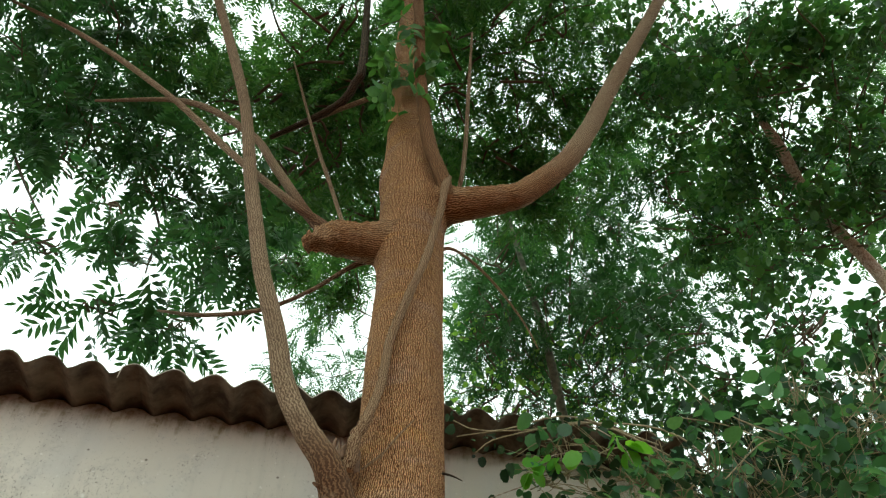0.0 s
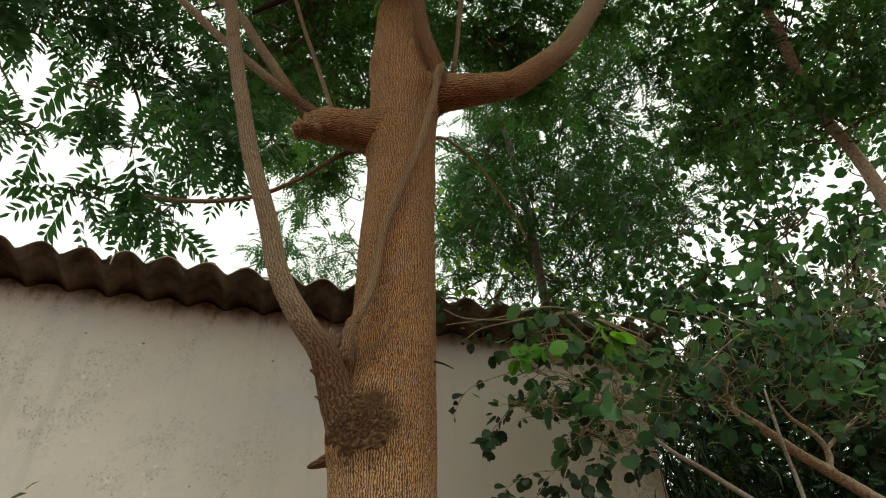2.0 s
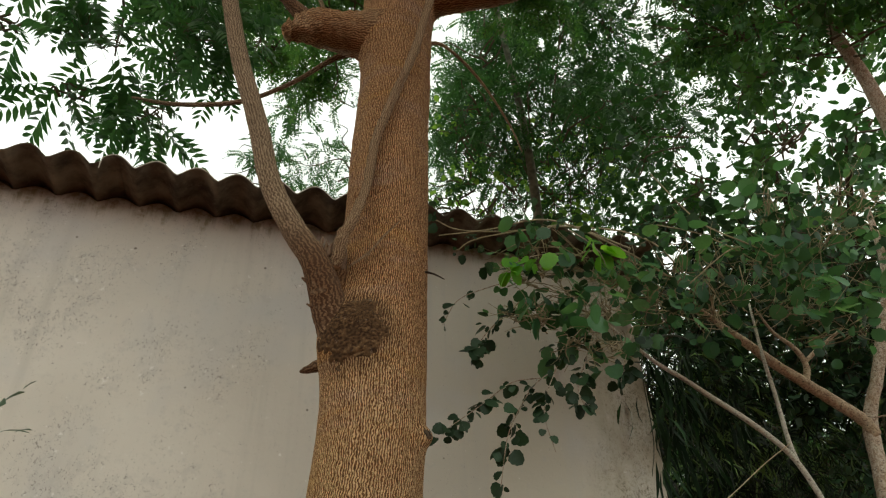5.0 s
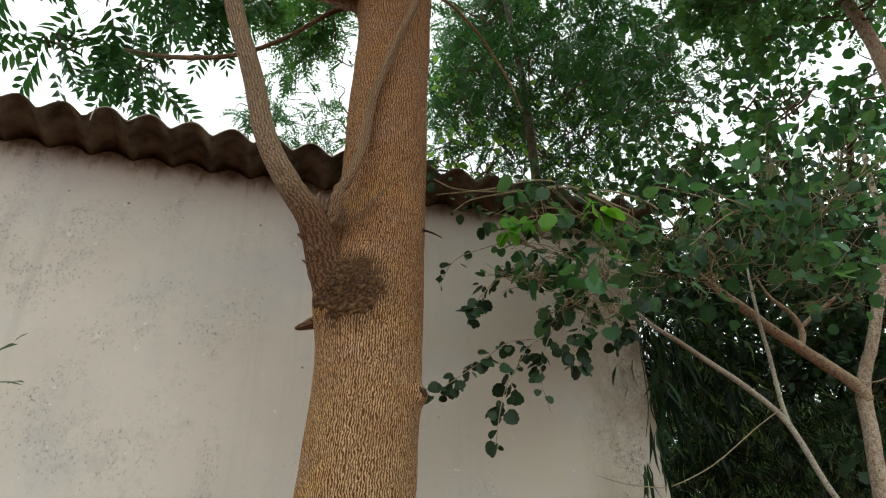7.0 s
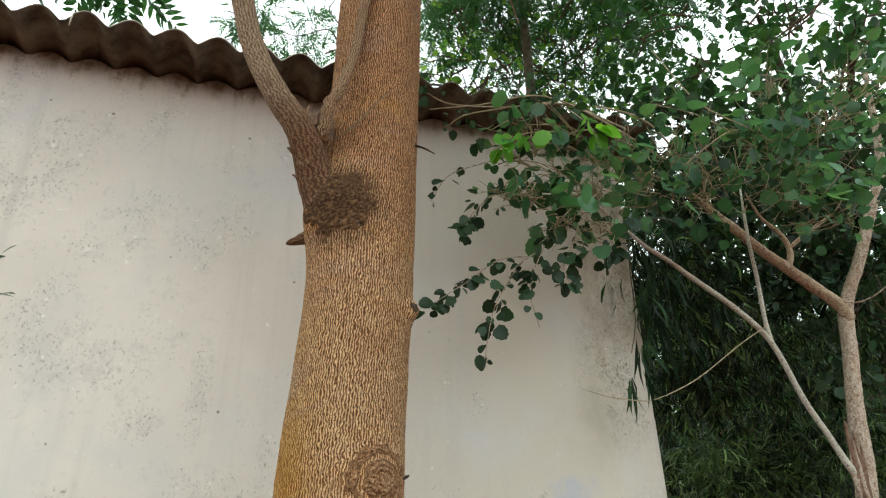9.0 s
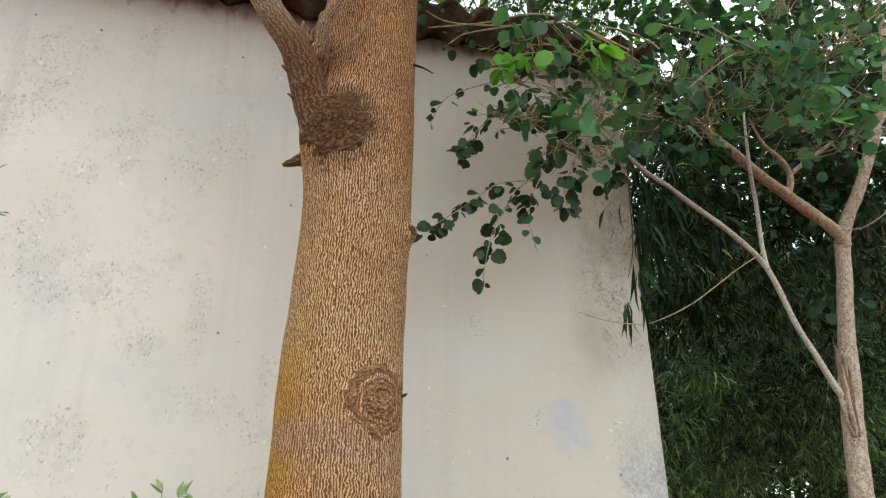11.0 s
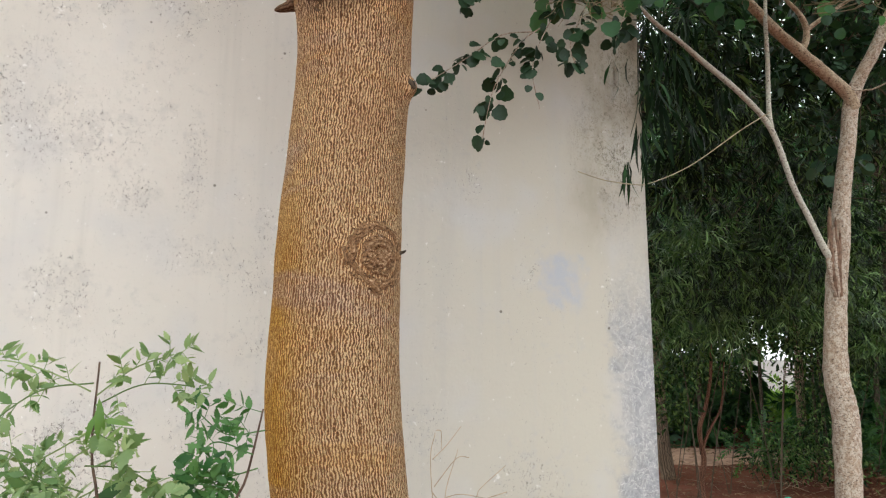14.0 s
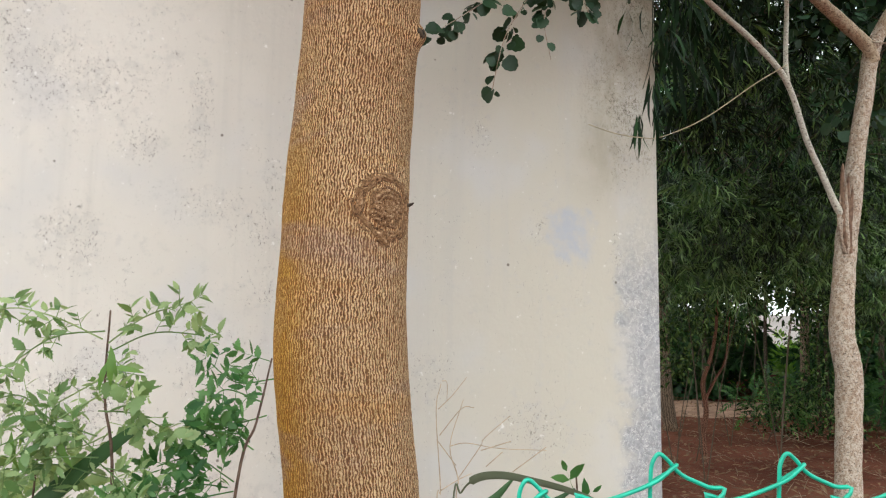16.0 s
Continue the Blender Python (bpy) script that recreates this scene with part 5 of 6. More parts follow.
stem("branch", [(1.70, 2.6, 2.77, 0.0141), (1.725, 2.6, 2.85, 0.0132), (1.69, 2.58, 2.92, 0.0106), (1.60, 2.55, 2.99, 0.007), (1.5, 2.45, 3.05, 0.0035)], M_TAN, small, 9, 6, 0.08)
stem("branch", [(1.72, 2.6, 2.86, 0.0097), (1.80, 2.58, 2.92, 0.0088), (1.92, 2.55, 3.0, 0.0062)], M_TAN, small, 8, 5)
stem("branch", [(1.79, 2.66, 1.90, 0.0167), (1.75, 2.65, 1.95, 0.0141), (1.69, 2.63, 2.06, 0.0123), (1.61, 2.6, 2.195, 0.0119), (1.506, 2.55, 2.414, 0.0114), (1.36, 2.5, 2.54, 0.0114), (1.19, 2.45, 2.645, 0.0106), (1.06, 2.37, 2.69, 0.0088), (0.957, 2.3, 2.71, 0.0079), (0.82, 2.2, 2.76, 0.0062), (0.668, 2.05, 2.77, 0.0044), (0.5, 1.98, 2.74, 0.0026)], M_WHITE, small, 10, 6, 0.05)
stem("branch", [(1.51, 2.55, 2.40, 0.0106), (1.505, 2.55, 2.5, 0.0097), (1.51, 2.54, 2.7, 0.0088), (1.49, 2.5, 2.84, 0.0079), (1.5, 2.48, 3.1, 0.0044)], M_WHITE, small, 8, 6)
stem("twig", [(1.491, 2.52, 2.47, 0.0028), (1.343, 2.48, 2.378, 0.00255), (1.087, 2.36, 2.202, 0.0023), (0.9, 2.28, 2.11, 0.0016), (0.809, 2.22, 2.088, 0.0018), (0.691, 2.15, 2.082, 0.00155), (0.594, 2.1, 2.094, 0.0013)], M_TWIG, small, 6, 5)
stem("twig", [(1.86, 2.7, 2.68, 0.0035), (2.0, 2.62, 2.62, 0.0035), (2.15, 2.5, 2.72, 0.0018)], M_PALE, small, 6, 5)
EAVE_LEAVES = [(0.25, 2.0, 3.14, 0.10), (0.42, 2.0, 3.15, 0.13), (0.14, 2.0, 3.2, 0.07), (0.62, 2.0, 3.17, 0.13)]
ROUND = [(0.51, 2.0, 2.85, 0.1), (0.62, 2.0, 2.75, 0.12), (0.41, 2.0, 2.74, 0.09), (0.74, 2.0, 2.9, 0.12), (0.54, 2.0, 2.64, 0.1), (0.67, 2.0, 2.62, 0.1), (0.4, 2.0, 2.92, 0.09), (0.55, 2.0, 2.99, 0.16), (0.78, 2.05, 3.0, 0.2), (0.38, 1.98, 3.02, 0.13), (1.0, 2.1, 3.02, 0.24), (1.2, 2.1, 3.05, 0.26), (1.45, 2.1, 3.1, 0.26), (1.7, 2.1, 3.1, 0.28), (0.62, 1.98, 2.78, 0.15), (0.85, 2.05, 2.82, 0.15), (1.15, 2.1, 2.86, 0.18), (1.5, 2.1, 2.85, 0.2), (1.8, 2.2, 2.9, 0.22), (0.36, 1.95, 2.75, 0.11), (1.42, 2.0, 3.3, 0.16), (1.8, 2.0, 3.35, 0.22), (2.1, 2.3, 3.5, 0.28)]
crown("foliage", ROUND, scalloped_leaf(0.034), 780, M_ROUND, small, 0.45, (0.28, 1.2))
crown("foliage", ROUND, scalloped_leaf(0.030), 440, M_ROUND_SHADE, small, 0.45, (0.3, 0.95))
crown("foliage", EAVE_LEAVES, scalloped_leaf(0.024), 1500, M_ROUND_SHADE, small, 0.45, (0.3, 1.0))
stems_joined("twig_work", twig_net(ROUND, (1.45, 2.45, 2.9), 0.0028, 18), M_TWIG, small, 4, 3)


for pts in ([(0.112, 2.03, 3.208), (0.206, 2.03, 3.157), (0.417, 2.03, 3.15), (0.636, 2.06, 3.196), (0.9, 2.15, 3.15)], [(0.182, 2.03, 3.053), (0.289, 2.03, 3.12), (0.634, 2.03, 3.169), (0.955, 2.08, 3.137), (1.2, 2.3, 3.03)], [(0.121, 2.01, 3.115), (0.311, 2.0, 3.134), (0.548, 2.0, 3.18), (0.797, 2.05, 3.094), (1.1, 2.2, 3.0)], [(0.359, 2.0, 2.871), (0.528, 2.0, 2.947), (0.706, 2.03, 3.052), (0.95, 2.2, 3.1)], [(1.0, 2.0, 3.419), (1.136, 2.0, 3.169), (1.335, 2.03, 3.067), (1.546, 2.2, 3.112)], [(0.955, 1.98, 3.137), (1.14, 1.98, 3.076), (1.49, 2.2, 3.071)], [(1.014, 1.97, 2.859), (1.192, 2.0, 3.012), (1.325, 2.1, 3.12)]):
    stem("twig", [(*p, 0.0022 + 0.0006 * i) for i, p in enumerate(pts)], M_TWIG, small, 5, 5, 0.05)


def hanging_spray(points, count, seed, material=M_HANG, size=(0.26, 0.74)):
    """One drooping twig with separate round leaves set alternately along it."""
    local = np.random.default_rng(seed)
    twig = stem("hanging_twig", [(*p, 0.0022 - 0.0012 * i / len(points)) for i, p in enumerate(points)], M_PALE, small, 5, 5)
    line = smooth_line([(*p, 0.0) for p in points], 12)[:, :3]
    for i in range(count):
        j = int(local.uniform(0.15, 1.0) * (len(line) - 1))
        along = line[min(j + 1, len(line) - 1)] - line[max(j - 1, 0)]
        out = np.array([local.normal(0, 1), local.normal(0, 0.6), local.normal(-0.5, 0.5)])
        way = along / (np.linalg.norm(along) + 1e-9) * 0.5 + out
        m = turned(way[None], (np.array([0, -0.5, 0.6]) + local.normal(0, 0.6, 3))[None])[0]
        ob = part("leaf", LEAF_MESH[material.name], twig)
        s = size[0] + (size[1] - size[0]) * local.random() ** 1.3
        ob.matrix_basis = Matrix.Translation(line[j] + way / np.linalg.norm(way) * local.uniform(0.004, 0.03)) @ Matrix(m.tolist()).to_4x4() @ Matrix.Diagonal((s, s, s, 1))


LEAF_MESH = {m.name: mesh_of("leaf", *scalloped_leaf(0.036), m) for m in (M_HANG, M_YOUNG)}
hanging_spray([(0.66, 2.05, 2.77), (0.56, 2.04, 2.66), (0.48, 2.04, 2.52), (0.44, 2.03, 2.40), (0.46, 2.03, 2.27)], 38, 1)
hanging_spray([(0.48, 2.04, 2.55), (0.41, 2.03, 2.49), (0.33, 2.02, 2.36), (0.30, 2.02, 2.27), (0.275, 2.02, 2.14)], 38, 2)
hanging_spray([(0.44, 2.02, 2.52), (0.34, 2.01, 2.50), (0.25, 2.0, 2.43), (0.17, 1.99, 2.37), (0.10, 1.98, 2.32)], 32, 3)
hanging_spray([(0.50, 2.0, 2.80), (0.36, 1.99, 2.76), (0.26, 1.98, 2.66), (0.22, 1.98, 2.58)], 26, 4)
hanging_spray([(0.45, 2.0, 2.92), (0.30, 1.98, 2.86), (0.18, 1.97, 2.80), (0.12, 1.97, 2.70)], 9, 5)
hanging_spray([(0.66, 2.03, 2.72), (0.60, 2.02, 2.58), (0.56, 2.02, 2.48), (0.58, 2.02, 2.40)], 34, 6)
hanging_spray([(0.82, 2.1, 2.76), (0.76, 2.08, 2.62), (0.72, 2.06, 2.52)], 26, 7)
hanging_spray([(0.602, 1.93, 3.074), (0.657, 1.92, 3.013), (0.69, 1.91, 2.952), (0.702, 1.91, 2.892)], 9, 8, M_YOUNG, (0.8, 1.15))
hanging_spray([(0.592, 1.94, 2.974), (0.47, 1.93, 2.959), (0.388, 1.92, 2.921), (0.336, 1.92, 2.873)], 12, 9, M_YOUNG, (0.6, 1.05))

# ---------------------------------------------------------------- bamboo and dark thicket beyond the corner
BAMBOO = [(1.15, 2.95, 2.72, 0.22), (1.05, 2.75, 2.85, 0.16), (1.3, 3.0, 3.0, 0.28), (1.5, 3.2, 2.8, 0.35), (1.25, 3.2, 2.9, 0.22), (1.4, 3.4, 3.4, 0.35), (1.7, 3.2, 3.6, 0.35), (2.0, 3.3, 3.7, 0.4), (1.6, 3.6, 3.3, 0.45), (2.0, 3.7, 3.1, 0.6), (2.4, 3.7, 3.1, 0.7), (1.9, 4.2, 2.6, 0.55), (2.5, 4.4, 2.5, 0.7), (2.0, 4.4, 2.8, 0.6), (2.6, 4.6, 2.9, 0.7), (2.2, 5.2, 2.3, 0.6), (2.8, 5.2, 2.2, 0.7), (3.2, 4.6, 2.5, 0.7), (3.2, 6.2, 2.3, 0.7), (3.9, 6.0, 2.3, 0.8), (2.6, 6.4, 2.6, 0.8), (4.6, 6.6, 2.4, 0.9), (3.6, 5.2, 3.6, 0.9), (2.6, 5.0, 3.9, 0.8), (4.4, 5.4, 3.2, 0.9), (3.0, 7.2, 3.4, 1.0), (4.4, 8.0, 3.0, 1.1)]
bamboo = thing("bamboo", "dark bamboo clump with drooping narrow leaves", "bamboo", at=(3.0, 5.6, 0))


def bamboo_culms():
    local = np.random.default_rng(21)
    for i in range(4):
        x, y = 5.4 + 1.5 * local.random(), 5.2 + 3.6 * local.random()
        lean = local.normal(0, 0.5, 2)
        r = local.uniform(0.010, 0.022)
        stem("culm", [(x, y, -0.05, r), (x + lean[0] * 0.1, y + lean[1] * 0.1, 1.4, r), (x + lean[0] * 0.4, y + lean[1] * 0.4, 2.8, r * 0.8), (x + lean[0] * 1.1, y + lean[1] * 1.1 - 0.3, 4.2, r * 0.4)], M_CULM, bamboo, 7, 5)


bamboo_culms()


def blade_fan(count, spread):
    """Narrow blades fanned out from the tip of a twig."""
    vs, ts = [], []
    v0, t0 = leaflet(0.135, 0.0135, 0.3)
    local = np.random.default_rng(9)
    for i in range(count):
        a, s = spread * (i / (count - 1) - 0.5) + local.normal(0, 0.1), local.uniform(0.7, 1.15)
        r = np.array([[math.cos(a), -math.sin(a), 0], [math.sin(a), math.cos(a), 0], [0, 0, 1]])
        vs.append(v0 * s @ r.T + np.array([0.02 * i, 0, local.normal(0, 0.01)]))
        ts.append(t0 + 6 * i)
    return np.concatenate(vs), np.concatenate(ts)


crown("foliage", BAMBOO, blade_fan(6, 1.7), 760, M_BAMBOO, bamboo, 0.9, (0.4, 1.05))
stems_joined("twig_work", twig_net(BAMBOO, (3.0, 5.4, 3.2), 0.005, 6), M_DARKBARK, bamboo, 4, 3)
LIGHT_BAMBOO = [(1.9, 4.6, 2.0, 0.35), (2.3, 4.8, 2.15, 0.45), (2.8, 5.0, 2.1, 0.5), (2.2, 5.2, 1.8, 0.4), (3.3, 5.2, 2.2, 0.5), (2.7, 5.4, 1.75, 0.4), (1.75, 4.2, 2.3, 0.3), (3.7, 5.6, 1.9, 0.5)]
crown("lower_foliage", LIGHT_BAMBOO, blade_fan(6, 1.7), 620, M_BAMBOO_LIT, bamboo, 0.5, (0.4, 1.0), "low sprays of the clump, coloured as if lit")
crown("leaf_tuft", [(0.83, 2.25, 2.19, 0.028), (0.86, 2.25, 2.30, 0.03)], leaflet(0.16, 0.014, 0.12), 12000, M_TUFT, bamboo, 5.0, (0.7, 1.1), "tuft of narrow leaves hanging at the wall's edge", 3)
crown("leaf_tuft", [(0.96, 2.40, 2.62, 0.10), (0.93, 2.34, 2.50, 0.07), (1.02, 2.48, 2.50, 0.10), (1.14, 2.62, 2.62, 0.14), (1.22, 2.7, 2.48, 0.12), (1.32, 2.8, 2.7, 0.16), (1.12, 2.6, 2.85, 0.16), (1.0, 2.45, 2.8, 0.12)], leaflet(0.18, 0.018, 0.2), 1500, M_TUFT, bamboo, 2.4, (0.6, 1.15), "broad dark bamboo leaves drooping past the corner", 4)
stem("branch", [(2.0, 3.6, 3.1, 0.012), (1.6, 3.1, 3.1, 0.008), (1.2, 2.6, 3.0, 0.005), (0.92, 2.33, 2.78, 0.003), (0.86, 2.26, 2.4, 0.002), (0.82, 2.24, 2.26, 0.0015)], M_CULM, bamboo, 6, 6)

THICKET = [(2.79, 6.22, 1.75, 0.5), (3.55, 6.37, 1.9, 0.6), (3.22, 7.40, 2.0, 0.7), (4.11, 7.33, 2.3, 0.6), (4.91, 7.28, 2.2, 0.7), (5.81, 7.22, 2.1, 0.7), (3.61, 8.77, 2.0, 0.8), (4.85, 9.29, 2.6, 0.9), (6.22, 8.79, 2.4, 0.9), (2.72, 6.73, 1.05, 0.30), (2.96, 8.02, 0.9, 0.4), (6.88, 8.15, 1.5, 0.7), (6.03, 7.50, 0.9, 0.45), (4.90, 8.58, 0.42, 0.42), (5.52, 8.74, 0.5, 0.5), (4.48, 8.31, 0.3, 0.3), (5.15, 7.86, 0.3, 0.35), (2.80, 7.22, 1.5, 0.5), (3.97, 8.15, 1.45, 0.45), (3.44, 7.78, 1.35, 0.4), (4.49, 6.91, 1.7, 0.5), (5.37, 8.05, 1.5, 0.5), (5.85, 9.22, 1.2, 0.6)]
for i, s in enumerate(THICKET):
    tall = s[2] - s[3] > 0.6
    bush = thing("shrub", "tall small-leaved shrub crowded under the bamboo" if tall else "low small-leaved shrub on the shaded red soil", "shrub", group="shrubs in the thicket", at=(s[0], s[1], 0))
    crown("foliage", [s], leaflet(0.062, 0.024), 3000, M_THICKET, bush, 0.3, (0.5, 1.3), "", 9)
    stems_joined("stem_work", [[(s[0], s[1], -0.05, 0.006), (s[0] + 0.3 * s[3] * math.sin(k * 2.2 + i), s[1] + 0.3 * s[3] * math.cos(k * 2.2 + i), 0.5 * s[2], 0.005), (s[0] + 0.8 * s[3] * math.sin(k * 2.2 + i), s[1] + 0.8 * s[3] * math.cos(k * 2.2 + i), s[2] + 0.4 * s[3], 0.002)] for k in range(1 + (i % 3 == 0))], M_DARKBARK, bush)

SHRUBS = [(3.20, 10.00, 0.55, 0.45), (6.02, 10.21, 0.3, 0.35), (5.15, 9.27, 0.4, 0.4), (6.73, 8.96, 0.7, 0.6), (6.14, 7.60, 0.4, 0.4), (7.86, 9.28, 0.8, 0.8), (4.19, 14.25, 1.2, 1.0), (5.46, 15.16, 0.7, 0.7), (10.38, 13.82, 1.6, 1.4), (3.46, 12.39, 1.0, 0.7), (4.48, 12.62, 0.8, 0.6)]
for i, s in enumerate(SHRUBS):
    bush = thing("shrub", "low green shrub on the shaded red soil", "shrub", group="shrubs under the trees", at=(s[0], s[1], 0))
    crown("foliage", [s], PINNATE, 420, M_FINE, bush, 0.2, (0.7, 1.1))
    stems_joined("stem_work", [[(s[0], s[1], -0.05, 0.012), (s[0] + 0.3 * s[3] * math.sin(k * 2.2), s[1] + 0.3 * s[3] * math.cos(k * 2.2), s[2], 0.008), (s[0] + 0.8 * s[3] * math.sin(k * 2.2), s[1] + 0.8 * s[3] * math.cos(k * 2.2), s[2] + 0.6 * s[3], 0.003)] for k in range(4)], M_DARKBARK, bush)


def slim_trees():
    """Thin stems of young trees in the thicket; the last number is how much of the bark is brown."""
    local = np.random.default_rng(5)
    for x, y, r, lean, brown in ((3.64, 9.27, 0.085, -0.10, 1), (5.51, 10.14, 0.026, 0.02, 0), (6.73, 11.16, 0.075, 0.05, 1), (5.81, 9.32, 0.022, 0.03, 0), (5.99, 9.41, 0.024, -0.06, 0), (6.87, 9.55, 0.04, 0.15, 0), (7.23, 9.62, 0.03, -0.1, 0), (4.98, 11.08, 0.03, 0.1, 0), (9.05, 10.60, 0.05, 0.1, 0), (10.84, 11.78, 0.06, 0.1, 1), (4.62, 13.21, 0.07, -0.1, 1)):
        t = thing("young_tree", "slim grey-brown tree in the shade of the thicket" if brown else "slim dark young tree in the thicket", "tree", group="young trees in the thicket", at=(x, y, 0))
        stem("trunk", [(x + 0.06 * (r > 0.06), y, -0.05, r * 1.1), (x, y, 0.5, r), (x + 0.2 * lean, y, 1.2, r * 0.95), (x + 0.5 * lean + 0.02, y, 2.2, r * 0.8), (x + 1.0 * lean, y, 4.5, r * 0.5)], M_TRUNKBROWN if brown else M_DARKBARK, t, 10, 6, 0.06)
        crown("crown", [(x + 0.8 * lean, y, 4.2 + local.uniform(-0.3, 0.5), 1.0), (x + 0.7 * lean, y + 0.3, 3.2, 0.7)], PINNATE_FINE, 230, M_NEEM, t, 0.3, (1.0, 1.6))
    # a forked reddish stem standing free on the soil
    t = thing("young_tree", "young tree with a forked red-brown stem", "tree", group="young trees in the thicket", at=(3.27, 7.30, 0))
    stem("trunk", [(3.28, 7.30, -0.05, 0.036), (3.26, 7.30, 0.25, 0.030), (3.30, 7.30, 0.52, 0.027), (3.27, 7.30, 0.80, 0.024), (3.37, 7.30, 1.10, 0.020), (3.44, 7.30, 1.5, 0.016), (3.46, 7.30, 2.4, 0.01)], M_REDSTEM, t, 9, 6, 0.12)
    stem("limb", [(3.28, 7.30, 0.60, 0.020), (3.32, 7.28, 0.70, 0.017), (3.39, 7.26, 0.85, 0.014), (3.50, 7.25, 1.06, 0.010), (3.56, 7.25, 1.5, 0.006)], M_REDSTEM, t, 8, 5, 0.1)
    crown("crown", [(3.46, 7.30, 2.3, 0.45)], leaflet(0.062, 0.024), 1800, M_THICKET, t, 0.3, (0.6, 1.3))


slim_trees()


def far_woods():
    """Dense foliage that closes the view beyond the thicket."""
    local = np.random.default_rng(11)
    clumps = []
    for i in range(84):
        a = radians(local.uniform(8, 62))
        d = local.uniform(15, 24)
        p = (d * math.sin(a), d * math.cos(a), local.uniform(0.6, 9.0), local.uniform(1.2, 2.0))
        if p[2] > 4.5 or abs(a - radians(29.0)) > 0.09 or 3.6 < p[2]:
            clumps.append(p)
    for i in range(46):
        a, d = radians(8 + 54 * i / 45 + local.uniform(-0.5, 0.5)), local.uniform(13.0, 15.5)
        for z in (0.5, 1.5, 2.5):
            if z > 2 or abs(a - radians(29.0)) > 0.05:
                clumps.append((d * math.sin(a), d * math.cos(a), z + (0.3 if z > 2 else 0) + local.uniform(-0.2, 0.2), local.uniform(0.55, 0.85)))
    ob = new("far_woods")
    tagged(ob, "dense dark woods beyond the thicket", "woods", "", "stuff")
    grass = [(d * math.sin(a), d * math.cos(a), 0.25, 0.55) for a, d in ((radians(local.uniform(20, 38)), local.uniform(15.5, 24)) for _ in range(60))]
    crown("undergrowth", grass, pinnate(4, 0.35, 0.16, 0.06, slim_leaflet), 130, M_SUNNY, ob, -0.3, (0.6, 1.2), "yellow-green undergrowth with a sunlit tone in its colour")
    crown("foliage", clumps, pinnate(5, 0.45, 0.18, 0.075, slim_leaflet), 95, M_NEEM, ob, 0.2, (0.7, 1.4))


far_woods()


def garden_wall():
    """A pale low wall glimpsed through the gap in the woods."""
    bm = bmesh.new()
    bmesh.ops.create_cube(bm, size=1)
    for vert in bm.verts:
        vert.co = (14.2 + vert.co.x * 7.0, 26.0 + vert.co.y * 0.25 - vert.co.x * 1.5, 0.75 + vert.co.z * 1.7)
    bmesh.ops.bevel(bm, geom=bm.edges[:], offset=0.04, segments=2, affect="EDGES")
    me = bpy.data.meshes.new("garden_wall")
    bm.to_mesh(me)
    bm.free()
    me.materials.append(M_WHITEWASH)
    tagged(new("garden_wall", me), "low pale wall far beyond the trees", "wall", "", "structure")


garden_wall()


def litter():
    """Dry leaves and sticks strewn over the soil."""
    local = np.random.default_rng(17)
    n = 7000
    p = np.stack([local.uniform(1.6, 9.0, n), local.uniform(3.0, 13.0, n), np.full(n, 0.055)], 1)
    p[:, 2] += local.uniform(0, 0.03, n)
    way = np.stack([local.normal(0, 1, n), local.normal(0, 1, n), local.normal(0, 0.15, n)], 1)
    v, t = scattered(leaflet(0.09, 0.03, 0.1), turned(way, np.array([0, 0, 1.0]) + local.normal(0, 0.25, (n, 3))), p, local.uniform(0.3, 1.1, n))
    tagged(new("leaf_litter", mesh_of("leaf_litter", v, t, M_LITTER)), "dry brown leaves strewn over the soil", "litter", "", "stuff")
    ob = new("stick_litter")
    tagged(ob, "thin fallen sticks on the soil", "litter", "", "stuff")
    lines = []
    for _ in range(520):
        x, y, a, l = local.uniform(1.8, 7), local.uniform(4, 10.5), local.uniform(0, 6.3), local.uniform(0.04, 0.26)
        c, e, r = a + local.normal(0, 0.5), local.uniform(0, 0.05), local.uniform(0.0012, 0.0035)
        lines.append([(x, y, 0.05, r), (x + l * 0.5 * math.cos(a), y + l * 0.5 * math.sin(a), 0.055 + e, r), (x + l * 0.5 * (math.cos(a) + math.cos(c)), y + l * 0.5 * (math.sin(a) + math.sin(c)), 0.06 + 1.6 * e, r * 0.6)])
    stems_joined("stick_work", lines, M_STICK, ob, 5, 2)


litter()

# ---------------------------------------------------------------- saplings, dry stems and fence close to the camera
TOOTHED = pinnate(6, 0.19, 0.032, 0.023, toothed_leaflet, 3.2)
TOOTHED_LONG = pinnate(8, 0.22, 0.026, 0.018, toothed_leaflet, 3.6)
TOOTHED_BIG = pinnate(4, 0.17, 0.044, 0.027, toothed_leaflet, 3.0)


def sapling(label, line, fronds, material, base, seed, r=0.004):
    local = np.random.default_rng(seed)
    ob = thing("sapling", label, "sapling", group="saplings before the wall", at=(line[0][0], line[0][1], 0))
    stem("stem", [(*p, r * (1 - 0.6 * i / (len(line) - 1))) for i, p in enumerate(line)], M_SAPSTEM, ob, 8, 6, 0.05)
    for i, (x, y, z, dx, dy, dz, s) in enumerate(fronds):
        d = np.array([[dx, dy, dz]], dtype=float)
        v, t = scattered(base[i % len(base)], turned(d, np.array([[0, -0.5, 1.0]]) + local.normal(0, 0.55, (1, 3))), np.array([[x, y, z]], dtype=float), np.array([s]))
        part("frond", mesh_of("frond", v, t, material), ob)
    return ob


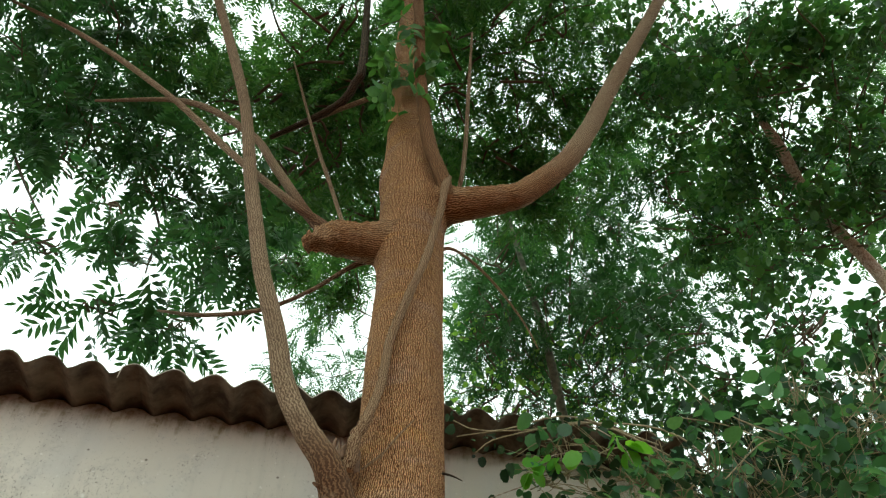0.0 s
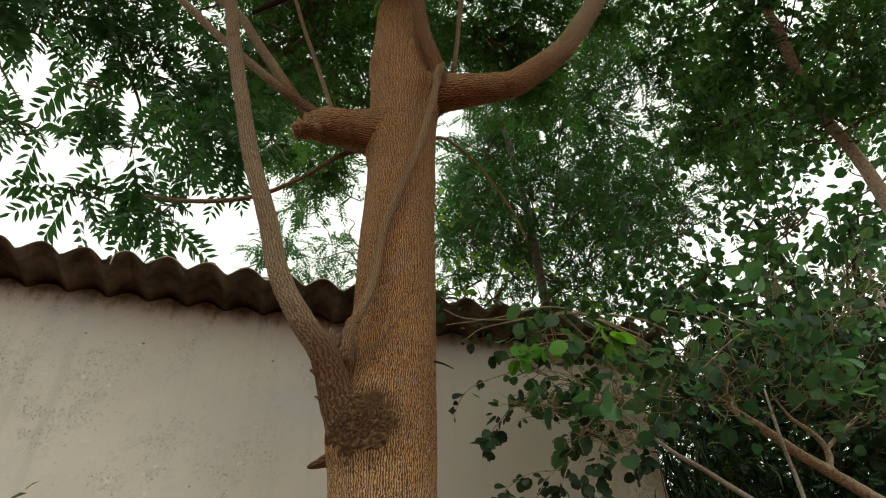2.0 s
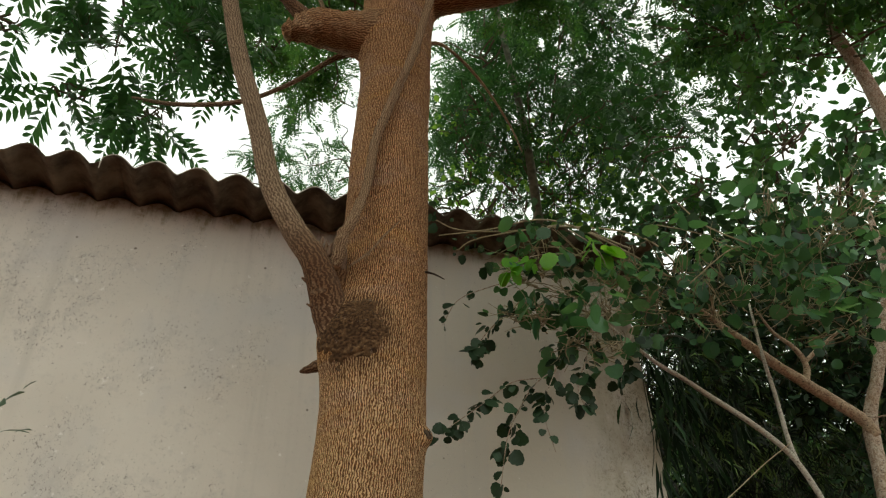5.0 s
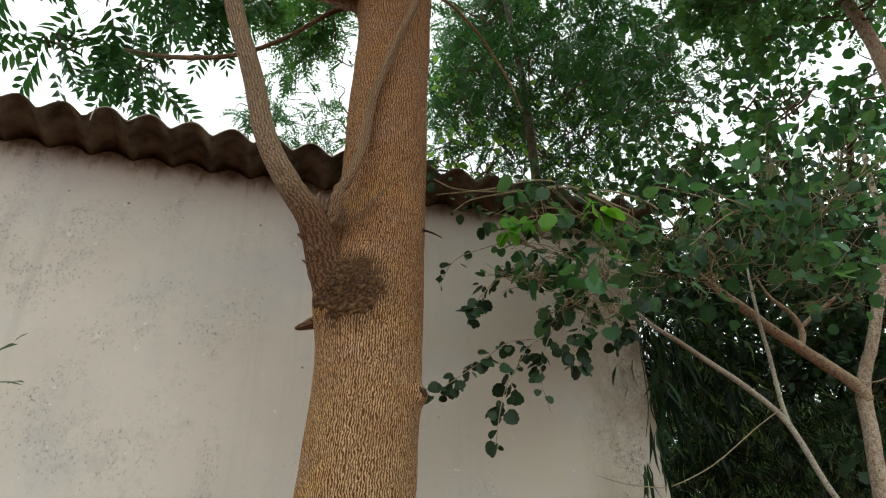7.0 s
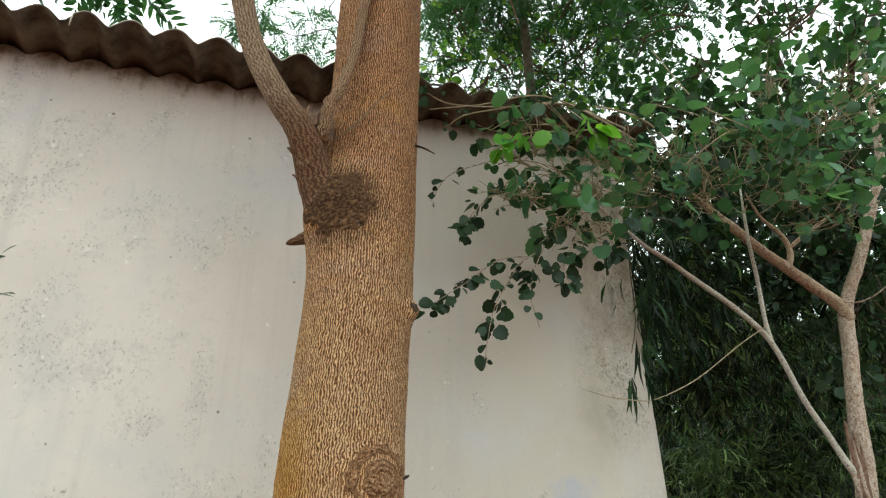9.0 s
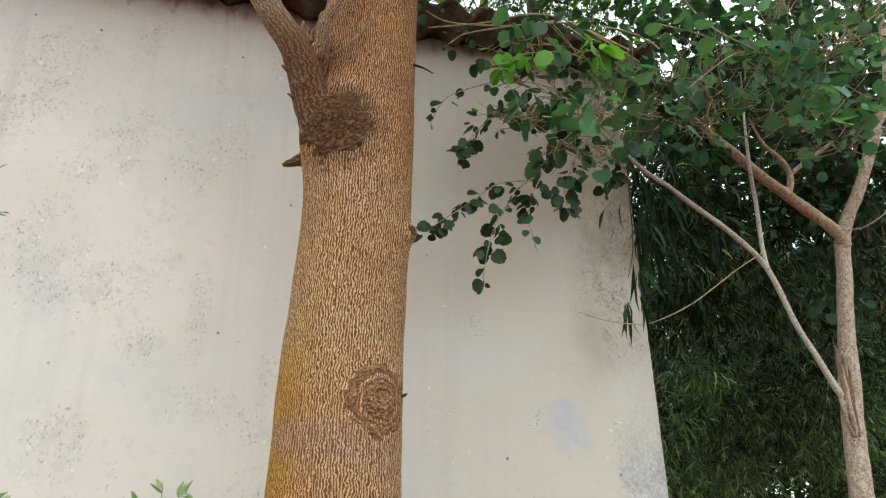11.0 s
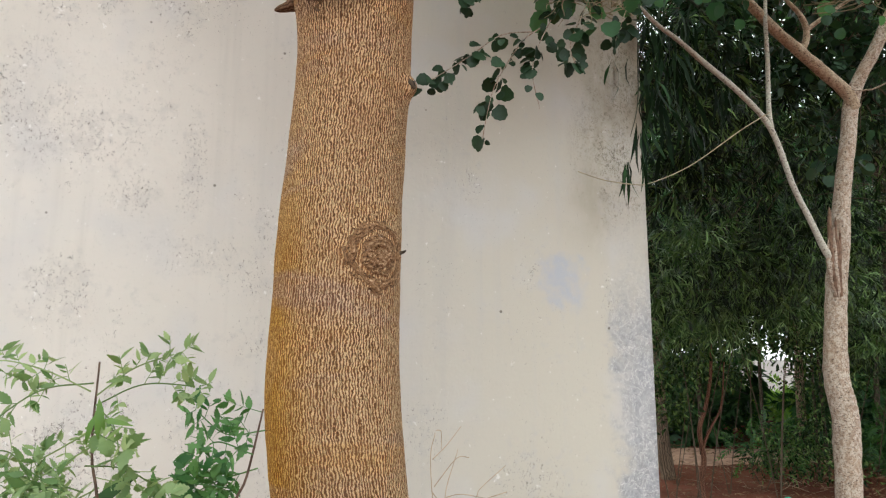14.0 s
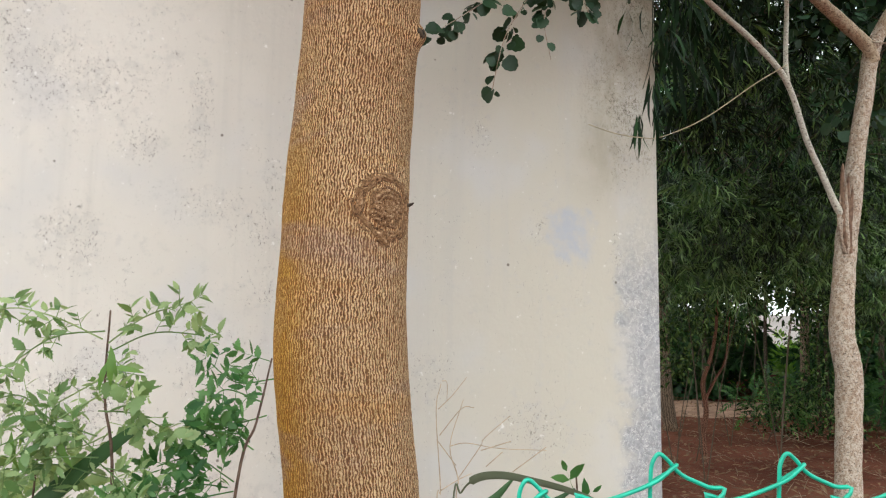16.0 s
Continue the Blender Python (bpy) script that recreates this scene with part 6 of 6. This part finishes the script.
def spray_frond(ob, pts, material, seed, leaf=0.027, gap=0.022):
    """A twice-divided leaf: a long midrib, short side ribs and ragged little leaflets on them."""
    local = np.random.default_rng(seed)
    line = smooth_line([(x, y + local.normal(0, 0.012), z, 0.0) for x, y, z in pts], 10)[:, :3]
    line[:, 1] += np.linspace(0, local.normal(0, 0.06), len(line))
    run = np.concatenate([[0], np.cumsum(np.linalg.norm(np.diff(line, axis=0), axis=1))])
    shapes = [toothed_leaflet(leaf, leaf * w, n) for w, n in ((0.42, 6), (0.34, 6), (0.52, 5))]
    vs, ts, n = [], [], 0

    def add(v, t):
        nonlocal n
        vs.append(v)
        ts.append(t + n)
        n += len(v)

    def rib(p):
        v, q, _ = tube(p, 4, 3)
        t = np.concatenate([q[:, [0, 1, 2]], q[:, [0, 2, 3]]])
        add(v, t[(t[:, 0] != t[:, 1]) & (t[:, 1] != t[:, 2]) & (t[:, 0] != t[:, 2])])

    rib([(*p, 0.0013 - 0.0008 * i / len(line)) for i, p in enumerate(line[::3])])
    for at in np.arange(0.2 * run[-1], run[-1], gap):
        p = np.array([np.interp(at, run, line[:, i]) for i in range(3)])
        k = min(len(line) - 2, int(np.searchsorted(run, at)))
        along = line[k + 1] - line[max(0, k - 1)]
        along /= np.linalg.norm(along) + 1e-9
        side = np.cross(along, (0, -1, 0.3))
        for sgn in (1, -1):
            if local.random() < 0.2:
                continue
            way = along * local.uniform(0.3, 0.9) + sgn * side + local.normal(0, 0.35, 3) + np.array([0, 0, -0.25])
            way /= np.linalg.norm(way)
            size = local.uniform(0.4, 1.0) * (0.058 - 0.025 * at / run[-1])
            rib([(*p, 0.0007), (*(p + way * size * 0.5), 0.0006), (*(p + way * size), 0.0003)])
            for f in np.arange(0.3, 1.01, 0.24):
                for s2 in ((1, -1) if f < 0.95 else (0,)):
                    if local.random() < 0.33:
                        continue
                    d = way * 0.7 + s2 * np.cross(way, (0, -1, 0.2)) * 0.9 + local.normal(0, 0.35, 3)
                    v, t = scattered(shapes[local.integers(3)], turned(d[None], (np.array([0, -0.7, 0.8]) + local.normal(0, 0.6, 3))[None]), (p + way * size * f)[None], np.array([local.uniform(0.45, 1.25)]))
                    add(v, t)
    return part("frond", mesh_of("frond", np.concatenate(vs), np.concatenate(ts), material), ob)


def frond_ring(line, lo, hi, count, seed, size=(0.8, 1.2), lean=0.0):
    """Fronds set in a spiral up the stem; lean turns them to one side."""
    local = np.random.default_rng(seed)
    pts = smooth_line([(*p, 0) for p in line], 20)[:, :3]
    out = []
    for i in range(count):
        p = pts[int((lo + (hi - lo) * i / max(1, count - 1)) * (len(pts) - 1))]
        a = i * 2.4 + local.normal(0, 0.4)
        x = math.cos(a)
        x = x if not lean else -abs(x) * 0.8 - 0.3 if lean < 0 else abs(x)
        out.append((*p, x, 0.6 * math.sin(a), local.uniform(-0.15, 0.5), local.uniform(*size)))
    return out


S1 = [(-0.44, 1.2, -0.05), (-0.45, 1.2, 0.6), (-0.452, 1.2, 1.2), (-0.472, 1.2, 1.36), (-0.470, 1.2, 1.50)]
pale_sapling = sapling("pale green sapling with saw-edged feather leaves", S1, frond_ring(S1, 0.66, 0.80, 3, 31, (0.5, 0.9)), M_SAPLING, (TOOTHED, TOOTHED_LONG), 41)
for i, line in enumerate(([(-0.479, 1.2, 1.453), (-0.543, 1.2, 1.485), (-0.61, 1.2, 1.502), (-0.65, 1.2, 1.50)], [(-0.479, 1.2, 1.466), (-0.551, 1.2, 1.455), (-0.633, 1.2, 1.394), (-0.68, 1.2, 1.36)], [(-0.471, 1.2, 1.446), (-0.408, 1.2, 1.491), (-0.325, 1.2, 1.517)], [(-0.468, 1.2, 1.431), (-0.397, 1.2, 1.464), (-0.303, 1.2, 1.459)], [(-0.478, 1.2, 1.387), (-0.559, 1.2, 1.343), (-0.64, 1.2, 1.318)], [(-0.464, 1.2, 1.299), (-0.509, 1.2, 1.279), (-0.6, 1.2, 1.27)], [(-0.47, 1.2, 1.255), (-0.401, 1.2, 1.226), (-0.35, 1.2, 1.18)], [(-0.46, 1.2, 1.23), (-0.55, 1.2, 1.251), (-0.64, 1.2, 1.242)], [(-0.473, 1.2, 1.426), (-0.442, 1.2, 1.397), (-0.42, 1.2, 1.34)], [(-0.478, 1.2, 1.36), (-0.55, 1.2, 1.31), (-0.63, 1.2, 1.20)], [(-0.47, 1.17, 1.30), (-0.54, 1.17, 1.327), (-0.60, 1.17, 1.363), (-0.66, 1.17, 1.345)], [(-0.47, 1.16, 1.28), (-0.51, 1.16, 1.31), (-0.58, 1.16, 1.30), (-0.65, 1.16, 1.27)], [(-0.46, 1.15, 1.27), (-0.54, 1.15, 1.27), (-0.60, 1.15, 1.225)], [(-0.46, 1.18, 1.25), (-0.43, 1.18, 1.235), (-0.39, 1.18, 1.205)], [(-0.47, 1.18, 1.34), (-0.42, 1.18, 1.33), (-0.37, 1.18, 1.29)])):
    spray_frond(pale_sapling, line, M_SAPLING, 300 + i)
S2 = [(-0.34, 1.25, -0.05), (-0.31, 1.25, 0.7), (-0.265, 1.25, 1.2), (-0.235, 1.25, 1.31), (-0.212, 1.25, 1.42)]
deep_sapling = sapling("deep green sapling leaning beside the trunk", S2, frond_ring(S2, 0.9, 0.99, 2, 32, (0.3, 0.5), -1), M_SAPLING_DARK, (TOOTHED, TOOTHED_BIG), 42)
for i, line in enumerate(([(-0.21, 1.25, 1.383), (-0.277, 1.25, 1.377), (-0.335, 1.25, 1.419)], [(-0.219, 1.25, 1.321), (-0.305, 1.25, 1.29), (-0.374, 1.25, 1.244)], [(-0.238, 1.25, 1.264), (-0.305, 1.25, 1.30), (-0.356, 1.25, 1.29)], [(-0.267, 1.25, 1.213), (-0.354, 1.25, 1.239), (-0.433, 1.25, 1.22)], [(-0.271, 1.25, 1.193), (-0.352, 1.25, 1.189), (-0.442, 1.25, 1.20)], [(-0.225, 1.25, 1.346), (-0.287, 1.25, 1.367), (-0.327, 1.25, 1.331)], [(-0.255, 1.25, 1.29), (-0.34, 1.24, 1.30), (-0.39, 1.23, 1.272)], [(-0.28, 1.25, 1.20), (-0.33, 1.24, 1.21), (-0.40, 1.23, 1.17)])):
    spray_frond(deep_sapling, line, M_SAPLING_DARK, 330 + i, 0.031, 0.022)
for i, (x, z, dx, dz, size) in enumerate(((-0.455, 1.445, 0.25, -1.0, 1.0), (-0.452, 1.44, 0.02, -1.0, 1.1), (-0.45, 1.41, 0.9, -0.12, 0.9), (-0.458, 1.42, -0.25, -1.0, 0.9), (-0.56, 1.33, -0.6, -0.9, 1.0), (-0.60, 1.31, 0.2, -1.0, 1.1), (-0.53, 1.30, 0.5, -0.9, 1.0), (-0.63, 1.29, -0.5, -0.8, 1.0))):
    v, t = scattered(leaflet(0.058, 0.011, 0.2), turned(np.array([[dx, -0.15, dz]]), np.array([[0.2 * math.sin(i), -1.0, 0.3]])), np.array([[x, 1.17, z]]), np.array([size]))
    part("leaf", mesh_of("leaf", v, t, M_FRESH), pale_sapling, "long fresh green leaflet")
S3 = [(-0.66, 1.3, -0.05), (-0.65, 1.3, 0.6), (-0.63, 1.3, 1.05), (-0.62, 1.3, 1.24)]
sapling("pale bushy sapling at the foot of the wall", S3, frond_ring(S3, 0.70, 1.0, 14, 33, (0.6, 1.1)), M_SAPLING, (TOOTHED_BIG, TOOTHED), 43)
S4 = [(-0.40, 1.35, -0.05), (-0.39, 1.35, 0.6), (-0.37, 1.35, 1.0), (-0.36, 1.35, 1.16)]
sapling("young toothed-leaf sapling at the foot of the wall", S4, frond_ring(S4, 0.72, 1.0, 8, 34, (0.5, 0.8), -1), M_SAPLING_DARK, (TOOTHED_LONG, TOOTHED), 44)
S5 = [(-1.22, 1.5, -0.05), (-1.17, 1.5, 1.0), (-1.08, 1.5, 1.75), (-1.03, 1.5, 2.08), (-1.0, 1.5, 2.18)]
sapling("thin shoot with a few dark green leaves", S5, [(-1.005, 1.5, 2.15, 0.75, -0.3, 0.75, 0.8), (-1.01, 1.5, 2.13, 0.9, -0.2, 0.15, 0.75), (-1.07, 1.5, 1.86, 0.9, -0.2, 0.35, 1.0), (-1.07, 1.5, 1.84, 1.0, -0.3, 0.05, 1.0), (-1.12, 1.5, 1.5, 0.8, 0.1, 0.3, 0.8)], M_ROUND_SHADE, (pinnate(1, 0.16, 0.075, 0.040),), 45, 0.003)


def broad_blade(name, label, pts, width, material, stalk=0.0):
    """A long strap leaf with a folded midrib, growing from the ground."""
    line = smooth_line([(*p, 0) for p in pts], 10)[:, :3]
    n, v, q = len(line), [], []
    for i, p in enumerate(line):
        w = width * math.sin(math.pi * min(0.97, 0.18 + 0.82 * i / (n - 1))) ** 0.7
        w *= 1.0 if i / (n - 1) > stalk else 0.25
        t = line[min(i + 1, n - 1)] - line[max(i - 1, 0)]
        side = np.cross(t / np.linalg.norm(t), (0, -0.9, 0.45))
        side /= np.linalg.norm(side)
        v += [tuple(p + side * w * 0.5 + np.array((0, -0.12 * w, 0.1 * w))), tuple(p), tuple(p - side * w * 0.5 + np.array((0, -0.12 * w, 0.1 * w)))]
    for i in range(n - 1):
        for j in (0, 1):
            q.append((3 * i + j, 3 * i + j + 1, 3 * i + j + 4, 3 * i + j + 3))
    ob = new(name, mesh_of(name, v, q, material, smooth=True))
    mod = ob.modifiers.new("thickness", "SOLIDIFY")
    mod.thickness = 0.0008
    return tagged(ob, label, "leaf")


broad_blade("strap_leaf", "long arching dark green strap leaf", [(-0.92, 1.22, -0.02), (-0.848, 1.22, 0.473), (-0.706, 1.22, 0.986), (-0.589, 1.22, 1.16), (-0.518, 1.22, 1.227), (-0.445, 1.22, 1.289), (-0.405, 1.22, 1.316)], 0.038, M_STRAP)
broad_blade("strap_leaf", "withered grey-green strap leaf bent over", [(0.03, 0.75, -0.02), (0.045, 0.75, 0.9), (0.063, 0.75, 1.285), (0.073, 0.75, 1.314), (0.089, 0.75, 1.328), (0.114, 0.75, 1.331), (0.144, 0.75, 1.326), (0.187, 0.75, 1.315), (0.218, 0.75, 1.301), (0.24, 0.75, 1.27), (0.25, 0.75, 1.22)], 0.0085, M_WITHERED, 0.36)
broad_blade("strap_leaf", "dark green strap leaf rising behind the fence", [(0.0, 0.79, -0.02), (0.03, 0.79, 0.8), (0.075, 0.79, 1.23), (0.1, 0.79, 1.282), (0.119, 0.79, 1.302), (0.138, 0.79, 1.322)], 0.0125, M_STRAP)
broad_blade("strap_leaf", "dark green strap leaf rising behind the fence", [(0.06, 0.80, -0.02), (0.09, 0.80, 0.8), (0.14, 0.80, 1.24), (0.166, 0.80, 1.280), (0.185, 0.80, 1.292), (0.207, 0.80, 1.305)], 0.0115, M_STRAP)
S6 = [(0.33, 1.2, -0.05), (0.325, 1.2, 0.7), (0.315, 1.2, 1.18), (0.308, 1.2, 1.23)]
sapling("small seedling with a few bright leaves", S6, [(0.31, 1.2, 1.20, -0.35, -0.1, 0.9, 0.42), (0.312, 1.2, 1.18, 0.6, -0.2, 0.5, 0.36)], M_SAPLING_DARK, (pinnate(1, 0.10, 0.07, 0.03),), 46, 0.003)


def dry_weed():
    ob = thing("dry_weed", "dead branching weed with thin straw stems", "weed", at=(0.10, 1.35, 0))
    stem("stem", [(0.10, 1.35, -0.05, 0.0025), (0.09, 1.35, 0.7, 0.002), (0.085, 1.35, 1.133, 0.0013), (0.092, 1.35, 1.169, 0.0012), (0.082, 1.35, 1.315, 0.001), (0.091, 1.35, 1.368, 0.0008)], M_DRYSTEM, ob, 5, 5)
    stem("stem", [(0.11, 1.35, -0.05, 0.0025), (0.12, 1.35, 0.8, 0.002), (0.121, 1.35, 1.132, 0.0013), (0.125, 1.35, 1.191, 0.0012), (0.109, 1.35, 1.251, 0.001), (0.134, 1.35, 1.338, 0.0007)], M_DRYSTEM, ob, 5, 5)
    twigs = [[(0.092, 1.169), (0.125, 1.186), (0.153, 1.196)], [(0.084, 1.263), (0.122, 1.213)], [(0.086, 1.32), (0.114, 1.345), (0.142, 1.378)], [(0.093, 1.373), (0.103, 1.369), (0.104, 1.335)], [(0.109, 1.251), (0.142, 1.255), (0.204, 1.243), (0.301, 1.237)], [(0.125, 1.191), (0.168, 1.248), (0.178, 1.263), (0.229, 1.303)], [(0.168, 1.243), (0.227, 1.258)], [(0.178, 1.213), (0.211, 1.238)], [(0.229, 1.203), (0.296, 1.247)], [(0.089, 1.271), (0.132, 1.32), (0.157, 1.32)]]
    for line in twigs:
        stem("twig", [(x, 1.35 + 0.01 * k, z, 0.0010 - 0.0001 * k) for k, (x, z) in enumerate(line)], M_DRYSTEM, ob, 4, 4)


dry_weed()


def chain_fence():
    """Chain-link netting of green coated wire; pairs of zigzag wires are knuckled together along the top, which sags to one side."""
    fence = thing("chain_fence", "green plastic-coated chain-link fence with looped top", "fence", at=(0.23, 0.6, 0))
    step, half, r, y = 0.1135, 0.052, 0.0019, 0.6
    for k in range(-8, 11):
        local = np.random.default_rng(100 + k)
        x, z = 0.228 + step * k, 1.381 - min(0.046, 0.021 * max(0, -k) ** 1.2)
        z += local.uniform(-0.005, 0.005) * (k not in (0, 1))
        right, left = x + 0.052, x + 0.046 - step
        hook = [(x - 0.009, y - 0.002, z - 0.042, r), (x - 0.0085, y - 0.003, z - 0.024, r), (x - 0.007, y - 0.003, z - 0.007, r), (x - 0.001, y - 0.003, z + 0.002, r), (x + 0.007, y - 0.002, z - 0.003, r), (x + 0.020, y, z - 0.016, r), (right - 0.008, y + 0.002, z - 0.027, r)]
        low, pts = z - 0.032, []
        for i in range(26):
            pts.append((right + 0.003 if i % 2 == 0 else x + 0.004, y + (0.003 if i % 2 else -0.003), max(0.0, low - half * i), r))
        stem("wire", hook + pts, M_WIRE, fence, 8, 4)
        tie = [(x - 0.004, y + 0.005, z - 0.023, r), (x + 0.012, y + 0.005, z - 0.014, r), (x + 0.016, y, z - 0.008, r), (x + 0.009, y - 0.006, z - 0.010, r), (x - 0.004, y - 0.006, z - 0.020, r), (x - 0.030, y - 0.004, z - 0.031, r), (x - 0.052, y, z - 0.038, r)]
        pts = []
        for i in range(26):
            pts.append((left - 0.003 if i % 2 == 0 else x - 0.002, y + (-0.004 if i % 2 else 0.003), max(0.0, low - 0.004 - half * i), r))
        stem("wire", tie + pts, M_WIRE, fence, 8, 4)


chain_fence()
